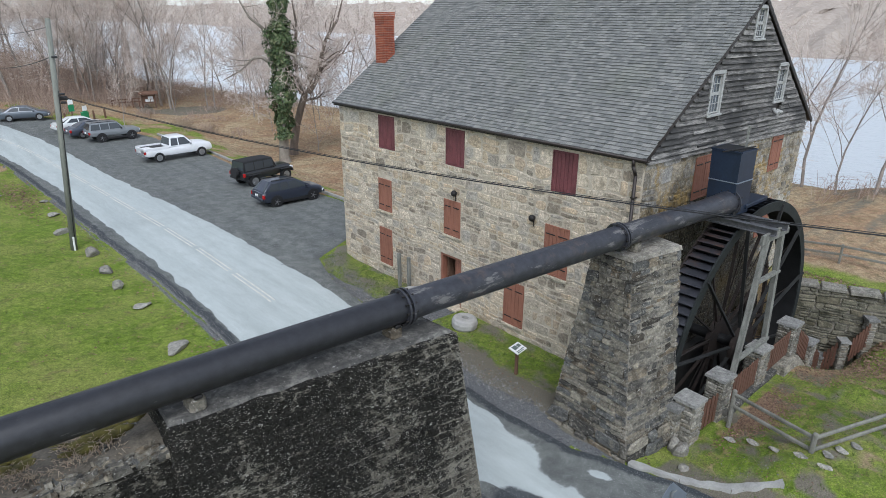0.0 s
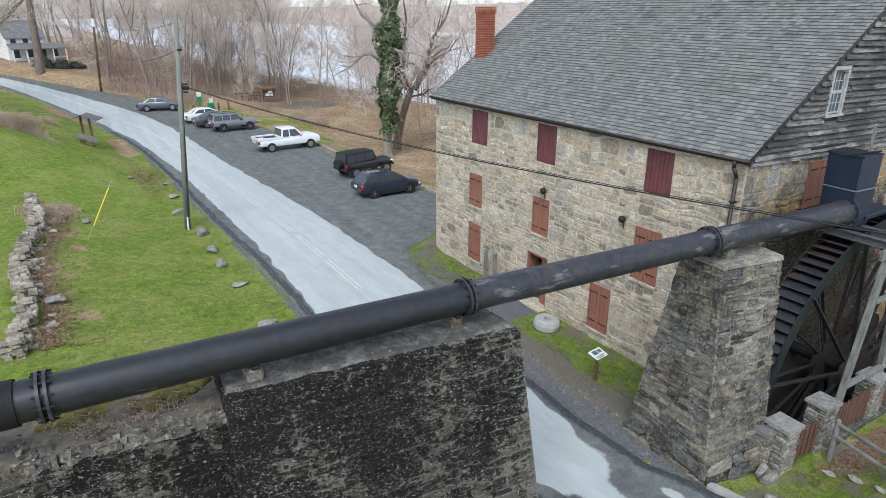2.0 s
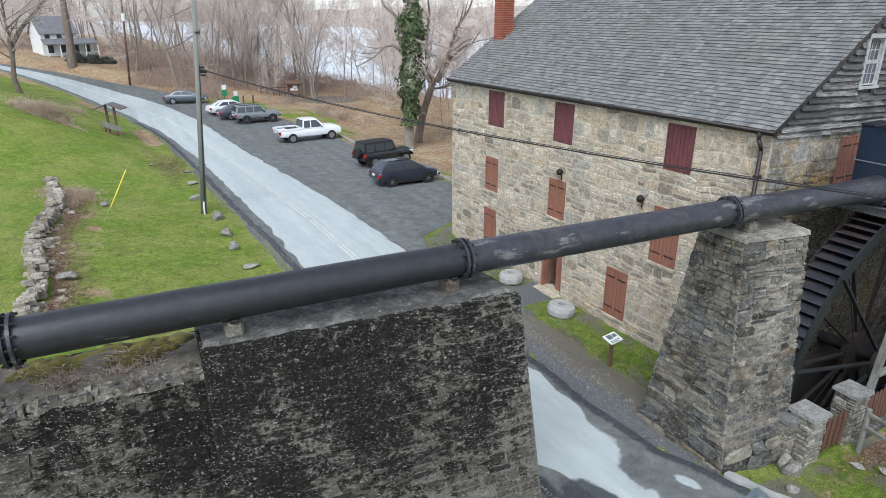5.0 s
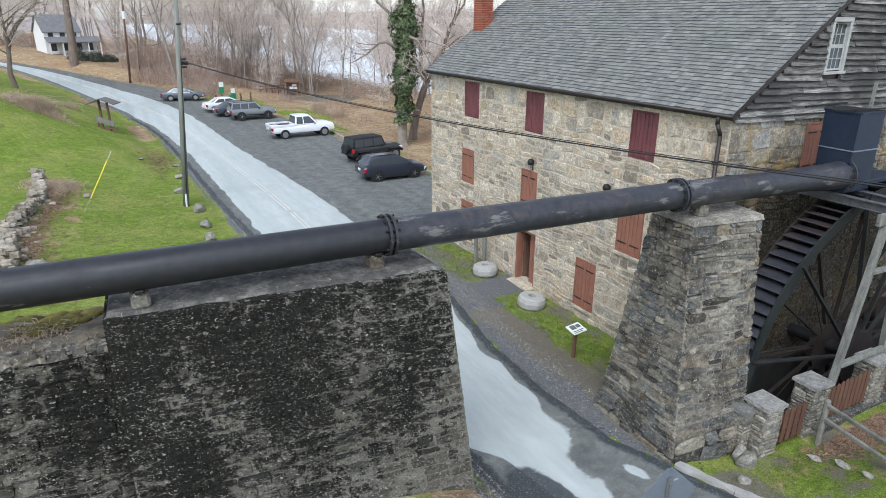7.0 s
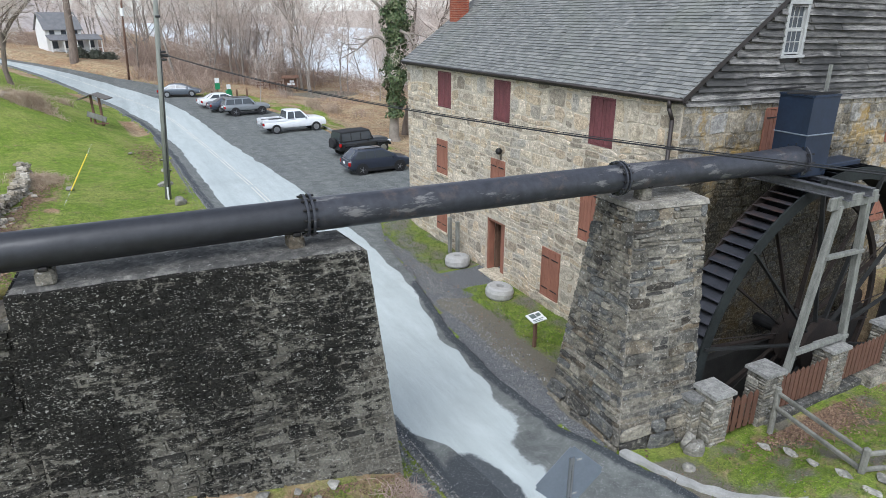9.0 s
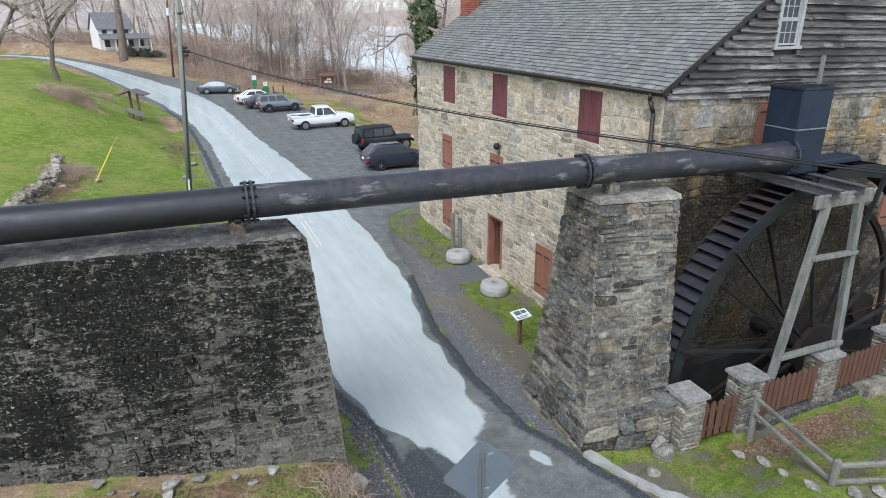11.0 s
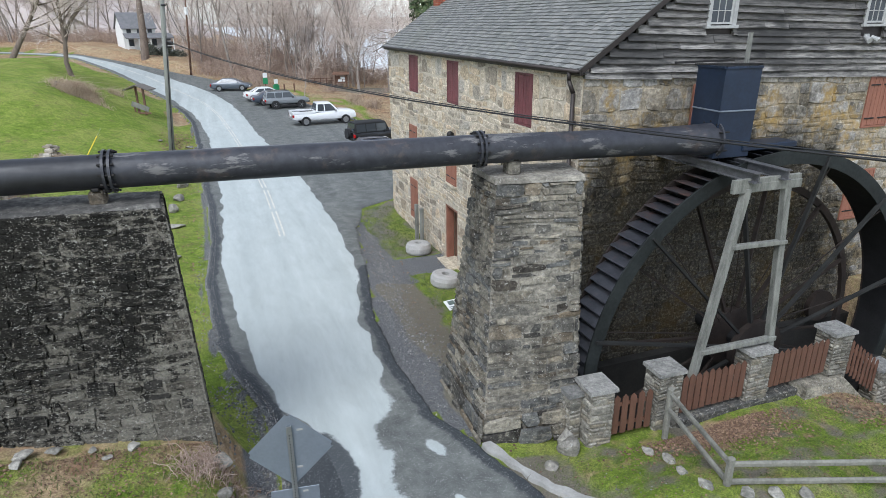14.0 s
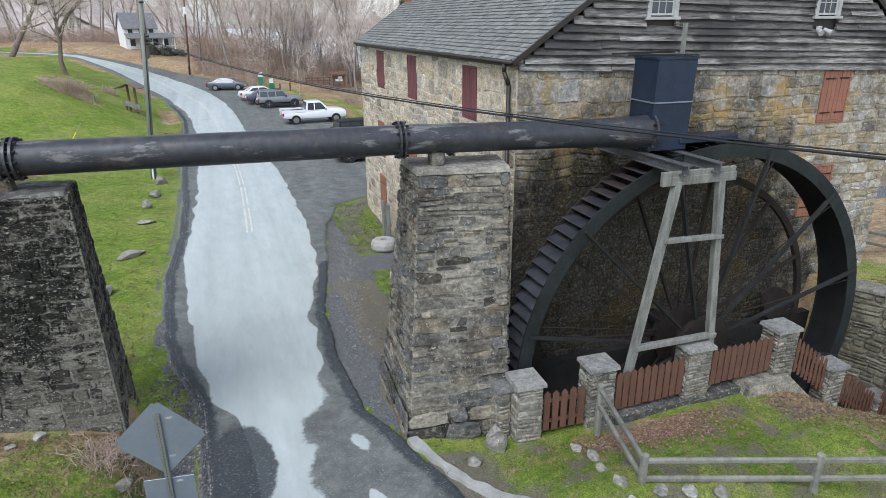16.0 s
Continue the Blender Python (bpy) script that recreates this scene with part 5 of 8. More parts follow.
lwall = masonry("aqueduct_wall", "lower dark rubble wall with moss and dead grass on top", LB, LT, -0.3, 5.12, (0, 2), M["wall_stone"], M["wall_mortar"], (0.12, 0.30), (0.2, 0.75), 200, (-16, -1, 5), 51, 0.045, 0.022, 0.028, -0.014, 0.012, 0.07)
# uneven top of the lower wall with moss
vs, fs = [], []
nx, ny = 70, 12
for j in range(ny + 1):
    for i in range(nx + 1):
        s, r = i / nx, j / ny
        a = Vector((*LT[0], 0)).lerp(Vector((*LT[1], 0)), s)
        b = Vector((*LT[3], 0)).lerp(Vector((*LT[2], 0)), s)
        p = a.lerp(b, r)
        z = 5.12 + 0.10 * math.sin(math.pi * r) + 0.12 * noise.noise((p.x * 1.5, p.y * 2.5, 4)) + 0.03 * noise.noise((p.x * 6, p.y * 6, 2))
        vs.append((p.x, p.y, z if 0 < j < ny else 5.05))
fs = [(j * (nx + 1) + i, j * (nx + 1) + i + 1, (j + 1) * (nx + 1) + i + 1, (j + 1) * (nx + 1) + i) for j in range(ny) for i in range(nx)]
top_cover = mesh_ob("wall_top", vs, fs, M["earth_top"], lwall, "crumbling earth and mortar top", smooth=True)
rng = random.Random(3)
bm = bmesh.new()
for k in range(70):
    x = -15.0 - 2.4 * rng.random() ** 1.3
    y = 0.30 - 0.1 * (x + 14.8) + rng.gauss(0, 0.16)
    s = rng.uniform(0.05, 0.17)
    bmesh.ops.create_icosphere(bm, subdivisions=1, radius=1, matrix=Matrix.Translation((x, y, 5.2)) @ Matrix.Diagonal((s * 1.6, s, 0.07 + 0.1 * s, 1)))
moss = part("moss", bm, M["moss"], lwall, "olive moss cushions", smooth=True)
tagged(moss, kind="stuff")


# ---- the iron pipe ----
PA, PBX = Vector((-26.0, 0.15, 6.20)), Vector((2.66, -1.60, 6.06))
PDIR = (PBX - PA).normalized()


AXIS = [(-26.0, 6.26), (-10.19, 6.235), (-3.27, 6.185), (2.66, 6.03)]
AXIS_Y = [(-26.0, 0.10), (-10.19, -0.87), (-3.27, -1.31), (2.66, -1.55)]


def on_pipe(x):
    return Vector((x, along(AXIS_Y, x), along(AXIS, x)))


def ring(bm, x, r, t, n=28):
    c = on_pipe(x)
    return rod(bm, c - PDIR * t / 2, c + PDIR * t / 2, r, n=n)


pipe = thing("water_pipe", "black-painted iron water pipe with bolted flanges, worn", "pipe")
RP = 0.305
joints = [-26.0, -17.2, -10.19, -3.27, 2.66]
for a, b in zip(joints, joints[1:]):
    vs, fs = [], []
    flare = [RP] * 9 if b < 2 else [RP] * 6 + [RP + 0.01, RP + 0.04, RP + 0.075]
    tube_data([on_pipe(a + (b - a) * k / 8) for k in range(9)], flare, 36, vs, fs)
    mesh_ob("pipe_length", vs, fs, M["pipe"] if a > -11 else M["pipe_sound"], pipe, smooth=True)
for x in joints[1:]:
    for k, dx in enumerate((-0.05, 0.05) if x < 2 else (-0.04,)):
        bm = bmesh.new()
        ring(bm, x + dx, 0.385 if x < 2 else 0.46, 0.045, 32)
        fl = part("flange", bm, M["pipe"], pipe)
    for k in range(12):
        a = 2 * math.pi * k / 12
        side = PDIR.cross(Vector((0, 0, 1))).normalized()
        up = side.cross(PDIR)
        c = on_pipe(x) + (0.35 if x < 2 else 0.425) * (math.cos(a) * side + math.sin(a) * up)
        part("bolt", rod(bmesh.new(), c - PDIR * 0.13, c + PDIR * 0.13, 0.022, n=6), M["iron"], pipe)
for x in (-17.75,):
    bm = bmesh.new()
    ring(bm, x, 0.345, 0.42, 32)
    part("sleeve", bm, M["wheel_iron"], pipe)
for x, top in ((-14.3, 5.70), (-10.45, 5.70), (-2.5, 5.64)):
    s = thing("pipe_saddle", "rough stone and iron saddle block carrying the pipe", "saddle", "pipe saddles")
    c = on_pipe(x)
    part("block", box(x - 0.14, x + 0.14, c.y - 0.18, c.y + 0.20, top - 0.05, 5.93, 0.05), M["pier_stone"], s)
    part("cradle", box(x - 0.07, x + 0.07, c.y - 0.22, c.y + 0.22, 5.92, 5.99, 0.02), M["iron"], s)

# ---- flume box, beams and water wheel ----
hopper = thing("flume_box", "dark blue steel flume box at the pipe's end", "hopper")
HT = [(2.60, -1.74), (3.60, -1.80), (3.66, -0.74), (2.68, -0.76)]
HB = [(2.50, -1.80), (3.50, -1.86), (3.52, -0.90), (2.54, -0.90)]
body = mesh_ob("body", *frustum(HB, HT, 5.62, 7.68), M["hopper"], hopper)
body.data.polygons.foreach_set("material_index", [0] * len(body.data.polygons))
for zc, e, h in ((7.66, 0.05, 0.07), (6.70, 0.03, 0.06)):
    f = (zc - 5.62) / 2.06
    for i in range(4):
        a, b = Vector((*HB[i], 0)).lerp(Vector((*HT[i], 0)), f), Vector((*HB[(i + 1) % 4], 0)).lerp(Vector((*HT[(i + 1) % 4], 0)), f)
        bm = bmesh.new()
        beam(bm, (a.x, a.y, zc), (b.x, b.y, zc), h, e, 0.004)
        part("rim_angle" if zc > 7 else "stiffener", bm, M["hopper" if zc > 7 else "sign_back"], hopper)
# black slab on the solid body stands for the shaded hollow of the box
part("inside", box(2.68, 3.58, -1.70, -0.80, 7.60, 7.69), M["trim_black"], hopper)
part("measuring_board", box(3.32, 3.42, -1.55, -1.5, 7.4, 8.40), M["grey_wood"], hopper)
bm = bmesh.new()
beam(bm, (2.2, -0.5, 7.72), (3.9, -0.62, 7.74), 0.05, 0.05)
beam(bm, (2.0, -1.4, 7.74), (3.7, -1.7, 7.72), 0.04, 0.04)
part("cover_frame", bm, M["iron"], hopper)
chute = part("chute", box(3.3, 5.0, -1.9, -1.3, 5.74, 5.88, 0.02), M["hopper"], hopper)

beams = thing("flume_beams", "dark steel channel beams under the flume box", "beam")
for x in (2.45, 3.30):
    bm = bmesh.new()
    add_box(bm, x - 0.10, x + 0.10, -3.25, 0.0, 5.56, 5.58)
    add_box(bm, x - 0.10, x + 0.10, -3.25, 0.0, 5.36, 5.38)
    add_box(bm, x - 0.02, x + 0.02, -3.25, 0.0, 5.38, 5.56)
    part("channel", bm, M["channel_steel"], beams)

trestle = thing("trestle", "weathered grey timber trestle before the water wheel", "trestle")
for a, b, w, h, nm in (((2.40, -3.02, 5.2), (1.45, -3.06, -0.3), 0.17, 0.17, "leg"), ((3.55, -3.02, 5.2), (4.05, -3.06, -0.3), 0.17, 0.17, "leg"), ((1.98, -3.02, 5.215), (3.92, -3.06, 5.215), 0.11, 0.2, "cap_beam"), ((1.96, -3.03, 5.315), (3.90, -3.05, 5.318), 0.085, 0.23, "cap_plank"), ((2.15, -3.08, 3.88), (3.78, -3.08, 3.82), 0.16, 0.1, "cross_rail"), ((1.70, -3.10, 1.32), (4.0, -3.10, 1.28), 0.16, 0.12, "cross_rail")):
    bm = bmesh.new()
    beam(bm, a, b, w, h, 0.012)
    part(nm, bm, M["grey_wood"], trestle)

WC, WR, WY0, WY1 = Vector((4.62, 0, 0.29)), 5.42, -2.12, -1.15
wheel = thing("waterwheel", "huge black iron overshot water wheel beside the gable wall", "water wheel")


def wp(a, r, y):
    return (WC.x + r * math.cos(a), y, WC.z + r * math.sin(a))


def annulus(r0, r1, ya, yb, n=96):
    vs, fs = [], []
    for k in range(n):
        a = 2 * math.pi * k / n
        vs += [wp(a, r0, ya), wp(a, r1, ya), wp(a, r1, yb), wp(a, r0, yb)]
    for k in range(n):
        i, j = 4 * k, 4 * ((k + 1) % n)
        for e in range(4):
            fs.append((i + e, i + (e + 1) % 4, j + (e + 1) % 4, j + e))
    return vs, fs


mesh_ob("front_rim", *annulus(WR - 0.34, WR, WY0, WY0 + 0.05), M["rim_iron"], wheel, "black-green iron rim plate")
mesh_ob("back_rim", *annulus(WR - 0.34, WR - 0.03, WY1 - 0.05, WY1), M["rust_iron"], wheel, "rusty iron rim plate")
mesh_ob("ring_gear", *annulus(4.30, 4.48, WY1 + 0.02, WY1 + 0.14), M["rust_iron"], wheel, "rusty iron ring gear")
mesh_ob("sole", *annulus(WR - 0.33, WR - 0.30, WY0 + 0.05, WY1 - 0.05), M["wheel_iron"], wheel)
NB = 108
vs = []
for y in (WY0 + 0.05, WY1 - 0.05):
    for th in (0.0, 0.012):
        for r, da in ((WR - 0.30, -0.030), (WR - 0.20, -0.014), (WR - 0.07, 0.024), (WR + 0.015, 0.046)):
            vs.append(Vector(wp(da + th / r * 2, r, y)) - WC)
bucket_faces = []
for e in range(3):
    bucket_faces += [(e, e + 1, 8 + e + 1, 8 + e), (4 + e, 12 + e, 12 + e + 1, 4 + e + 1)]
bucket_faces += [(3, 7, 15, 11)]
bucket_me = None
for k in range(NB):
    if bucket_me is None:
        ob = mesh_ob("bucket", vs, bucket_faces, M["bucket"], wheel)
        bucket_me = ob.data
    else:
        ob = new("bucket", bucket_me)
        ob.parent = wheel
    ob.matrix_basis = Matrix.Translation(WC) @ Matrix.Rotation(-2 * math.pi * k / NB, 4, "Y")
NS = 12
for side, y0, y1, m_ in ((0, WY0 - 0.02, WY0 + 0.12, "spoke_iron"), (1, WY1 + 0.02, WY1 - 0.08, "rust_iron")):
    for k in range(NS):
        a = 2 * math.pi * k / NS + radians(16.3 + 7 * side)
        bm = bmesh.new()
        beam(bm, wp(a, 0.5, y1), wp(a, (WR - 0.1) if not side else 4.4, y0), 0.11, 0.06, 0.0)
        part("spoke", bm, M[m_], wheel)
for k in range(12):
    a = 2 * math.pi * (k + 0.45) / 12
    bm = bmesh.new()
    rod(bm, wp(a, 0.6, WY1 - 0.1), wp(a, WR - 0.25, WY0 + 0.02), 0.018, n=6)
    part("tie_rod", bm, M["rust_iron"], wheel)
for y in (WY0 + 0.05, WY1 - 0.05):
    part("hub", rod(bmesh.new(), (WC.x, y - 0.09, WC.z), (WC.x, y + 0.09, WC.z), 0.85, n=28), M["rust_iron"], wheel)
part("axle", rod(bmesh.new(), (WC.x, -2.9, WC.z), (WC.x, 0.3, WC.z), 0.2, n=18), M["wheel_iron"], wheel)
gear = part("gear", rod(bmesh.new(), (8.55, -0.85, 0.35), (8.55, -0.68, 0.35), 0.50, n=22), M["rust_iron"], wheel)

# wheel pit lining, all of one near-black stone colour
pit = thing("pit_wall", "near-black stone lining of the wheel pit", "pit wall", kind="structure")
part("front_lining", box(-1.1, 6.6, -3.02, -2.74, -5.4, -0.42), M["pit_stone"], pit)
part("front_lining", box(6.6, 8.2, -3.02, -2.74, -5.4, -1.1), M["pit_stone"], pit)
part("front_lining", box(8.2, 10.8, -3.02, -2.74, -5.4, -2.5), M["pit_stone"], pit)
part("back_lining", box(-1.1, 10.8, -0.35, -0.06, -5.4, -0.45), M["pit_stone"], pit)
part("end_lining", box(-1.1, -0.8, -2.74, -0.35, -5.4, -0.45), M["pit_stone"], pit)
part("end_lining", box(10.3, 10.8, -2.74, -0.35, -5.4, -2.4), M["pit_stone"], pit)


# ---- fence before the wheel ----
def fence_pillar(x, y, top, base, w, d, turn=0.0, seed=0):
    p = thing("fence_pillar", "dry-laid flat stone pillar with a grey slab cap", "pillar", "pillars of the picket fence")
    m = Matrix.Translation((x, y, 0)) @ Matrix.Rotation(turn, 4, "Z")
    c = lambda e: [tuple((m @ Vector((sx * (w / 2 - e), sy * (d / 2 - e), 0)))[:2]) for sx, sy in ((-1, -1), (1, -1), (1, 1), (-1, 1))]
    core = mesh_ob("core", *frustum(c(0.02), c(0.02), base, top - 0.07), M["pier_mortar"], p)
    stones = []
    for i in range(4):
        place, ww, h = face_place(c(0.02), c(0.02), base, top - 0.07, i)
        stones += rubble(place, ww, h, (0.07, 0.21), (0.12, 0.42), (), 0.012, 0.032, 0.022, seed * 7 + i)
    lay_stones(stones, core, M["cap_stone"], min(150, len(stones)))
    vs, fs = frustum(c(-0.045), c(-0.035), top - 0.07, top + 0.02)
    mesh_ob("cap_slab", vs, fs, M["pillar_cap"], p)
    return p


PILLARS = [(-1.02, -2.95, 1.02, 0.62, 0.66), (0.80, -3.02, 1.10, 0.66, 0.6), (3.45, -3.10, 1.12, 0.7, 0.56), (6.15, -3.12, 1.14, 0.66, 0.6), (7.95, -3.34, -0.19, 0.56, 0.54), (10.25, -3.24, -1.75, 0.5, 0.5), (10.35, -4.02, -0.80, 0.40, 0.34), (11.1, -4.60, 0.16, 0.42, 0.36)]
for i, (x, y, top, w, d) in enumerate(PILLARS):
    fence_pillar(x, y, top, gz(x, y - 0.4) - 0.12 if i < 4 else min(gz(x, y), top - 1.1) - 0.15, w, d, -0.05 if i < 6 else 0.7, i + 1)
p = fence_pillar(-1.5, -2.72, 0.82, -0.5, 0.34, 0.4, 0, 20)


def picket_panel(a, b, base_a, base_b, h, pitch=0.195):
    f = thing("picket_fence", "brown-stained wooden picket fence panel between stone pillars", "fence", "picket panels")
    a, b = Vector((a[0], a[1], 0)), Vector((b[0], b[1], 0))
    d = (b - a).normalized()
    nrm = Vector((d.y, -d.x, 0))
    L = (b - a).length
    n = max(3, round(L / pitch))
    rng = random.Random(int(L * 100))
    for i in range(n):
        s = (i + 0.5) / n
        c = a.lerp(b, s)
        z0 = base_a + (base_b - base_a) * s + rng.uniform(-0.01, 0.01)
        hh = h + rng.uniform(-0.015, 0.015)
        hw = 0.076 if pitch > 0.15 else 0.044
        vs = []
        for off in (0.0, 0.022):
            for u, zz in ((-hw, 0), (hw, 0), (hw, hh - 0.08), (0, hh), (-hw, hh - 0.08)):
                p = c + d * u + nrm * off
                vs.append((p.x, p.y, z0 + zz))
        fs = [(4, 3, 2, 1, 0), (5, 6, 7, 8, 9)] + [(k, (k + 1) % 5, 5 + (k + 1) % 5, 5 + k) for k in range(5)]
        mesh_ob("picket", vs, fs, M["picket"], f)
    for fz in (0.22, 0.74):
        bm = bmesh.new()
        p, q = a - nrm * 0.03, b - nrm * 0.03
        beam(bm, (p.x, p.y, base_a + fz * h), (q.x, q.y, base_b + fz * h), 0.05, 0.09)
        part("rail", bm, M["picket"], f)


picket_panel((-0.66, -3.12), (0.40, -3.2), -0.34, -0.3, 1.02)
picket_panel((1.18, -3.22), (3.05, -3.28), -0.14, -0.06, 1.0)
picket_panel((3.86, -3.28), (5.75, -3.30), -0.02, 0.04, 0.98)
picket_panel((6.50, -3.36), (7.66, -3.44), -0.12, -0.95, 0.98, 0.15)
picket_panel((8.26, -3.42), (9.98, -3.36), -1.36, -2.55, 0.98, 0.15)
picket_panel((10.12, -3.46), (10.20, -3.90), -2.70, -1.95, 1.15, 0.105)
picket_panel((10.42, -4.28), (10.92, -4.68), -1.75, -1.0, 1.1, 0.105)
sill_wall = thing("fence_footing", "low pale stone footing under the picket fence", "footing")
part("footing", box(1.1, 5.85, -3.40, -3.05, -0.6, -0.22, 0.03), M["pier_stone"], sill_wall)
vs, fs = frustum([(4.4, -3.9), (7.4, -3.9), (7.7, -3.05), (4.6, -3.1)], [(4.9, -3.6), (6.2, -3.6), (6.3, -3.1), (4.8, -3.15)], -1.3, -0.1)
mesh_ob("buttress", vs, fs, M["pier_stone"], sill_wall)

# split-rail fence
rails = thing("rail_fence", "weathered grey split-rail fence in the yard", "fence")
RPOST = [(0.50, -3.62, 0.95), (-0.22, -6.1, 1.12), (2.65, -7.25, 1.2), (7.5, -8.6, 0.9)]
for x, y, t in RPOST:
    part("post", beam(bmesh.new(), (x, y, gz(x, y) - 0.2), (x, y, t), 0.14, 0.13, 0.035), M["rail_wood"], rails)
for (x0, y0, t0), (x1, y1, t1) in zip(RPOST, RPOST[1:]):
    for dz in (0.16, 0.56):
        bm = bmesh.new()
        beam(bm, (x0, y0, t0 - dz), (x1, y1, t1 - dz), 0.085, 0.125, 0.03)
        part("rail", bm, M["rail_wood"], rails)

# loose stones along the crumbling top of the lower wall
rng = random.Random(19)
vs, fs = [], []
for k in range(900):
    x = -14.9 - 9 * rng.random() ** 1.4
    y = -0.74 - 0.1 * (x + 14.8) + abs(rng.gauss(0, 0.45))
    w, l, h = rng.uniform(0.03, 0.15), rng.uniform(0.03, 0.11), rng.uniform(0.02, 0.09)
    j = lambda: rng.uniform(-0.03, 0.03)
    b = [(x - w + j(), y - l + j(), 5.08), (x + w + j(), y - l + j(), 5.08), (x + w + j(), y + l + j(), 5.08), (x - w + j(), y + l + j(), 5.08)]
    i = len(vs)
    vs += b + [(p + (x - p) * 0.25, q + (y - q) * 0.25, 5.12 + h + j()) for p, q, _ in b]
    fs += [tuple(i + e for e in f) for f in STONE_FACES]
tagged(mesh_ob("loose_stone", vs, fs, M["pier_stone"], lwall, "broken stones on the wall top"), kind="stuff")


# ---- yard and roadside things ----
def boulder(x, y, sx, sy, sz, seed, label="grey boulder lying on the lawn", group="boulders", turn=0.0, z=None, flat=False):
    bm = bmesh.new()
    bmesh.ops.create_icosphere(bm, subdivisions=3, radius=1)
    rng = random.Random(seed)
    planes = [(Vector((rng.uniform(-1, 1), rng.uniform(-1, 1), rng.uniform(-0.7, 1))).normalized(), rng.uniform(0.5, 0.82)) for _ in range(11)]
    planes.append((Vector((rng.uniform(-0.15, 0.15), rng.uniform(-0.15, 0.15), 1)).normalized(), 0.55 if flat else 0.75))
    for v in bm.verts:
        for n, d in planes:
            k = v.co.dot(n) - d
            if k > 0:
                v.co -= n * k
        v.co *= 1 + 0.05 * noise.noise(v.co * 2.5 + Vector((seed, 0, 0)))
        v.co.x *= sx
        v.co.y *= sy
        v.co.z *= sz
    ob = part("boulder", bm, M["boulder"])
    ob.matrix_basis = pose(x, y, (gz(x, y) if z is None else z) + sz * 0.4, 0, 0, turn)
    return tagged(ob, label, "boulder", group)


ROAD_STONES = [(-10.1, 33.8, .55, .4, .2), (-10.5, 29.8, .75, .45, .3), (-10.2, 25.0, .6, .5, .5), (-10.4, 22.1, .7, .4, .28), (-10.5, 19.5, .38, .38, .5), (-10.4, 16.8, .72, .32, .2), (-10.6, 12.3, .85, .5, .26), (-11.1, 8.4, .7, .5, .3), (-15.6, 29.0, .5, .4, .2), (-17.5, 17.4, .7, .55, .3), (-9.9, 37.5, .4, .3, .15), (-12.0, 40.0, .3, .25, .12)]
for i, (x, y, a, b, c) in enumerate(ROAD_STONES):
    boulder(x, y, a * 0.78, b * 0.78, c * 0.72, i + 3, turn=i * 37, flat=i in (5, 6))
boulder(-1.85, -3.25, 0.27, 0.24, 0.34, 71, "grey boulder at the foot of the pier", "boulders by the pier")
boulder(-1.75, -3.0, 0.22, 0.2, 0.38, 72, "grey boulder at the foot of the pier", "boulders by the pier", 30)
boulder(-2.5, -3.7, 0.22, 0.16, 0.12, 73, "small stone in the grass by the kerb", "boulders by the pier", 10)
rng = random.Random(77)
for i in range(22):
    x, y = rng.uniform(-9.1, -8.4), rng.uniform(-7.5, -2.6)
    s = rng.uniform(0.08, 0.22)
    boulder(x, y, s * 1.2, s, s * 0.7, 100 + i, "loose grey stone on the bank", "stones of the bank", rng.uniform(0, 180))
for i in range(11):
    x = rng.uniform(-14.0, -9.4)
    y = -2.2 - 0.14 * (x + 9.4) - rng.uniform(0.1, 0.6)
    s = rng.uniform(0.06, 0.15)
    boulder(x, y, s * 1.3, s, s * 0.45, 200 + i, "loose grey stone at the wall's foot", "stones of the bank", rng.uniform(0, 180))
for i in range(5):
    t = i / 4
    x, y = 0.0 - 0.5 * t + rng.uniform(-.1, .1), -4.0 - 2.6 * t
    boulder(x - 0.25, y, 0.22, 0.14, 0.05, 300 + i, "flat grey edging stone below the rail fence", "edging stones", rng.uniform(40, 80), flat=True)
for i in range(3):
    x, y = -0.1 + 0.5 * i, -6.45 - 0.2 * i
    boulder(x, y, 0.2, 0.15, 0.05, 330 + i, "flat grey edging stone below the rail fence", "edging stones", rng.uniform(0, 80), flat=True)

# kerb strip at the foot of the pier
kerb = thing("kerb", "pale worn concrete kerb strip beside the road", "kerb", kind="structure")
pts = [(-3.62, -2.62), (-3.12, -3.9), (-2.5, -5.0), (-1.8, -6.0)]
for k, ((x0, y0), (x1, y1)) in enumerate(zip(pts, pts[1:])):
    d = Vector((x1 - x0, y1 - y0, 0)).normalized()
    s = Vector((-d.y, d.x, 0))
    vs, fs = [], []
    for i in range(13):
        p = Vector((x0, y0, 0)).lerp(Vector((x1, y1, 0)), i / 12)
        z = gz(p.x, p.y)
        l, r = 0.10 + 0.10 * noise.noise((p.x * 2.9, p.y * 2.9, 1)), 0.09 + 0.12 * noise.noise((p.x * 2.9, p.y * 2.9, 8))
        for off, dz in ((l + 0.03, -0.08), (l, 0.07), (-r, 0.06), (-r - 0.03, -0.08)):
            q = p + s * off
            vs.append((q.x, q.y, z + dz + 0.015 * noise.noise((q.x * 5, q.y * 5, 3))))
    for i in range(12):
        fs += [(4 * i + e, 4 * i + e + 4, 4 * i + e + 5, 4 * i + e + 1) for e in range(3)]
    mesh_ob("kerb_length", vs, fs, M["concrete"], kerb)
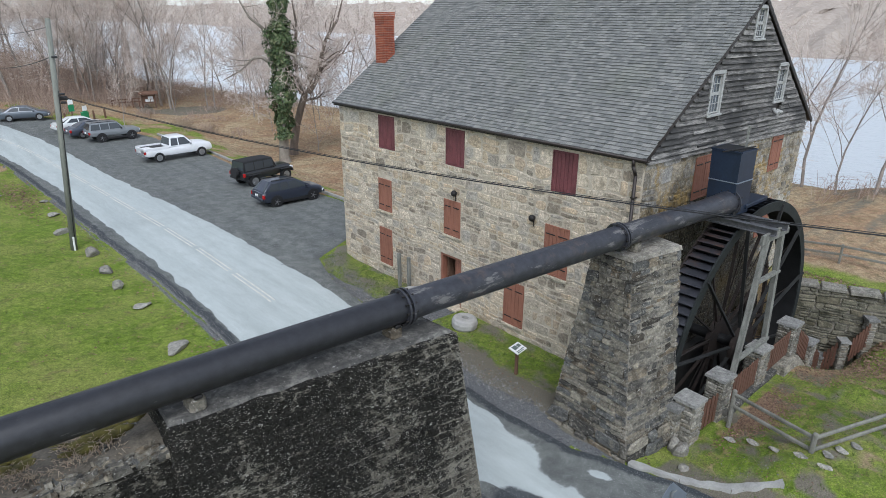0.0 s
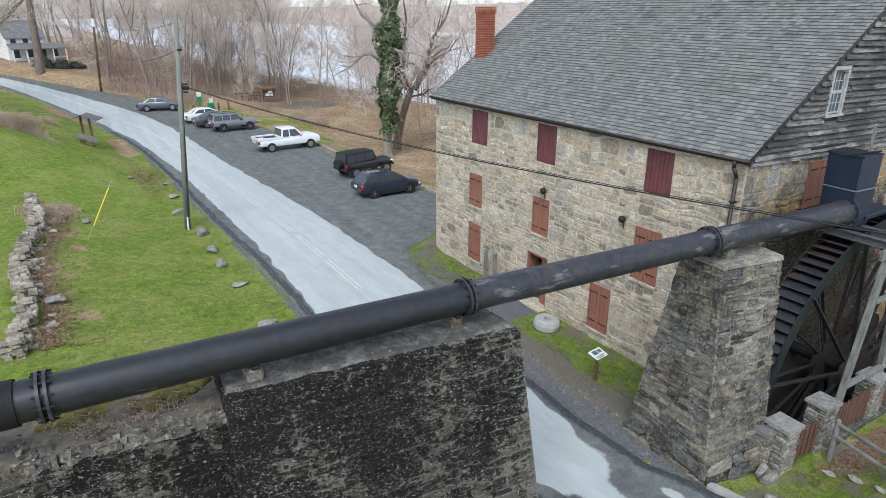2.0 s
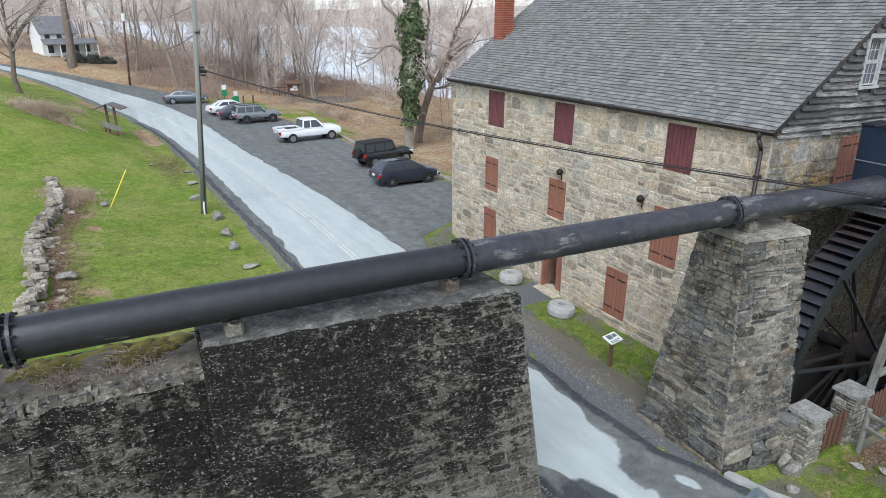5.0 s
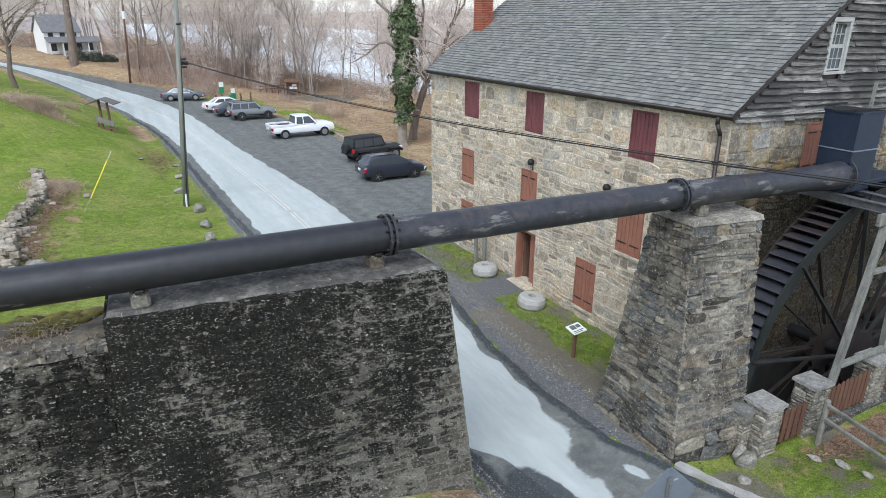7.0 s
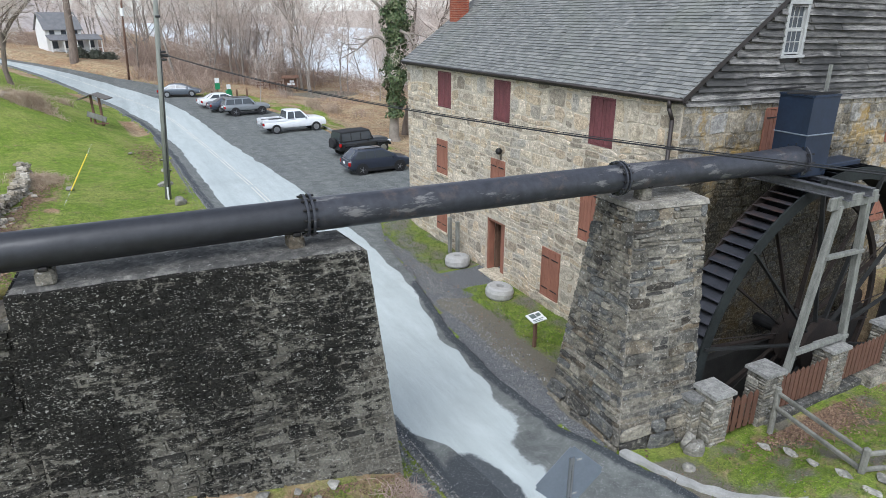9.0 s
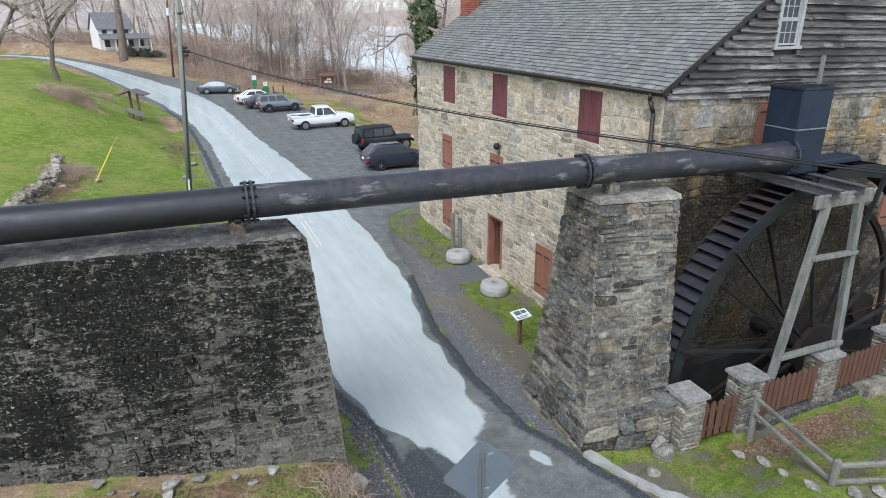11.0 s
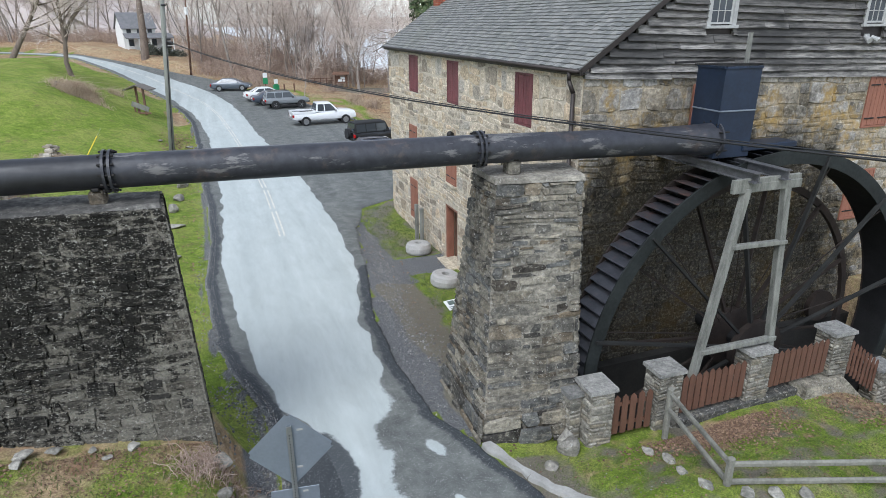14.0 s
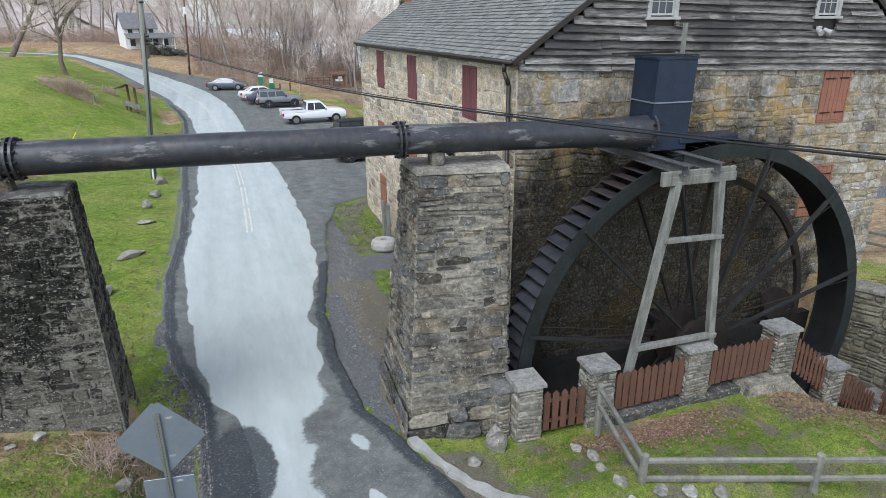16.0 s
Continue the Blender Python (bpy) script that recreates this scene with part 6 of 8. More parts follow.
# kerb timbers along the parking
for k, (x0, y0, x1, y1) in enumerate(((5.25, 22.0, 5.15, 30.0), (5.0, 30.4, 4.6, 38.0), (4.6, 38.4, 4.8, 46.0), (4.75, 46.4, 3.9, 56.0))):
    bm = bmesh.new()
    beam(bm, (x0, y0, gz(x0, y0) + 0.08), (x1, y1, gz(x1, y1) + 0.08), 0.16, 0.2, 0.02)
    ob = part("parking_kerb", bm, M["concrete"])
    tagged(ob, "low grey kerb along the parking area", "kerb", "parking kerbs", "structure")

# double centre line, worn
for dx in (-0.10, 0.10):
    vs, fs = [], []
    ys = np.arange(13.0, 118, 0.5)
    for y in ys:
        c = (along(PALE_LEFT, y) + along(PALE_RIGHT, y)) / 2 + dx - 0.1 * min(1, max(0, (y - 60) / 30))
        z = gz(c, y) + 0.066
        vs += [(c - 0.04, y, z), (c + 0.04, y, z)]
    fs = [(2 * i, 2 * i + 1, 2 * i + 3, 2 * i + 2) for i in range(len(ys) - 1) if (i % 9) or y < 20]
    tagged(mesh_ob("centre_line", vs, fs, M["line_paint"]), "faded centre line painted on the road", "road marking", "centre lines", "structure")

# millstones by the door, with two posts
for x, y, tx in ((-1.02, 6.68, 4), (-0.85, 10.2, -3)):
    ms = thing("millstone", "round grey millstone with a square eye lying by the wall", "millstone", "millstones", at=pose(x, y, gz(x, y) - 0.02, tx, 3, 20))
    vs, fs = [], []
    n = 36
    prof = [(0.15, 0.02), (0.15, 0.44), (0.40, 0.46), (0.49, 0.40), (0.54, 0.26), (0.53, 0.08), (0.48, 0.0)]
    for k in range(n):
        a = 2 * math.pi * k / n
        for r, z in prof:
            vs.append((r * math.cos(a), r * math.sin(a), z))
    m_ = len(prof)
    for k in range(n):
        j = (k + 1) % n
        for e in range(m_ - 1):
            fs.append((k * m_ + e, j * m_ + e, j * m_ + e + 1, k * m_ + e + 1))
    mesh_ob("stone_ring", vs, fs, M["pale_stone"], ms, smooth=False)
    part("eye_shadow", box(-0.15, 0.15, -0.15, 0.15, 0.0, 0.06), M["ground"], ms)
for y in (10.95, 11.65):
    p = thing("timber_post", "weathered grey timber post standing before the wall", "post", "posts by the wall")
    part("post", beam(bmesh.new(), (-0.42, y, gz(-0.4, y) - 0.2), (-0.42, y + 0.03, 1.25), 0.15, 0.15, 0.02), M["grey_wood"], p)

# information panel
ip = thing("information_panel", "small slanted information panel on a wooden post", "sign", at=pose(-2.15, 2.85, gz(-2.15, 2.85) - 0.1, 0, 0, 8))
part("post", box(-0.05, 0.05, -0.05, 0.05, 0, 1.05, 0.008), M["brown_wood"], ip)
pl = part("panel", box(-0.29, 0.29, -0.21, 0.21, -0.02, 0.02, 0.006, Matrix.Translation((0, -0.02, 1.12)) @ Matrix.Rotation(radians(16), 4, "X")), M["paper"], ip, "white printed panel")
for k, (a, b, c, d) in enumerate(((-0.2, 0.02, -0.02, 0.16), (0.05, 0.22, 0.0, 0.14), (-0.24, 0.2, -0.12, -0.09), (-0.24, 0.12, -0.18, -0.15))):
    part("print_bar", box(a, b, c, d, 0.021, 0.024, 0, Matrix.Translation((0, -0.02, 1.12)) @ Matrix.Rotation(radians(16), 4, "X")), M["print"], pl)

# road sign seen from behind
rs = thing("road_sign", "diamond road sign seen from its bare grey back", "road sign", at=pose(-7.98, -5.80, 0, 0, 0, -8))
S2 = 0.42
bm = bmesh.new()
add_box(bm, -S2, S2, -0.003, 0.003, -S2, S2, 0, Matrix.Translation((0, 0.03, 3.23)) @ Matrix.Rotation(radians(45), 4, "Y"))
bmesh.ops.bevel(bm, geom=[e for e in bm.edges if abs((e.verts[0].co - e.verts[1].co).y) > 0.004], offset=0.05, segments=3, affect="EDGES")
part("plate", bm, M["sign_back"], rs)
part("lower_plate", box(-0.33, 0.33, 0.026, 0.034, 2.02, 2.58, 0.004), M["sign_back"], rs)
bm = bmesh.new()
add_box(bm, -0.035, 0.035, -0.012, 0.0, gz(-8, -5.8) - 0.3, 3.62)
add_box(bm, -0.035, -0.028, 0.0, 0.03, gz(-8, -5.8) - 0.3, 3.62)
add_box(bm, 0.028, 0.035, 0.0, 0.03, gz(-8, -5.8) - 0.3, 3.62)
post = part("post", bm, M["steel"], rs, "perforated steel post")
for k in range(60):
    part("hole", box(-0.007, 0.007, -0.0135, -0.012, 0.7 + 0.047 * k, 0.715 + 0.047 * k), M["trim_black"], post)
for x, z in ((0.1, 3.52), (0.1, 2.5), (0.06, 2.92), (0.1, 2.1)):
    part("sticker", box(x, x + 0.08, 0.022, 0.0255, z, z + 0.03), M["old_white"], rs)


# ---- poles and wires ----
def wire(a, b, sag, r, name, label, n=40):
    a, b = Vector(a), Vector(b)
    vs, fs = [], []
    pts = []
    for k in range(n + 1):
        s = k / n
        p = a.lerp(b, s)
        p.z -= 4 * sag * s * (1 - s)
        pts.append(p)
    tube_data(pts, [r] * (n + 1), 6, vs, fs)
    return tagged(mesh_ob(name, vs, fs, M["cable"], smooth=True), label, "cable")


up = thing("utility_pole", "grey-green weathered leaning utility pole on the lawn", "utility pole")
bm = bmesh.new()
rod(bm, (-10.74, 26.45, -0.5), (-9.76, 26.40, 11.35), 0.17, 0.115, 14)
part("pole", bm, M["pole"], up, smooth=True)
part("insulator_bracket", box(-10.0, -9.62, 26.2, 26.5, 7.55, 7.72, 0.02), M["iron"], up)
for z in (7.45, 7.85, 9.6):
    part("insulator", rod(bmesh.new(), (-9.95, 26.22, z), (-9.75, 26.1, z), 0.06), M["trim_black"], up)
part("conduit", rod(bmesh.new(), (-10.72, 26.24, -0.3), (-10.68, 26.24, 0.55), 0.05), M["white_paint"], up)
part("conduit", rod(bmesh.new(), (-10.62, 26.26, 0.55), (-9.95, 26.24, 8.0), 0.022), M["trim_black"], up)
E1 = Vector((1.63, -11.74, 7.19))
P1 = Vector((-10.0, 26.3, 7.76))
wire(P1, E1 + (E1 - P1) * 0.25 + Vector((0, 0, 0.75)), 1.15, 0.022, "overhead_cable", "black twisted overhead cable between poles")
wire(P1 + Vector((0.02, 0, 0.03)), E1 + (E1 - P1) * 0.25 + Vector((0, 0, 0.79)), 1.14, 0.012, "overhead_cable", "black twisted overhead cable between poles")
wire((-9.7, 26.4, 9.7), (-9.1, 84.0, 9.0), 1.8, 0.018, "overhead_cable", "thin overhead cable along the road")
wire((-9.7, 26.4, 11.0), (-9.0, 84.0, 11.6), 1.2, 0.012, "overhead_cable", "thin overhead cable along the road")
up2 = thing("utility_pole", "dark brown utility pole beyond the parking area", "utility pole")
bm = bmesh.new()
rod(bm, (-9.6, 84.3, gz(-9.6, 84.3) - 0.3), (-8.85, 84.0, 14.2), 0.15, 0.10, 12)
part("pole", bm, M["brown_wood"], up2, smooth=True)
part("transformer", rod(bmesh.new(), (-9.1, 83.75, 9.75), (-9.1, 83.75, 10.7), 0.22, n=14), M["white_paint"], up2)
guy = thing("guy_wire", "guy wire with a yellow plastic guard", "guy wire")
part("strand", rod(bmesh.new(), (-15.8, 25.4, 0.35), (-14.0, 26.63, 3.25), 0.004, n=6), M["steel"], guy)
part("guard", rod(bmesh.new(), (-15.35, 25.71, 1.05), (-14.30, 26.42, 2.77), 0.026, n=8), M["yellow"], guy)

# ---- shelters and boards ----
kz = gz(-13.7, 49.9)
ki = thing("notice_shelter", "small roofed wooden notice shelter on the lawn", "notice shelter", at=pose(-13.7, 49.9, kz, 0, 0, -24))
for x in (-0.32, 0.32):
    part("post", box(x - 0.08, x + 0.08, -0.08, 0.08, -0.1, 2.42, 0.01), M["brown_wood"], ki)
for sg in (-1, 1):
    vs = [(sg * 0.0, -0.75, 2.62), (sg * 1.15, -0.75, 2.18), (sg * 1.15, 0.75, 2.18), (sg * 0.0, 0.75, 2.62)]
    vs += [(x, y, z - 0.07) for x, y, z in vs]
    mesh_ob("roof_slope", vs, [(0, 1, 2, 3), (7, 6, 5, 4), (0, 4, 5, 1), (1, 5, 6, 2), (2, 6, 7, 3), (3, 7, 4, 0)], M["roof_metal"], ki)
part("sloping_board", beam(bmesh.new(), (-0.75, -0.25, 0.95), (0.75, -0.25, 0.42), 0.1, 0.45, 0.01), M["grey_wood"], ki)
part("leg", box(-0.62, -0.52, -0.2, -0.1, 0, 0.85), M["brown_wood"], ki)
part("leg", box(0.42, 0.52, -0.2, -0.1, 0, 0.55), M["brown_wood"], ki)
part("foot_rail", box(-0.7, 0.9, -0.3, -0.2, 0.05, 0.17), M["brown_wood"], ki)

bz = gz(10, 76.5)
bd = thing("trail_board", "dark brown roofed trail notice board with white posters", "notice board", at=pose(10.0, 76.4, bz, 0, 0, -12))
for x in (-0.9, 0.9):
    part("post", box(x - 0.08, x + 0.08, -0.08, 0.08, 0, 2.1, 0.01), M["brown_wood"], bd)
part("panel", box(-0.82, 0.82, -0.05, 0.05, 0.75, 1.85), M["brown_wood"], bd)
for a, b, c, d in ((-0.5, 0.15, 0.95, 1.3), (-0.1, 0.6, 1.35, 1.7), (0.25, 0.65, 0.95, 1.25)):
    part("poster", box(a, b, -0.06, -0.052, c, d), M["paper"], bd)
for sg in (-1, 1):
    vs = [(-1.35, 0, 2.45), (1.35, 0, 2.45), (1.35, sg * 0.6, 2.08), (-1.35, sg * 0.6, 2.08)]
    vs += [(x, y, z - 0.08) for x, y, z in vs]
    mesh_ob("roof_slope", vs, [(0, 1, 2, 3), (7, 6, 5, 4), (0, 4, 5, 1), (1, 5, 6, 2), (2, 6, 7, 3), (3, 7, 4, 0)], M["brown_wood"], bd)
bd.scale = (0.85, 0.85, 0.88)
rl = thing("ramp_rail", "brown wooden ramp railing beside the notice board", "railing")
for k in range(5):
    x = 5.4 + 0.8 * k
    part("post", box(x - 0.05, x + 0.05, 75.7, 75.8, gz(x, 75.7) - 0.1, gz(x, 75.7) + 0.75 + 0.14 * k), M["brown_wood"], rl)
for f in (0.3, 0.66):
    bm = bmesh.new()
    beam(bm, (5.3, 75.75, gz(5.4, 75.7) + f), (8.8, 75.75, gz(8.6, 75.7) + f + 0.56), 0.05, 0.1)
    part("rail", bm, M["brown_wood"], rl)
gs = thing("park_sign", "green and white park signs on posts", "sign", "park signs")
part("post", box(-0.05, 0.05, -0.05, 0.05, -0.1, 2.5), M["brown_wood"], gs)
part("plate", box(-0.28, 0.28, -0.09, -0.05, 1.2, 1.9), M["green_sign"], gs)
part("white_plate", box(-0.25, 0.25, -0.09, -0.05, 1.93, 2.45), M["paper"], gs)
gs.matrix_basis = pose(-1.3, 65.6, gz(-1.3, 65.6), 0, 0, 10)
gs2 = copy_thing(gs, pose(-0.15, 65.3, gz(-0.15, 65.3) - 0.7, 0, 0, 20))
bin_ = thing("green_box", "green painted roadside box by the signs", "box", at=pose(-0.1, 65.6, gz(-0.1, 65.6), 0, 0, 20))
part("body", box(-0.3, 0.3, -0.25, 0.25, 0, 0.95, 0.03), M["green_sign"], bin_)
part("lid", box(-0.33, 0.33, -0.28, 0.28, 0.95, 1.02, 0.02), M["green_sign"], bin_)
bo = thing("bollard", "brown wooden bollard at the trail entrance", "bollard", "bollards", at=pose(-1.9, 66.2, gz(-1.9, 66.2)))
part("post", box(-0.09, 0.09, -0.09, 0.09, -0.1, 0.95, 0.015), M["brown_wood"], bo)
copy_thing(bo, pose(0.95, 66.5, gz(0.95, 66.5)))
copy_thing(bo, pose(2.2, 67.0, gz(2.2, 67)))

# ---- ruined dry-stone wall on the lawn ----
ruin = thing("ruined_wall", "low ruined dry-stone wall with dead leaves", "stone wall")
rng = random.Random(61)
stones = []
for course in range(6):
    for row in (0, 1):
        y = 12.6
        while y < 33.5:
            l = rng.uniform(0.10, 0.42)
            if rng.random() < 1.02 - 0.17 * course + 0.30 * noise.noise((y * 0.4, 3, 3)):
                x = -18.62 + 0.045 * (y - 20) + 0.25 * math.sin(y * 0.5) + 0.30 * row + rng.gauss(0, 0.07) + (rng.uniform(0.3, 0.9) if course == 0 and rng.random() < 0.25 else 0)
                h = rng.uniform(0.07, 0.18)
                z = gz(x, y) - 0.08 + course * 0.115 + rng.uniform(-0.03, 0.03)
                w = rng.uniform(0.10, 0.22)
                j = lambda: rng.uniform(-0.06, 0.06)
                b = [(x - w + j(), y + j(), z), (x + w + j(), y + j(), z), (x + w + j(), y + l + j(), z), (x - w + j(), y + l + j(), z)]
                stones.append(b + [(p + (x - p) * rng.uniform(0.1, 0.3), q + (y + l / 2 - q) * rng.uniform(0.05, 0.25), z + h + j() * 0.6) for p, q, _ in b])
            y += l
stones = nearest_first(stones, (-17, 18, 0))
for s in stones[:290]:
    c = sum((Vector(p) for p in s), Vector()) / 8
    ob = mesh_ob("stone", [Vector(p) - c for p in s], STONE_FACES, M["ruin_stone"], ruin)
    ob.location = c
vs, fs = [], []
for s in stones[290:]:
    k = len(vs)
    vs += s
    fs += [tuple(k + i for i in f) for f in STONE_FACES]
if vs:
    tagged(mesh_ob("rubble_stones", vs, fs, M["ruin_stone"], ruin), kind="stuff")

# retaining wall beyond the wheel
rw = masonry("retaining_wall", "grey dry-stone retaining wall with slab coping beyond the wheel", [(10.2, -1.75), (12.6, -8.5), (13.2, -8.3), (10.9, -1.45)], [(10.35, -1.7), (12.75, -8.4), (13.2, -8.3), (10.9, -1.45)], -3.4, 0.95, (0, 3), M["tail_stone"], M["pier_mortar"], (0.12, 0.34), (0.25, 0.85), 200, (10, -2, 0), 91)
rng = random.Random(8)
y = -1.7
while y > -8.3:
    l = rng.uniform(0.8, 1.5)
    f = (-1.7 - y) / 6.6
    x = 10.45 + 2.35 * f
    part("coping_slab", box(-0.24 + rng.uniform(-0.08, 0.06), 0.5, -l + 0.05, 0, -0.03, rng.uniform(0.12, 0.2), 0.03, Matrix.Translation((x, y, 0.95)) @ Matrix.Rotation(radians(19 + rng.uniform(-5, 5)), 4, "Z") @ Matrix.Rotation(radians(rng.uniform(-3, 3)), 4, "X")), M["cap_stone"], rw)
    y -= l
ff = thing("rail_fence", "weathered rail fence beyond the retaining wall", "fence")
FP = [(15.0, 1.6), (15.1, -2.05), (15.6, -5.3), (16.2, -8.3), (17, -11)]
for x, y in FP:
    part("post", beam(bmesh.new(), (x, y, gz(x, y) - 0.2), (x, y, gz(x, y) + 0.95), 0.10, 0.10, 0.015), M["rail_wood"], ff)
for (x0, y0), (x1, y1) in zip(FP, FP[1:]):
    for dz in (0.45, 0.85):
        part("rail", beam(bmesh.new(), (x0, y0, gz(x0, y0) + dz), (x1, y1, gz(x1, y1) + dz), 0.06, 0.11, 0.015), M["rail_wood"], ff)


# ---- vehicles ----
def loft(stations):
    """Closed skin through rings of (x, [(y, z), ...])."""
    vs, fs = [], []
    n = len(stations[0][1])
    for x, ring_ in stations:
        vs += [(x, y, z) for y, z in ring_]
    for i in range(len(stations) - 1):
        for k in range(n):
            j = (k + 1) % n
            fs.append((i * n + k, i * n + j, (i + 1) * n + j, (i + 1) * n + k))
    fs.append(tuple(range(n))[::-1])
    fs.append(tuple((len(stations) - 1) * n + k for k in range(n)))
    return vs, fs


def section(w, z0, z1, tuck=0.06, crown=0.03):
    h = z1 - z0
    half = [(w * 0.72, z0), (w - 0.06, z0 + 0.04), (w - 0.012, z0 + 0.2 * h), (w, z0 + 0.45 * h), (w - 0.004, z0 + 0.66 * h), (w - tuck * 0.45, z0 + 0.86 * h), (w - tuck * 1.2, z1 - 0.012), (w * 0.82, z1 + crown * 0.5), (w * 0.45, z1 + crown)]
    return half + [(-y, z) for y, z in half[::-1]]


def wheel_parts(car, x, y, r, w, rim_m):
    s = 1 if y > 0 else -1
    wh = new("wheel")
    wh.parent = car
    wh.location = (x, y, r)
    bm = bmesh.new()
    rod(bm, (0, -w / 2, 0), (0, w / 2, 0), r, n=24)
    bmesh.ops.bevel(bm, geom=[e for e in bm.edges if abs(e.verts[0].co.y - e.verts[1].co.y) < 1e-4], offset=0.03, segments=2, affect="EDGES")
    part("tyre", bm, M["tyre"], wh)
    bm = bmesh.new()
    yo = s * (w / 2 + 0.004)
    for k in range(5):
        a = 2 * math.pi * k / 5
        beam(bm, (0.04 * math.cos(a), yo, 0.04 * math.sin(a)), (r * 0.62 * math.cos(a), yo, r * 0.62 * math.sin(a)), 0.085, 0.02, 0)
    rod(bm, (0, yo - 0.012, 0), (0, yo + 0.014, 0), 0.07, n=12)
    rod(bm, (0, yo - s * 0.030, 0), (0, yo - s * 0.001, 0), r * 0.60, n=20)
    n = 24
    vs = []
    for k in range(n):
        a, b = 2 * math.pi * k / n, 2 * math.pi * (k + 1) / n
        q = [bm.verts.new((rr * math.cos(t), yo, rr * math.sin(t))) for rr, t in ((r * 0.58, a), (r * 0.68, a), (r * 0.68, b), (r * 0.58, b))]
        bm.faces.new(q)
    part("rim", bm, rim_m, wh)


def quad_pane(car, name, p, material, out=0.006):
    """A pane through four points, a little proud along its normal."""
    v = [Vector(q) for q in p]
    nrm = (v[1] - v[0]).cross(v[3] - v[0]).normalized()
    c = sum(v, Vector()) / 4
    if nrm.dot(c - Vector((c.x * 0.9, 0, 0.6))) < 0:
        nrm = -nrm
    o = [q + nrm * out for q in v] + [q - nrm * 0.01 for q in v]
    mesh_ob(name, o, [(0, 1, 2, 3), (7, 6, 5, 4), (0, 4, 5, 1), (1, 5, 6, 2), (2, 6, 7, 3), (3, 7, 4, 0)], material, car)


def vehicle(label, category, L, W, r, wb, front_over, profile, cabin, paint_m, at, doors=4, bed=None, trim=None, rim_m=None, cladding=False, name="car", roof_m=None, spare=False, rack=False):
    """profile: (x, bottom, top, half width) from tail to nose; cabin: x of rear base, rear roof, front roof, front base; belt and roof heights; half widths."""
    car = thing(name, label, category, "parked vehicles", at=at)
    rim_m = rim_m or M["rim"]
    fine = []
    for i in range(len(profile) - 1):
        p0, p1, p2, p3 = profile[max(0, i - 1)], profile[i], profile[i + 1], profile[min(len(profile) - 1, i + 2)]
        for k in range(4):
            t = k / 4
            q = []
            for a, b, c, d in zip(p0, p1, p2, p3):
                m1, m2 = 0.3 * (c - a), 0.3 * (d - b)
                q.append((2 * t ** 3 - 3 * t * t + 1) * b + (t ** 3 - 2 * t * t + t) * m1 + (3 * t * t - 2 * t ** 3) * c + (t ** 3 - t * t) * m2)
            q[0] = p1[0] + (p2[0] - p1[0]) * t
            fine.append(q)
    fine.append(profile[-1])
    body = mesh_ob("body", *loft([(x, section(w, z0, z1)) for x, z0, z1, w in fine]), paint_m, car, smooth=True)
    body.data.set_sharp_from_angle(angle=radians(38))
    xr0, xr1, xf1, xf0, zb, zr, wb_, wr_ = cabin
    half_at = lambda z0, z1, w0, w1: [(w0, z0), (w1, z1 - 0.05), (w1 - 0.035, z1 - 0.015), (w1 - 0.12, z1 + 0.008), (w1 * 0.4, z1 + 0.02)]
    ring_at = lambda x, z0, z1, w0, w1: (x, half_at(z0, z1, w0, w1) + [(-y, z) for y, z in half_at(z0, z1, w0, w1)[::-1]])
    vs = []
    st = [ring_at(xr0, zb, zb + 0.06, wb_ * 0.98, wb_ * 0.97), ring_at(xr1, zb, zr, wb_, wr_), ring_at((xr1 + xf1) / 2, zb, zr + 0.03, wb_, wr_), ring_at(xf1, zb, zr, wb_, wr_), ring_at(xf0, zb, zb + 0.06, wb_ * 0.98, wb_ * 0.97)]
    cabin_ = mesh_ob("cabin", *loft(st), roof_m or paint_m, car, smooth=True)
    cabin_.data.set_sharp_from_angle(angle=radians(32))
    zt = zr - 0.10
    f = lambda z: wb_ + (wr_ - wb_) * (z - zb) / (zr - zb)
    za = zb + 0.06
    # windscreen and rear window
    for x0, x1, nm in ((xf0, xf1, "windscreen"), (xr0, xr1, "rear_window")):
        e = lambda k: (x0 + (x1 - x0) * k, zb + 0.06 + (zr - zb - 0.06) * k)
        (xa, z_a), (xb, z_b) = e(0.08), e(0.9)
        quad_pane(car, nm, [(xa, -(wb_ - 0.09), z_a), (xa, wb_ - 0.09, z_a), (xb, wr_ - 0.1, z_b), (xb, -(wr_ - 0.1), z_b)], M["car_glass"], 0.012)
    xs = [xr0 + 0.30 * (1 if xr1 - xr0 > 0.3 else 0.4), *[xr1 + (xf1 - xr1) * k / doors for k in range(1, doors)], xf0 - 0.22]
    n = len(xs) - 1
    for i in range(n):
        a, b = xs[i] + 0.04, xs[i + 1] - 0.04
        at_, bt_ = a, b
        if i == 0:
            at_ = max(a, xr1 + 0.06)
        if i == n - 1:
            bt_ = min(b, xf1 - 0.03)
        for sg in (-1, 1):
            quad_pane(car, "side_window", [(a, sg * (f(za) + 0.0), za), (b, sg * f(za), za), (bt_, sg * f(zt), zt), (at_, sg * f(zt), zt)], M["car_glass"], 0.01)
    xfw = L / 2 - front_over
    for x in (xfw, xfw - wb):
        for sg in (-1, 1):
            part("wheel_arch", rod(bmesh.new(), (x, sg * (W / 2 - 0.22), r + 0.02), (x, sg * (W / 2 + (0.02 if cladding else 0.004)), r + 0.02), r + (0.075 if cladding else 0.045), n=24), M["trim_black"], car)
            wheel_parts(car, x, sg * (W / 2 - 0.10), r, 0.22, rim_m)
    nose, tail = profile[-1], profile[0]
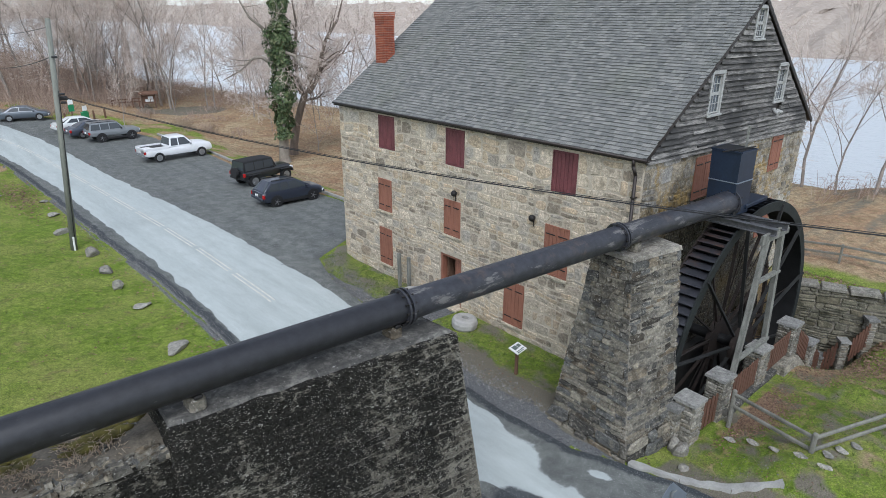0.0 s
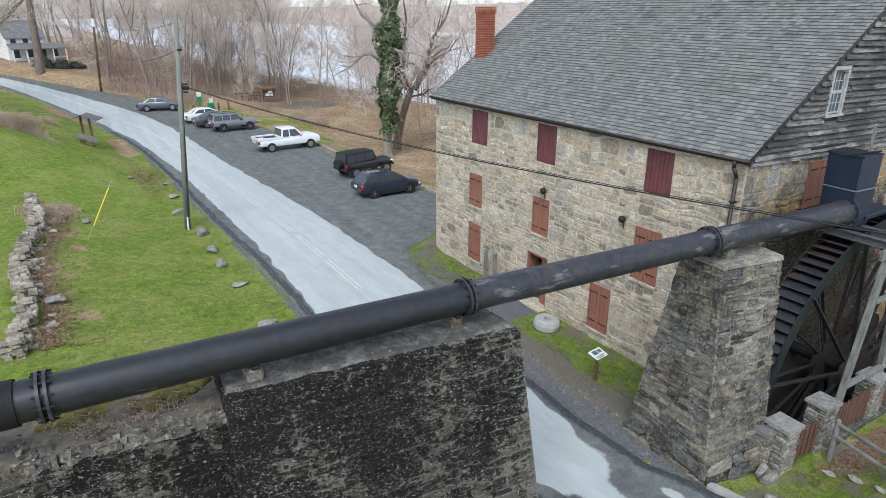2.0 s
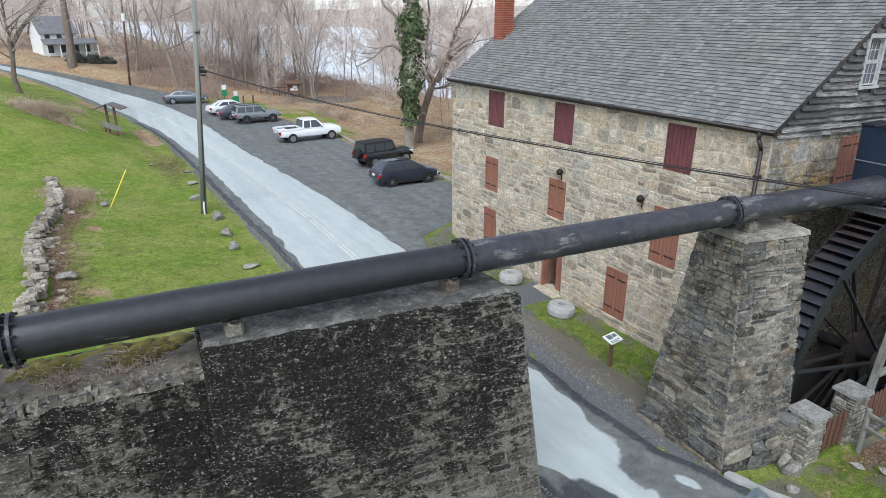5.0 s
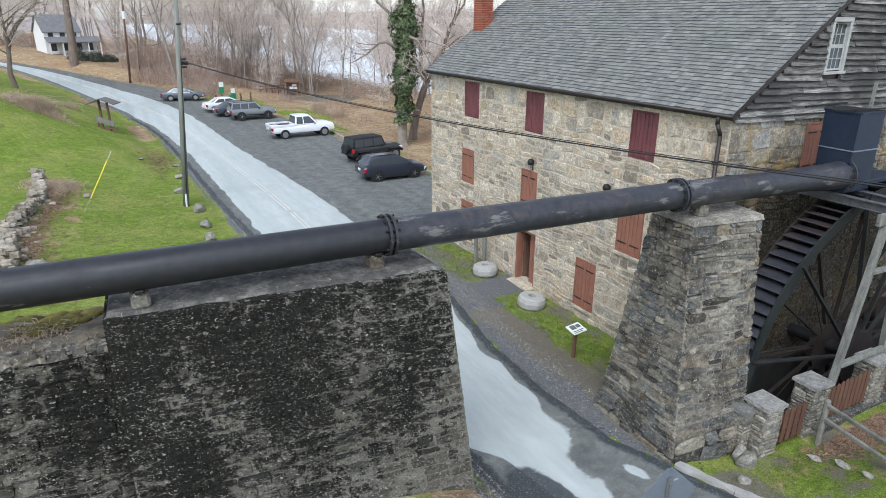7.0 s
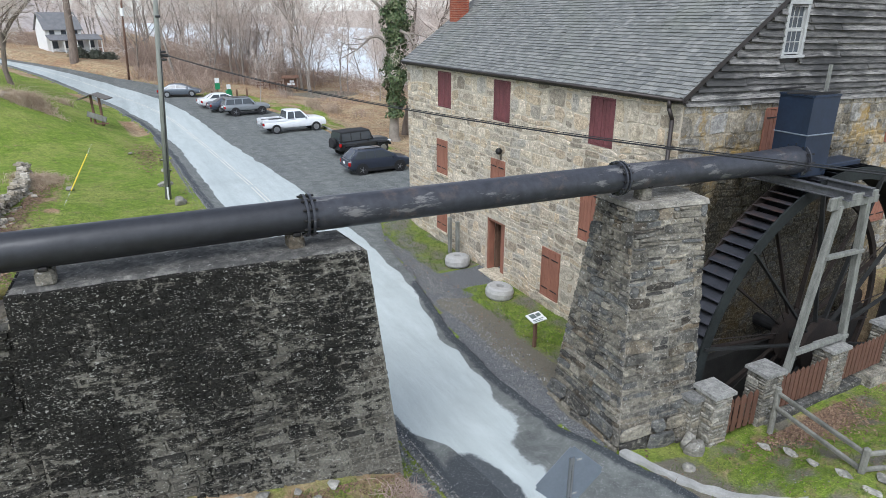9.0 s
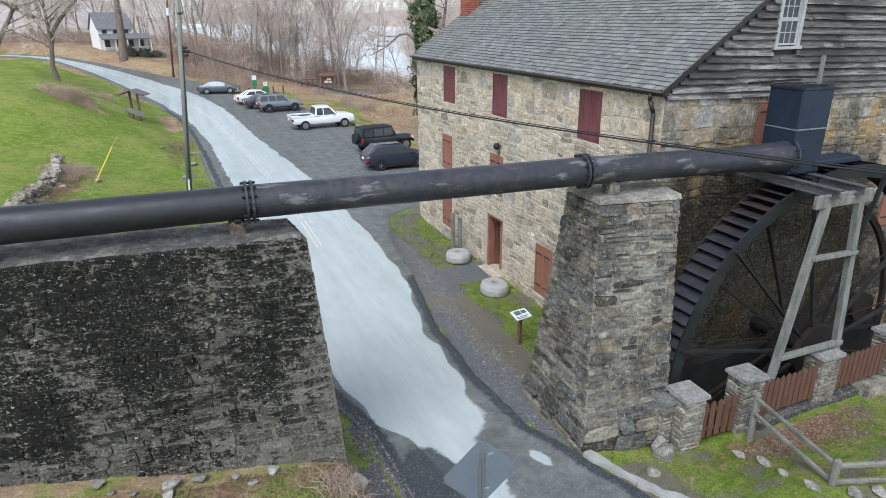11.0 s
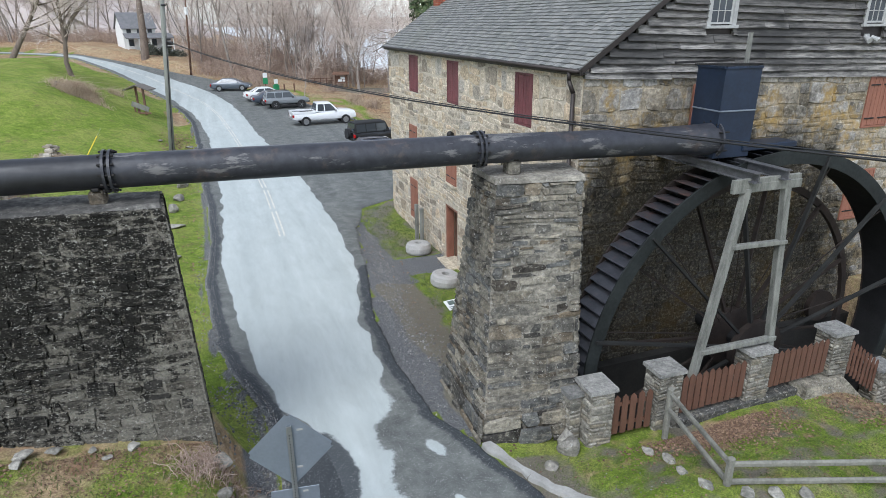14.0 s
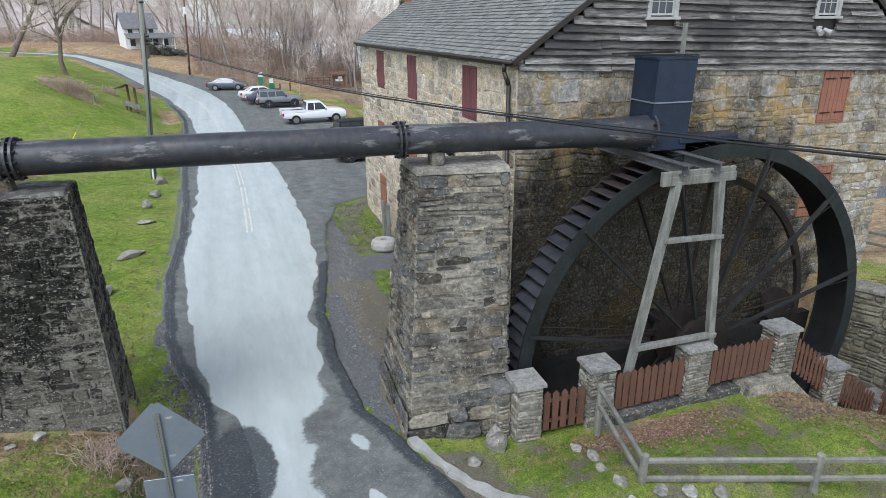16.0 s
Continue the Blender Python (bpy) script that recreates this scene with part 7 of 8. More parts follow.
    for sg in (-1, 1):
        part("headlight", box(L / 2 - 0.16, L / 2 + 0.005, sg * W * 0.36 - 0.16, sg * W * 0.36 + 0.16, nose[2] - 0.22, nose[2] - 0.06, 0.02), M["lamp_clear"], car)
        part("taillight", box(-L / 2 - 0.005, -L / 2 + 0.14, sg * (W / 2 - 0.10) - 0.09, sg * (W / 2 - 0.10) + 0.09, tail[2] - 0.30, tail[2] - 0.06, 0.015), M["lamp_red"], car)
        part("mirror", box(xf0 - 0.42, xf0 - 0.28, sg * (W / 2 + 0.02) - 0.07, sg * (W / 2 + 0.02) + 0.07, zb + 0.0, zb + 0.16, 0.02), trim or paint_m, car)
    part("front_bumper", box(L / 2 - 0.1, L / 2 + 0.04, -W * 0.46, W * 0.46, nose[1] + 0.03, nose[1] + 0.22, 0.03), trim or paint_m, car)
    part("rear_bumper", box(-L / 2 - 0.05, -L / 2 + 0.1, -W * 0.47, W * 0.47, tail[1] + 0.03, tail[1] + 0.20, 0.03), trim or paint_m, car)
    part("number_plate", box(-L / 2 - 0.058, -L / 2 - 0.01, -0.16, 0.16, tail[1] + 0.26, tail[1] + 0.40), M["paper"], car)
    if cladding:
        for sg in (-1, 1):
            part("sill_cladding", box(xfw - wb + r, xfw - r, sg * (W / 2) - 0.02, sg * (W / 2) + 0.02, 0.22, 0.40, 0.01), M["trim_black"], car)
    if rack:
        for sg in (-1, 1):
            part("roof_rail", beam(bmesh.new(), (xr1 + 0.1, sg * (wr_ - 0.1), zr + 0.06), (xf1 - 0.1, sg * (wr_ - 0.1), zr + 0.06), 0.04, 0.04), M["trim_black"], car)
    if bed:
        x0, x1, zt_ = bed
        part("bed_floor", box(x0 + 0.08, x1 - 0.04, -W / 2 + 0.14, W / 2 - 0.14, zt_ + 0.012, zt_ + 0.03), M["trim_black"], car, "dark load bed")
        for sg in (-1, 1):
            part("bed_side", box(x0, x1, sg * (W / 2 - 0.07) - 0.06, sg * (W / 2 - 0.07) + 0.06, zt_ - 0.05, zt_ + 0.16, 0.02), paint_m, car)
        part("tailgate", box(x0 - 0.03, x0 + 0.06, -W / 2 + 0.05, W / 2 - 0.05, zt_ - 0.35, zt_ + 0.16, 0.02), paint_m, car)
    if spare:
        bm = bmesh.new()
        rod(bm, (-L / 2 - 0.26, 0, 1.05), (-L / 2 - 0.04, 0, 1.05), 0.38, n=24)
        part("spare_wheel", bm, M["tyre"], car)
        for sg in (-1, 1):
            part("fender", box(xfw - 0.5, xfw + 0.5, sg * (W / 2 - 0.02) - 0.14, sg * (W / 2 - 0.02) + 0.14, 0.84, 0.90, 0.02), M["trim_black"], car)
            part("fender", box(xfw - wb - 0.5, xfw - wb + 0.5, sg * (W / 2 - 0.02) - 0.14, sg * (W / 2 - 0.02) + 0.14, 0.84, 0.90, 0.02), M["trim_black"], car)
    return car


RZ = -0.088
vehicle("white extended-cab pickup truck with an empty dark bed, parked", "pickup truck", 5.78, 1.98, 0.38, 3.64, 0.98,
        [(-2.89, 0.58, 1.06, 0.95), (-2.6, 0.5, 1.10, 0.99), (-0.75, 0.45, 1.10, 0.99), (0.95, 0.45, 1.18, 0.99), (1.3, 0.45, 1.24, 0.99), (2.45, 0.45, 1.17, 0.98), (2.80, 0.46, 1.08, 0.96), (2.88, 0.5, 0.92, 0.94)],
        (-0.80, -0.62, 0.62, 1.36, 1.16, 1.92, 0.94, 0.78), M["paint_white"], pose(1.62, 45.1, RZ, 0, 0, 3), 2, (-2.86, -0.84, 1.10), M["steel"], name="pickup_truck")
vehicle("black boxy off-road vehicle with soft top and spare wheel, parked", "off-road car", 4.35, 1.82, 0.40, 2.75, 0.72,
        [(-2.15, 0.55, 1.12, 0.78), (-2.0, 0.48, 1.15, 0.80), (0.3, 0.48, 1.15, 0.80), (0.72, 0.5, 1.16, 0.76), (1.95, 0.5, 1.08, 0.64), (2.12, 0.52, 1.0, 0.62)],
        (-2.08, -1.98, 0.42, 0.72, 1.13, 1.84, 0.78, 0.70), M["paint_black"], pose(3.45, 32.75, RZ, 0, 0, 9), 3, None, M["trim_black"], M["rim"], False, "off_road_car", M["canvas"], True)
vehicle("dark navy hatchback crossover with roof rails, parked", "car", 4.45, 1.78, 0.34, 2.635, 0.9,
        [(-2.22, 0.45, 0.95, 0.80), (-2.0, 0.32, 1.0, 0.87), (-0.6, 0.28, 0.98, 0.89), (0.8, 0.28, 0.98, 0.89), (1.3, 0.3, 0.97, 0.88), (2.0, 0.32, 0.84, 0.82), (2.22, 0.38, 0.70, 0.70)],
        (-2.12, -1.55, 0.25, 1.22, 0.96, 1.58, 0.82, 0.62), M["paint_navy"], pose(2.35, 26.95, RZ, 0, 0, -1), 3, None, None, None, True, "crossover_car", None, False, True)
vehicle("grey sport utility vehicle with roof rack, parked", "car", 4.6, 1.8, 0.38, 2.67, 0.85,
        [(-2.3, 0.55, 1.05, 0.84), (-2.1, 0.5, 1.1, 0.89), (0.8, 0.48, 1.08, 0.90), (1.2, 0.48, 1.10, 0.89), (2.1, 0.5, 1.02, 0.86), (2.3, 0.52, 0.92, 0.80)],
        (-2.24, -2.0, 0.35, 0.95, 1.07, 1.74, 0.86, 0.72), M["paint_pale_grey"], pose(-0.25, 55.9, gz(-0.25, 55.9) + 0.06, 0, 0, 2), 3, None, M["trim_black"], None, True, "sport_utility_car", None, False, True)
SEDAN = [(-2.35, 0.42, 0.92, 0.76), (-2.1, 0.3, 1.0, 0.86), (-1.2, 0.27, 0.98, 0.89), (0.9, 0.27, 0.95, 0.89), (1.35, 0.28, 0.93, 0.88), (2.1, 0.3, 0.80, 0.82), (2.35, 0.36, 0.66, 0.68)]
SCAB = (-1.75, -0.95, 0.35, 1.3, 0.94, 1.44, 0.82, 0.60)
for lab, pm, at in (("dark blue sedan parked between two cars", "paint_slate", pose(-1.2, 58.5, gz(-1.2, 58.5) + 0.06, 0, 0, 4)), ("silver-white sedan parked beside the blue one", "paint_silver", pose(-1.75, 61.3, gz(-1.75, 61.3) + 0.06, 0, 0, 8)), ("dark grey sedan parked at the road's edge", "paint_grey", pose(-5.0, 69.2, gz(-5, 69.2) + 0.06, 0, -1, -14))):
    vehicle(lab, "car", 4.7, 1.8, 0.33, 2.7, 0.95, SEDAN, SCAB, M[pm], at, 2, None, None, None, False, "sedan_car")


# ---- the white house beyond the road ----
hx, hy = -15.7, 105.4
hz = 4.45
house = thing("house", "white two-storey house with grey roof and front porch", "house", at=pose(hx, hy, hz, 0, 0, 17))
house.scale = (0.8, 0.8, 0.8)
part("wall", box(-4.5, 1.7, 0, 6.5, -2.5, 4.5), M["white_paint"], house)
part("wing", box(1.702, 4.5, 0.3, 5.5, -2.5, 3.2), M["white_paint"], house)
vs = [(-4.8, -0.3, 4.3), (2.0, -0.3, 4.3), (2.0, 3.25, 7.4), (-4.8, 3.25, 7.4), (2.0, 6.8, 4.3), (-4.8, 6.8, 4.3)]
vs += [(x, y, z - 0.15) for x, y, z in vs]
mesh_ob("roof", vs, [(0, 1, 2, 3), (3, 2, 4, 5), (6, 9, 8, 7), (9, 11, 10, 8), (0, 6, 7, 1), (5, 4, 10, 11), (0, 3, 9, 6), (3, 5, 11, 9), (1, 7, 8, 2), (2, 8, 10, 4)], M["house_roof"], house)
mesh_ob("gable", [(-4.49, 0, 4.4), (-4.49, 6.5, 4.4), (-4.49, 3.25, 7.2), (-4.4, 0, 4.4), (-4.4, 6.5, 4.4), (-4.4, 3.25, 7.2)], [(0, 2, 1), (3, 4, 5), (0, 3, 5, 2), (1, 2, 5, 4)], M["white_paint"], house)
vs = [(-4.6, -2.4, 2.5), (4.6, -2.4, 2.5), (4.6, 0, 3.4), (-4.6, 0, 3.4)]
vs += [(x, y, z - 0.15) for x, y, z in vs]
mesh_ob("porch_roof", vs, [(0, 1, 2, 3), (7, 6, 5, 4), (0, 4, 5, 1), (1, 5, 6, 2), (2, 6, 7, 3), (3, 7, 4, 0)], M["house_roof"], house)
part("porch_floor", box(-4.6, 4.6, -2.4, 0, -0.5, 0.1), M["old_white"], house)
for k in range(5):
    x = -4.4 + 2.2 * k
    part("porch_post", box(x - 0.09, x + 0.09, -2.3, -2.12, 0.1, 2.5), M["white_paint"], house)
for k in range(4):
    x = -3.3 + 2.2 * k
    part("porch_rail", box(x - 1.0, x + 1.0, -2.26, -2.18, 0.85, 0.95), M["white_paint"], house)
for x in (-3.2, -1.0, 1.2, 3.2):
    w_ = part("window", box(x - 0.45, x + 0.45, -0.06, 0.02, 0.8, 2.2), M["window_glass"], house)
    part("frame", box(x - 0.52, x + 0.52, -0.04, 0.0, 0.72, 2.28), M["old_white"], w_)
for x in (-3.4, -1.4, 0.6):
    w_ = part("window", box(x - 0.4, x + 0.4, -0.06, 0.02, 3.45, 4.2), M["window_glass"], house)
    part("frame", box(x - 0.46, x + 0.46, -0.04, 0.0, 3.40, 4.25), M["old_white"], w_)
part("terrace_wall", box(-2.0, 9.0, -5.2, -4.6, -2.4, -0.8), M["pier_stone"], house)

# ---- river and far bank ----
vs = [(30, -1500, -4.3), (2500, -1500, -4.3), (2500, 2500, -4.3), (30, 2500, -4.3)]
tagged(mesh_ob("water", vs, [(0, 1, 2, 3)], M["water"]), "wide river, its colour painted pale with the overcast sky's reflection", "river", kind="structure")


def ridge(name, line, height, depth, seed, label):
    """A wooded ridge along a line of (x, y): many uneven crowns standing on a slope."""
    rng = random.Random(seed)
    vs, fs = [], []
    pts = []
    for (x0, y0), (x1, y1) in zip(line, line[1:]):
        n = max(2, int(math.hypot(x1 - x0, y1 - y0) / 6))
        pts += [(x0 + (x1 - x0) * k / n, y0 + (y1 - y0) * k / n) for k in range(n)]
    rows_ = 14
    for i, (x, y) in enumerate(pts):
        a, b = pts[max(0, i - 1)], pts[min(len(pts) - 1, i + 1)]
        d = Vector((b[0] - a[0], b[1] - a[1], 0)).normalized()
        nrm = Vector((-d.y, d.x, 0))
        for r in range(rows_ + 1):
            f = r / rows_
            h = height * (1 - (1 - f) ** 1.6) * (0.8 + 0.4 * noise.noise((x * 0.006, y * 0.006, seed)))
            p = Vector((x, y, 0)) + nrm * (-f * depth)
            j = 3.0 * noise.noise((p.x * 0.11, p.y * 0.11, r * 3.1 + seed)) + rng.uniform(-1.6, 1.6)
            vs.append((p.x, p.y, -4.4 + h + (j if r else 0)))
    k = rows_ + 1
    for i in range(len(pts) - 1):
        for r in range(rows_):
            fs.append((i * k + r, (i + 1) * k + r, (i + 1) * k + r + 1, i * k + r + 1))
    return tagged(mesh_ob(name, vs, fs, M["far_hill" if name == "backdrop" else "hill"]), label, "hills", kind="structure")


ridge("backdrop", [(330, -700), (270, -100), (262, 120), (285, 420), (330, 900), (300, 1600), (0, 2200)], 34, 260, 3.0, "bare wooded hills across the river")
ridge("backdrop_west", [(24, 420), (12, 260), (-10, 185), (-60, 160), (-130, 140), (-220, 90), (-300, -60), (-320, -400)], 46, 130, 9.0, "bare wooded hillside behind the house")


# ---- trees ----
def grow(rng, height, radius, spread, start, levels, kids, lean=0.05, droop=0.0, kink=0.12):
    """Tapered trunk, limbs, branches and twigs; returns thick and thin parts."""
    thick, thin = ([], []), ([], [])

    def limb(p, d, length, r, level):
        seg = (6, 4, 3, 2, 1)[level]
        pts, rad, dirs = [p.copy()], [r], []
        d = d.copy()
        for k in range(seg):
            d = (d + Vector((rng.gauss(0, kink), rng.gauss(0, kink), rng.gauss(0, kink * 0.6) + (0.05 if level < 3 else -droop)))).normalized()
            p = p + d * (length / seg)
            pts.append(p.copy())
            rad.append(max(0.0085, r * (1 - 0.78 * (k + 1) / seg)))
            dirs.append(d.copy())
        bucket_ = thick if level < 2 else thin
        tube_data(pts, rad, (9, 6, 4, 3, 3)[level], *bucket_)
        if level >= levels:
            return
        n = kids[level]
        for k in range(n):
            f = start + (1 - start) * (k + rng.random()) / n if level == 0 else 0.25 + 0.75 * (k + rng.random()) / n
            i = min(seg - 1, int(f * seg))
            q = pts[i].lerp(pts[i + 1], f * seg - i)
            a = rng.uniform(0, 2 * math.pi)
            dd = dirs[i]
            s = dd.cross(Vector((0.2, 0.1, 1))).normalized() if abs(dd.z) < 0.97 else Vector((1, 0, 0))
            t = dd.cross(s)
            ang = rng.uniform(0.45, 1.0) * spread
            nd = (dd * math.cos(ang) + (s * math.cos(a) + t * math.sin(a)) * math.sin(ang)).normalized()
            rr = rad[i] * (rng.uniform(0.28, 0.5) if level == 0 else rng.uniform(0.45, 0.7))
            limb(q, nd, length * rng.uniform(0.35, 0.62) * (1.1 - 0.35 * f), max(0.011, rr), level + 1)

    limb(Vector((0, 0, -0.3)), Vector((rng.uniform(-lean, lean), rng.uniform(-lean, lean), 1)).normalized(), height, radius, 0)
    return thick, thin


def bare_tree(name, label, seed, height, radius, spread=0.9, start=0.3, levels=4, kids=(9, 6, 5, 4), bark="bark", **kw):
    rng = random.Random(seed)
    thick, thin = grow(rng, height, radius, spread, start, levels, kids, **kw)
    t = thing(name, label, "tree")
    mesh_ob("trunk", *thick, M[bark], t, smooth=True)
    mesh_ob("crown", *thin, M["twig"], t)
    return t


kinds = [bare_tree("bare_tree", "tall bare winter tree with grey-brown twigs", 1, 17, 0.17, 0.8, 0.25, 4, (12, 7, 6, 3)),
         bare_tree("bare_tree", "slender bare winter tree with fine twigs", 2, 14, 0.11, 0.7, 0.2, 4, (12, 7, 6, 3)),
         bare_tree("bare_tree", "many-branched bare winter tree", 3, 12, 0.12, 1.0, 0.15, 4, (12, 7, 6, 3)),
         bare_tree("bare_tree", "young bare sapling in the wood", 4, 8, 0.05, 0.8, 0.1, 4, (12, 7, 5, 3)),
         bare_tree("bare_tree", "tall bare winter tree with grey-brown twigs", 5, 20, 0.23, 0.75, 0.35, 4, (12, 8, 6, 3))]
used = [0] * len(kinds)


def plant(k, x, y, s, turn):
    m = pose(x, y, gz(x, y) - 0.1, 0, 0, turn) @ Matrix.Diagonal((s, s, s, 1))
    if not used[k]:
        used[k] = 1
        kinds[k].matrix_basis = m
        tagged(kinds[k], group="bare trees of the river wood")
        return
    o = copy_thing(kinds[k], pose(x, y, gz(x, y) - 0.1, 0, 0, turn))
    o.scale = (s, s, s)


rng = random.Random(42)
spots = []


def view_line(y, slope):
    """Edges of the open strip through which the river lies bare."""
    return -15.5 + (y + 10.2) * slope


# loose saplings along the river behind the parking
for k in range(9):
    y = rng.uniform(62, 104)
    x = -15.5 + (y + 10.2) * rng.uniform(0.31, 0.45)
    spots.append((x, y, rng.choice((1, 1, 3, 2))))
for k in range(34):
    y = rng.uniform(30, 92)
    x = rng.uniform(max(14.5, view_line(y, 0.43)), 34)
    spots.append((x, y, rng.choice((1, 3, 3, 2))))
# denser wood beyond the trail board, open before the white house
for k in range(60):
    y = rng.uniform(72, 124)
    lo, hi = along(DARK_RIGHT, y) + 2.5, min(16.0, view_line(y, 0.325))
    x = rng.uniform(lo, hi)
    if not (x < -9.8 and y < 116) and not (-2.5 < x < 12 and y < 78):
        spots.append((x, y, rng.choice((0, 0, 1, 2, 2, 3, 4, 4))))
for k in range(8):
    y = rng.uniform(78, 86)
    spots.append((rng.uniform(5, view_line(y, 0.325)), y, rng.choice((3, 3, 1))))
# wood behind the bend of the road and the house
for k in range(86):
    x = rng.uniform(-85, 12)
    y = max(114, along([(-85, 130), (-60, 136), (-40, 124), (-28, 116), (12, 112)], x)) + rng.random() ** 1.4 * 55
    spots.append((x, y, rng.choice((0, 0, 1, 2, 2, 4, 4))))
for k in range(16):
    spots.append((rng.uniform(-66, -36), rng.uniform(66, 104), rng.choice((0, 1, 2))))
# few along the bank on the mill's far side
for x, y in ((31.5, 3.0), (33, 8.5), (32, -3.0), (34, 14), (31, -9), (33.5, -1), (30.5, 0.5), (32.5, 5.5)):
    spots.append((x, y, rng.choice((1, 2))))
for x, y, k in spots:
    plant(k, x, y, rng.uniform(0.75, 1.2) * (0.9 if x > 28 and y < 16 else 1.0), rng.uniform(0, 360))

# tree at the left of the bend, and a large trunk before the house
t = bare_tree("bare_tree", "low spreading bare tree on the lawn's far edge", 21, 12, 0.30, 1.0, 0.22, 4, (15, 9, 7, 4), "warm_bark", kink=0.16)
t.matrix_basis = pose(-20.3, 59.6, gz(-20.3, 59.6) - 0.1)
t.scale = (0.85, 0.85, 0.85)
vs, fs = [], []
lp = [Vector(p) for p in ((0, 0, 4.6), (1.3, 0, 6.6), (3.2, 0.3, 8.6), (5.8, 0.2, 11.2), (9.0, 0.5, 14.2))]
tube_data(lp, [0.24, 0.2, 0.16, 0.11, 0.04], 7, vs, fs)
rng2 = random.Random(5)
for k in range(40):
    a = lp[rng2.randrange(1, 4)].lerp(lp[rng2.randrange(2, 5)], rng2.random())
    d = Vector((rng2.uniform(-0.5, 1), rng2.gauss(0, 0.6), rng2.uniform(-0.3, 1))).normalized()
    tube_data([a, a + d * 0.9, a + d * 1.7 + Vector((0, 0, 0.3))], [0.035, 0.022, 0.008], 4, vs, fs)
mesh_ob("limb", vs, fs, M["warm_bark"], t, "long rising limb")
t = bare_tree("bare_tree", "large bare tree with spreading limbs at the lawn's edge", 22, 15, 0.42, 0.9, 0.4, 4, (10, 8, 6, 4), "warm_bark", kink=0.14)
t.matrix_basis = pose(-29.6, 76, gz(-29.6, 76) - 0.1, 0, 0, 10)
t.scale = (0.9, 0.9, 0.9)
t = bare_tree("bare_tree", "large bare trunk standing before the white house", 23, 19, 0.62, 0.7, 0.5, 4, (8, 6, 5, 3), "warm_bark")
t.matrix_basis = pose(-15.8, 94, gz(-15.8, 94) - 0.1, 0, 0, 10)
t = bare_tree("bare_tree", "thin bare sapling by the parking area", 24, 5.2, 0.06, 0.8, 0.3, 3, (10, 6, 4))
t.matrix_basis = pose(2.6, 61.9, gz(2.6, 61.9) - 0.1, 0, 0, 10)

# low evergreen shrubs before the porch
for cx, cy, wx, hh in ((-15.2, 97.5, 1.3, 1.7), (-13.0, 98.3, 1.2, 1.4), (-11.0, 99, 1.1, 1.2)):
    rng = random.Random(int(cx * 10))
    vs, fs = [], []
    for k in range(2200):
        v = Vector((rng.gauss(0, 1), rng.gauss(0, 1), abs(rng.gauss(0, 1)))).normalized() * rng.uniform(0.6, 1.05)
        v *= 1 + 0.3 * noise.noise(v * 2.5 + Vector((cx, 0, 0)))
        c = Vector((v.x * wx, v.y * wx * 0.8, v.z * hh))
        u = Vector((rng.gauss(0, 1), rng.gauss(0, 1), rng.gauss(0, 1))).normalized()
        w = u.cross(v).normalized()
        sz = rng.uniform(0.07, 0.15)
        i = len(vs)
        vs += [c + u * sz, c + w * sz * 0.6, c - u * sz, c - w * sz * 0.6]
        fs.append((i, i + 1, i + 2, i + 3))
    shrub = thing("shrub", "dark grey-green evergreen shrub before the white house", "shrub", "shrubs by the house", at=pose(cx, cy, gz(cx, cy) - 0.1))
    part("stem", rod(bmesh.new(), (0, 0, -0.1), (0, 0, hh * 0.7), 0.09, 0.03, 8), M["bark"], shrub)
    tagged(mesh_ob("foliage", vs, fs, M["shrub_leaf"], shrub), kind="stuff")

# sycamore with forked limbs and its neighbour wrapped in ivy
def twigs(rng, thick, thin, p, d, length, r, level, last, kids):
    """A side branch with its own branches, recursively."""
    seg = max(1, 4 - level)
    pts, rad = [p.copy()], [r]
    for k in range(seg):
        d = (d + Vector((rng.gauss(0, 0.22), rng.gauss(0, 0.22), rng.gauss(0.03, 0.2)))).normalized()
        p = p + d * (length / seg)
        pts.append(p.copy())
        rad.append(max(0.006, r * (1 - 0.8 * (k + 1) / seg)))
    tube_data(pts, rad, 5 if level < 2 else 3, *(thick if level < 1 else thin))
    if level >= last:
        return
    for k in range(kids):
        f = rng.uniform(0.2, 1.0) * seg
        i = min(seg - 1, int(f))
        q = pts[i].lerp(pts[i + 1], f - i)
        nd = (d + Vector((rng.gauss(0, 0.75), rng.gauss(0, 0.75), rng.gauss(0.1, 0.6)))).normalized()
        twigs(rng, thick, thin, q, nd, length * rng.uniform(0.35, 0.6), max(0.007, rad[i] * 0.55), level + 1, last, kids)


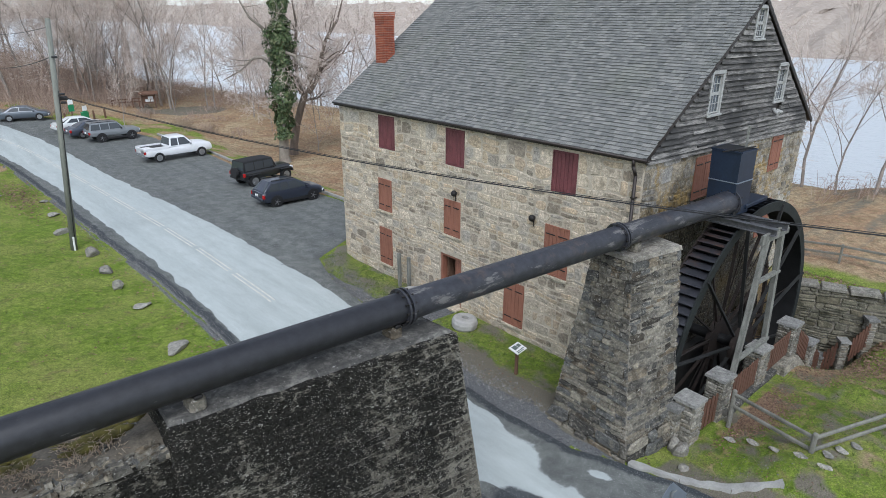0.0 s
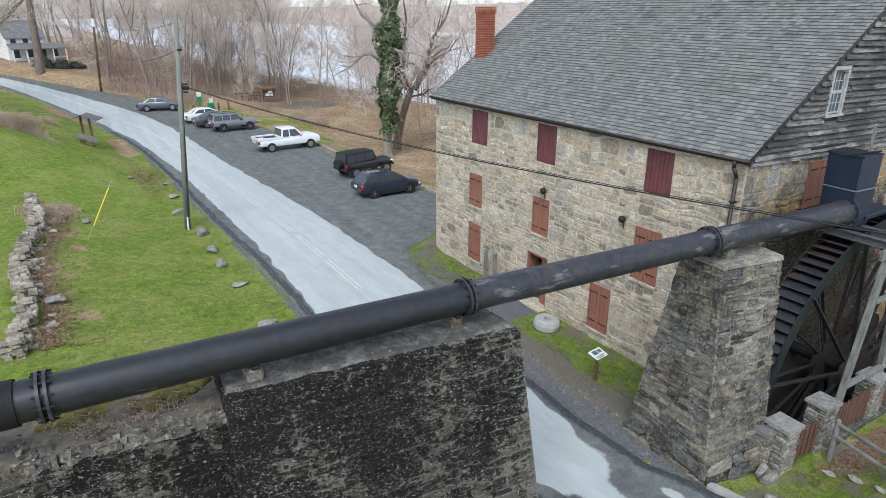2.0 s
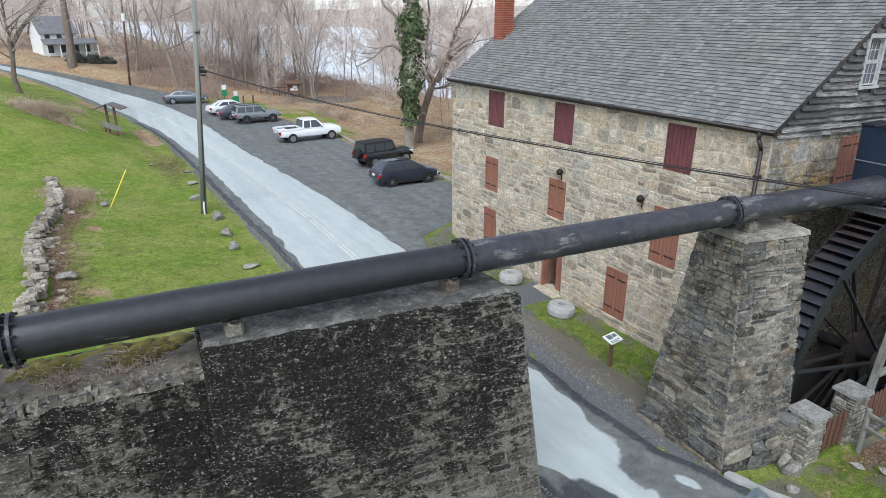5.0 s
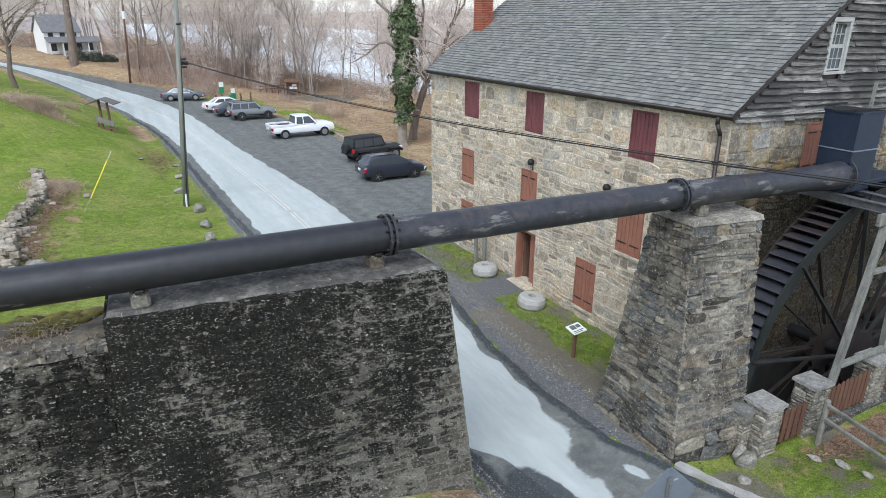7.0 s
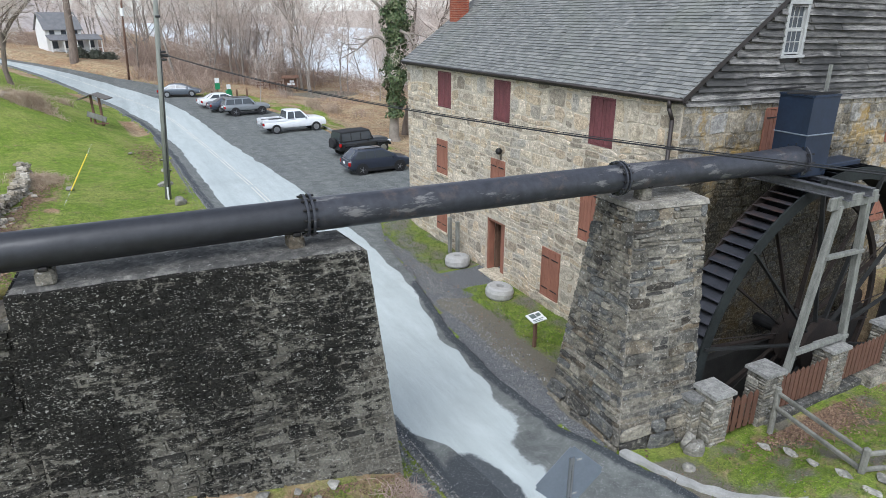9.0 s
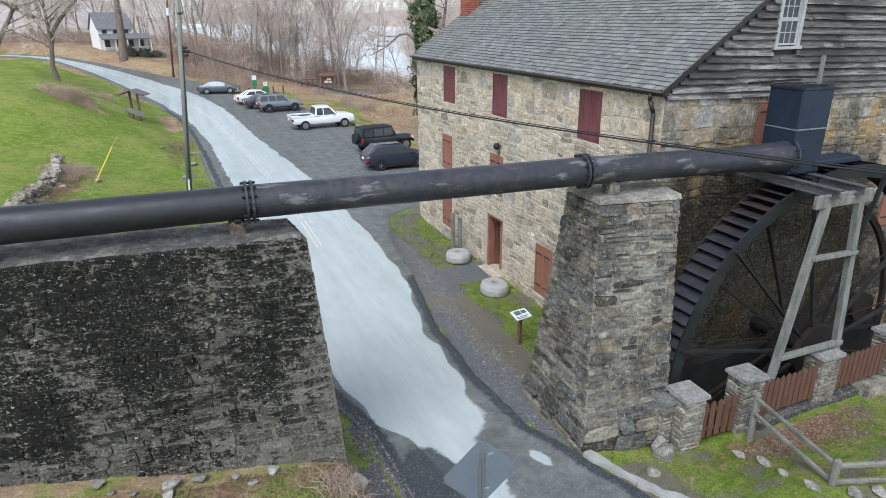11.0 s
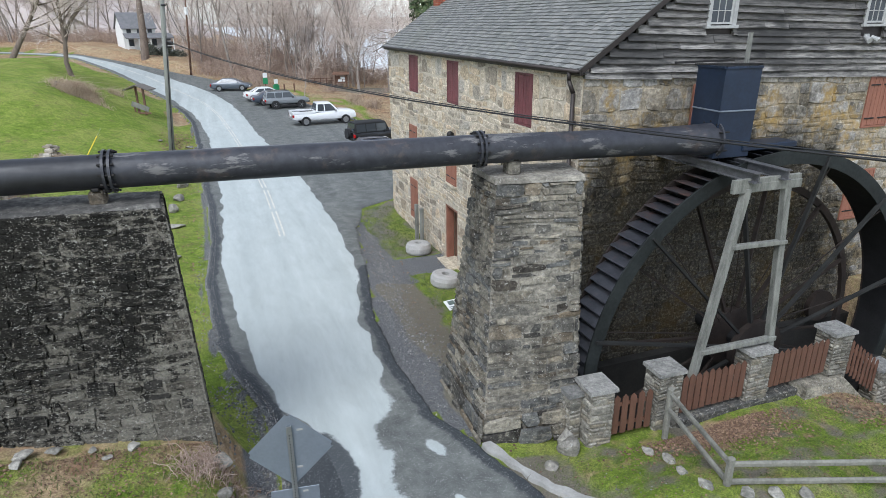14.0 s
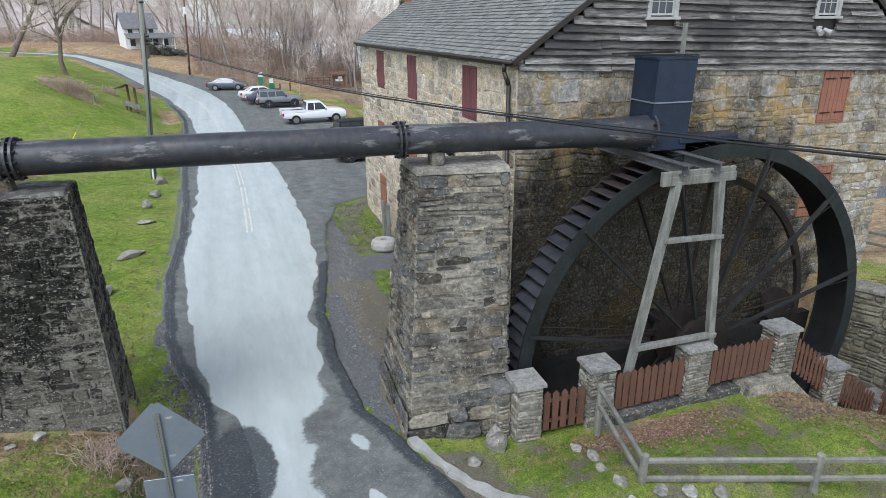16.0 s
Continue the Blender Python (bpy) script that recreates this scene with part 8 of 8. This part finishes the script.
def limbed_tree(name, label, limbs, seed, bark, turn, kids=6, shoots=9):
    """A tree from its main limbs, each a list of (across, height, radius) in the plane of its fork, with branches along them."""
    rng = random.Random(seed)
    thick, thin = ([], []), ([], [])
    for j, limb in enumerate(limbs):
        pts = [Vector((a * math.cos(turn), a * math.sin(turn) + 0.12 * h * math.sin(j * 2.1), h)) for a, h, r in limb]
        tube_data(pts, [r for a, h, r in limb], 10, *thick)
        for k in range(shoots if j else 2):
            i = rng.randrange(0 if j else len(pts) - 2, len(pts) - 1)
            f = rng.random()
            p, r = pts[i].lerp(pts[i + 1], f), limb[i][2] * (1 - f) + limb[i + 1][2] * f
            d = ((pts[i + 1] - pts[i]).normalized() + Vector((rng.gauss(0, 0.8), rng.gauss(0, 0.8), rng.gauss(0.1, 0.5)))).normalized()
            twigs(rng, thick, thin, p, d, rng.uniform(1.6, 3.8), r * 0.5, 0, 3, kids)
    t = thing(name, label, "tree")
    mesh_ob("trunk", *thick, M[bark], t, smooth=True)
    mesh_ob("crown", *thin, M["twig"], t)
    return t


FORK = radians(-30)
t = limbed_tree("sycamore_tree", "bare leaning sycamore forked into long crooked limbs", [
    [(0, -0.3, 0.5), (0.12, 1.0, 0.40), (0.5, 2.8, 0.36), (1.0, 4.4, 0.33), (1.55, 5.9, 0.30)],
    [(1.5, 5.8, 0.25), (1.3, 7.3, 0.2), (1.35, 9.5, 0.16), (1.8, 12.0, 0.11), (1.6, 15.0, 0.04)],
    [(1.55, 5.9, 0.25), (2.35, 7.2, 0.21), (2.65, 8.9, 0.18), (3.1, 10.6, 0.15), (4.2, 12.4, 0.1), (4.8, 14.8, 0.04)],
    [(2.4, 7.3, 0.16), (3.3, 8.1, 0.14), (4.3, 9.0, 0.11), (5.2, 9.4, 0.08), (6.0, 10.6, 0.03)],
    [(1.1, 4.7, 0.13), (2.0, 5.2, 0.11), (2.9, 5.3, 0.08), (3.6, 5.9, 0.03)]], 31, "warm_bark", FORK)
t.matrix_basis = pose(12.6, 44.6, gz(12.6, 44.6) - 0.1)
ivy_tree = limbed_tree("ivy_tree", "tall tree wrapped in dark green ivy, bare pale limbs above", [
    [(0, -0.3, 0.62), (-0.1, 0.6, 0.46), (0.0, 2.6, 0.40), (0.15, 6.0, 0.34), (0.3, 9.5, 0.28), (0.35, 13, 0.2), (0.5, 17, 0.08)],
    [(0.2, 8.6, 0.17), (-0.9, 9.3, 0.14), (-1.6, 9.2, 0.11), (-2.8, 8.2, 0.07), (-4.4, 7.4, 0.03)],
    [(0.25, 9.8, 0.15), (1.0, 9.5, 0.12), (1.5, 8.6, 0.06), (1.6, 7.3, 0.02)],
    [(0.3, 10.2, 0.17), (-0.6, 11.4, 0.14), (-2.0, 12.6, 0.1), (-3.2, 15.0, 0.04)],
    [(0.35, 12, 0.14), (1.4, 13.6, 0.1), (2.2, 16.0, 0.04)]], 33, "pale_bark", FORK, 6, 8)
vs, fs = [], []
rng = random.Random(34)
for k in range(15000):
    z = 2.3 + 13.0 * rng.random() ** 0.95
    lump = 1 + 0.45 * noise.noise((z * 0.7, 2.0, 0.5)) + 0.25 * noise.noise((z * 1.9, 5.0, 0.5))
    env = (0.50 + 0.34 * smooth_step((z - 2.2) / 1.5)) * lump * (1.05 - 0.25 * smooth_step((z - 9.5) / 4))
    a = rng.uniform(0, 2 * math.pi)
    r = env * (1.05 + 0.7 * noise.noise((math.cos(a) * 1.5, math.sin(a) * 1.5, z * 1.1))) * rng.uniform(0.6, 1.12)
    lean_ = 0.03 * z
    c = Vector((r * math.cos(a) + lean_ * math.cos(FORK), r * math.sin(a) + lean_ * math.sin(FORK), z))
    if noise.noise((c.x * 1.6, c.y * 1.6, c.z * 1.3)) < -0.28:
        continue
    s = rng.uniform(0.06, 0.14)
    n_ = (Vector((math.cos(a), math.sin(a), 0.3)) + Vector((rng.gauss(0, 0.5), rng.gauss(0, 0.5), rng.gauss(0, 0.5)))).normalized()
    u = n_.cross(Vector((0, 0, 1))).normalized()
    w = n_.cross(u)
    i = len(vs)
    vs += [c + u * s, c + w * s * 1.1, c - u * s, c - w * s * 0.8]
    fs.append((i, i + 1, i + 2, i + 3))
iv = mesh_ob("ivy", vs, fs, M["ivy"], ivy_tree, "dense dark green ivy leaves")
tagged(iv, kind="stuff")
ivy_tree.matrix_basis = pose(10.4, 42.1, gz(10.4, 42.1) - 0.1)

# ---- undergrowth, litter, grass ----
def stems(verts, faces, rng, x, y, h, count, width, spread, z=None):
    for k in range(count):
        a, b = rng.uniform(0, 2 * math.pi), rng.uniform(0.1, 1) * spread
        hh = h * rng.uniform(0.5, 1.1)
        bx, by = x + rng.gauss(0, width), y + rng.gauss(0, width)
        p0 = Vector((bx, by, (gz(bx, by) if z is None else z) - 0.05))
        p1 = p0 + Vector((math.cos(a) * b * hh * 0.4, math.sin(a) * b * hh * 0.4, hh * 0.7))
        p2 = p1 + Vector((math.cos(a) * b * hh * 0.6, math.sin(a) * b * hh * 0.6, hh * 0.25 * (1 - b)))
        r = 0.006 + 0.006 * min(h, 3.0)
        tube_data([p0, p1, p2], [r, r * 0.7, r * 0.3], 3, verts, faces)


rng = random.Random(50)
vs, fs = [], []
for k in range(80):
    y = rng.uniform(22, 80)
    x = rng.uniform(17, 31)
    if not view_line(y, 0.325) < x < view_line(y, 0.42):
        stems(vs, fs, rng, x, y, rng.uniform(0.5, 1.4), 26, 0.6, 1.7)
for k in range(300):
    y = rng.uniform(68, 112)
    x = max(along(DARK_RIGHT, y) + 1.6, -8.6) + rng.random() ** 1.2 * 16
    x = min(x, view_line(y, 0.33))
    if y < 77 and x > -1:
        continue
    stems(vs, fs, rng, x, y, rng.uniform(0.9, 2.8), 32, 0.7, 1.6)
# taller brown saplings and briars before the river
for k in range(230):
    y = rng.uniform(74, 116)
    x = rng.uniform(max(along(DARK_RIGHT, y) + 4, -7.5), min(17.0, view_line(y, 0.325)))
    if not (x > -1 and y < 79):
        stems(vs, fs, rng, x, y, rng.uniform(3.0, 6.5), 14, 0.9, 0.8)
for k in range(90):
    y = rng.uniform(70, 108)
    stems(vs, fs, rng, rng.uniform(15, 27) - 0.03 * (y - 70), y, rng.uniform(0.8, 1.9), 30, 0.8, 1.7)
for cx, cy in ((11.5, 66), (12.5, 64.5), (7.6, 58), (8.4, 60.5), (9.4, 57), (6.5, 68), (8.0, 70), (12, 55), (13, 62)):
    stems(vs, fs, rng, cx, cy, rng.uniform(0.7, 1.3), 60, 0.5, 1.1)
for k in range(150):
    x = rng.uniform(-70, 6)
    y = along([(-70, 140), (-46, 124), (-32, 112), (-22, 112), (-8, 110), (6, 96)], x) + rng.random() * 10
    stems(vs, fs, rng, x, y, rng.uniform(1.2, 3.2), 34, 1.0, 1.5)
for k in range(26):
    x, y = rng.uniform(29, 36), rng.uniform(-14, 18)
    stems(vs, fs, rng, x, y, rng.uniform(0.8, 1.8), 26, 0.6, 1.7)
tagged(mesh_ob("undergrowth", vs, fs, M["brush"]), "tangled brown winter brush along the wood's edge", "undergrowth", kind="stuff")

vs, fs = [], []
for cx, cy, n, h in ((-17.3, 31.3, 34, 0.5), (-16.7, 30.9, 22, 0.4), (-17.5, 29.6, 12, 0.3), (-19.2, 50.0, 14, 0.9), (-18.6, 49.5, 18, 1.3), (-18.0, 49.0, 18, 1.2), (-17.4, 48.5, 12, 0.8), (-16.0, 55.5, 4, 0.9), (8.0, 60, 8, 1.1), (9.5, 58, 8, 1.1)):
    for k in range(n):
        stems(vs, fs, rng, cx + rng.gauss(0, 0.5), cy + rng.gauss(0, 0.5), h * rng.uniform(0.6, 1.2), 46, 0.25, 1.5)

for k in range(60):
    x = -15.4 - 1.9 * rng.random()
    stems(vs, fs, rng, x, 0.1 - 0.1 * (x + 14.8) + rng.uniform(-0.35, 0.2), 0.16, 14, 0.09, 1.6, 5.2)
tagged(mesh_ob("dead_grass", vs, fs, M["dry_grass"]), "matted tan dead grass and stems", "dead grass", kind="stuff")
vs, fs = [], []
for k in range(30):
    stems(vs, fs, rng, -9.3 + rng.gauss(0, 0.25), -3.0 + rng.gauss(0, 0.25), rng.uniform(0.12, 0.3), 16, 0.12, 2.2)
for k in range(40):
    stems(vs, fs, rng, rng.uniform(-9.0, -8.4), rng.uniform(-5.2, -2.7), rng.uniform(0.10, 0.26), 14, 0.14, 2.4)
tagged(mesh_ob("twig_heap", vs, fs, M["brush"]), "grey-brown cut twigs heaped at the wall's foot", "twigs", kind="stuff")
log = thing("fallen_log", "cut grey log lying in dead grass on the lawn", "log")
part("trunk", rod(bmesh.new(), (-20.1, 49.4, gz(-20.1, 49.4) + 0.25), (-18.6, 50.4, gz(-18.6, 50.4) + 0.2), 0.27, 0.24, 14), M["bark"], log)

vs, fs = [], []


def litter(x, y, s, lift=0.015):
    z = rough_z(x, y) + lift
    a = rng.uniform(0, 6.28)
    u = Vector((math.cos(a), math.sin(a), rng.uniform(-0.4, 0.4))) * s
    w = Vector((-math.sin(a), math.cos(a), rng.uniform(-0.4, 0.4))) * s * 0.65
    c = Vector((x, y, z + 0.3 * s))
    i = len(vs)
    vs.extend([c + u, c + w, c - u, c - w])
    fs.append((i, i + 1, i + 2, i + 3))


for k in range(4200):
    litter(1.8 + rng.gauss(0, 1.0), -3.7 - abs(rng.gauss(0, 0.5)), rng.uniform(0.018, 0.042))
for k in range(2000):
    x = rng.uniform(5.0, 10)
    litter(x, -4.2 - 0.45 * (x - 5) + rng.gauss(0, 0.5), rng.uniform(0.02, 0.05))
for k in range(3600):
    litter(rng.uniform(7.5, 13), rng.uniform(-7, -1), rng.uniform(0.03, 0.07))
for k in range(1800):
    litter(rng.uniform(-2.4, 7), rng.uniform(-9, -3.6), rng.uniform(0.014, 0.03))
for k in range(5200):
    y = 13 + 20 * rng.random()
    litter(-18.0 + 0.25 * math.sin(y * 0.5) + abs(rng.gauss(0, 0.55)) + 0.045 * (y - 20), y, rng.uniform(0.03, 0.075))
for k in range(5000):
    litter(rng.uniform(-15, -8.4), -2.3 - rng.random() ** 2 * 3.5, rng.uniform(0.014, 0.034))
for k in range(9000):
    x, y = rng.uniform(7.0, 24), rng.uniform(20, 78)
    if noise.noise((x * 0.35, y * 0.25, 40)) > rng.uniform(-0.3, 0.6):
        litter(x, y, rng.uniform(0.04, 0.11))
for k in range(900):
    litter(-10.9 + rng.gauss(0, 0.6), 40 + rng.gauss(0, 2.8), rng.uniform(0.04, 0.10))
for k in range(700):
    litter(-9.75 + rng.gauss(0, 0.35), rng.uniform(3, 60), rng.uniform(0.03, 0.07))
for k in range(900):
    litter(rng.uniform(-19, -9.6), rng.uniform(2, 45), rng.uniform(0.03, 0.06))
for k in range(350):
    litter(rng.uniform(-3.6, 0.0), rng.uniform(-4.5, 12), rng.uniform(0.025, 0.05))
tagged(mesh_ob("fallen_leaves", vs, fs, M["dry_leaf"]), "scattered brown fallen leaves", "leaves", kind="stuff")

vs, fs = [], []


def tuft(x, y, h, n):
    z = rough_z(x, y)
    for k in range(n):
        a, b = rng.uniform(0, 6.28), rng.uniform(0, 6.28)
        c = Vector((x + rng.gauss(0, 0.05), y + rng.gauss(0, 0.05), z - 0.01))
        d = Vector((math.cos(a), math.sin(a), 0)) * 0.009
        tip = c + Vector((math.cos(b) * h * 0.5, math.sin(b) * h * 0.5, h * rng.uniform(0.6, 1.1)))
        i = len(vs)
        vs.extend([c - d, c + d, tip])
        fs.append((i, i + 1, i + 2))


for k in range(5200):
    x, y = rng.uniform(-3.0, 13), rng.uniform(-12, -3.5)
    if math.hypot((x - 1.8) / 1.6, y + 4.1) > 1.1:
        tuft(x, y, rng.uniform(0.05, 0.10), 5)
for k in range(3000):
    tuft(rng.uniform(-2.1, -0.05), rng.choice((rng.uniform(0.2, 7.9), rng.uniform(10.0, 17))), rng.uniform(0.05, 0.12), 5)
for k in range(7000):
    tuft(rng.uniform(-18, -9.6), rng.uniform(1.5, 30), rng.uniform(0.04, 0.08), 5)
for k in range(2200):
    tuft(rng.uniform(-15, -8.9), rng.uniform(-8, -2.2), rng.uniform(0.05, 0.12), 5)
tagged(mesh_ob("grass", vs, fs, M["grass_blade"]), "short green winter grass tufts", "grass", kind="stuff")


# ---- loose gravel along the verges ----
vs, fs = [], []
rng = random.Random(90)


def pebble(x, y, s):
    z = max(rough_z(x, y), gz(x, y) + (0.055 if along(OUTER_LEFT, y) < x < along(DARK_RIGHT, y) else -1))
    i = len(vs)
    a = rng.uniform(0, 6.28)
    for k in range(4):
        b = a + k * 1.571 + rng.uniform(-0.4, 0.4)
        r = s * rng.uniform(0.7, 1.2)
        vs.append((x + r * math.cos(b), y + r * math.sin(b), z - 0.01))
    vs.append((x + rng.uniform(-0.3, 0.3) * s, y + rng.uniform(-0.3, 0.3) * s, z + s * rng.uniform(0.6, 1.1)))
    fs.extend([(i, i + 1, i + 4), (i + 1, i + 2, i + 4), (i + 2, i + 3, i + 4), (i + 3, i, i + 4)])


for k in range(9000):
    y = rng.uniform(-2.6, 17)
    b = along(DARK_RIGHT, y)
    x = b + rng.gauss(0.75, 0.35)
    if x < -0.1 and not (-3.8 < x < -1.0 and -2.9 < y < 0.5):
        pebble(x, y, rng.uniform(0.012, 0.035))
for k in range(5000):
    y = rng.uniform(-7, 30)
    pebble(along(OUTER_LEFT, y) + min(0.25, rng.gauss(0.0, 0.22)), y, rng.uniform(0.012, 0.035))
for k in range(2500):
    y = rng.uniform(-7, 2)
    pebble(along(OUTER_LEFT, y) + min(0.2, rng.gauss(-0.2, 0.35)), y, rng.uniform(0.015, 0.05))
for k in range(1500):
    pebble(rng.uniform(-3.4, -1.5), rng.uniform(1, 12), rng.uniform(0.01, 0.03))
for k in range(160):
    x, y = rng.uniform(-3.4, -1.0), rng.uniform(-6.5, -3.0)
    pebble(x, y, rng.uniform(0.01, 0.03))
tagged(mesh_ob("gravel", vs, fs, M["pebble"]), "loose grey gravel along the road's edges", "gravel", kind="stuff")
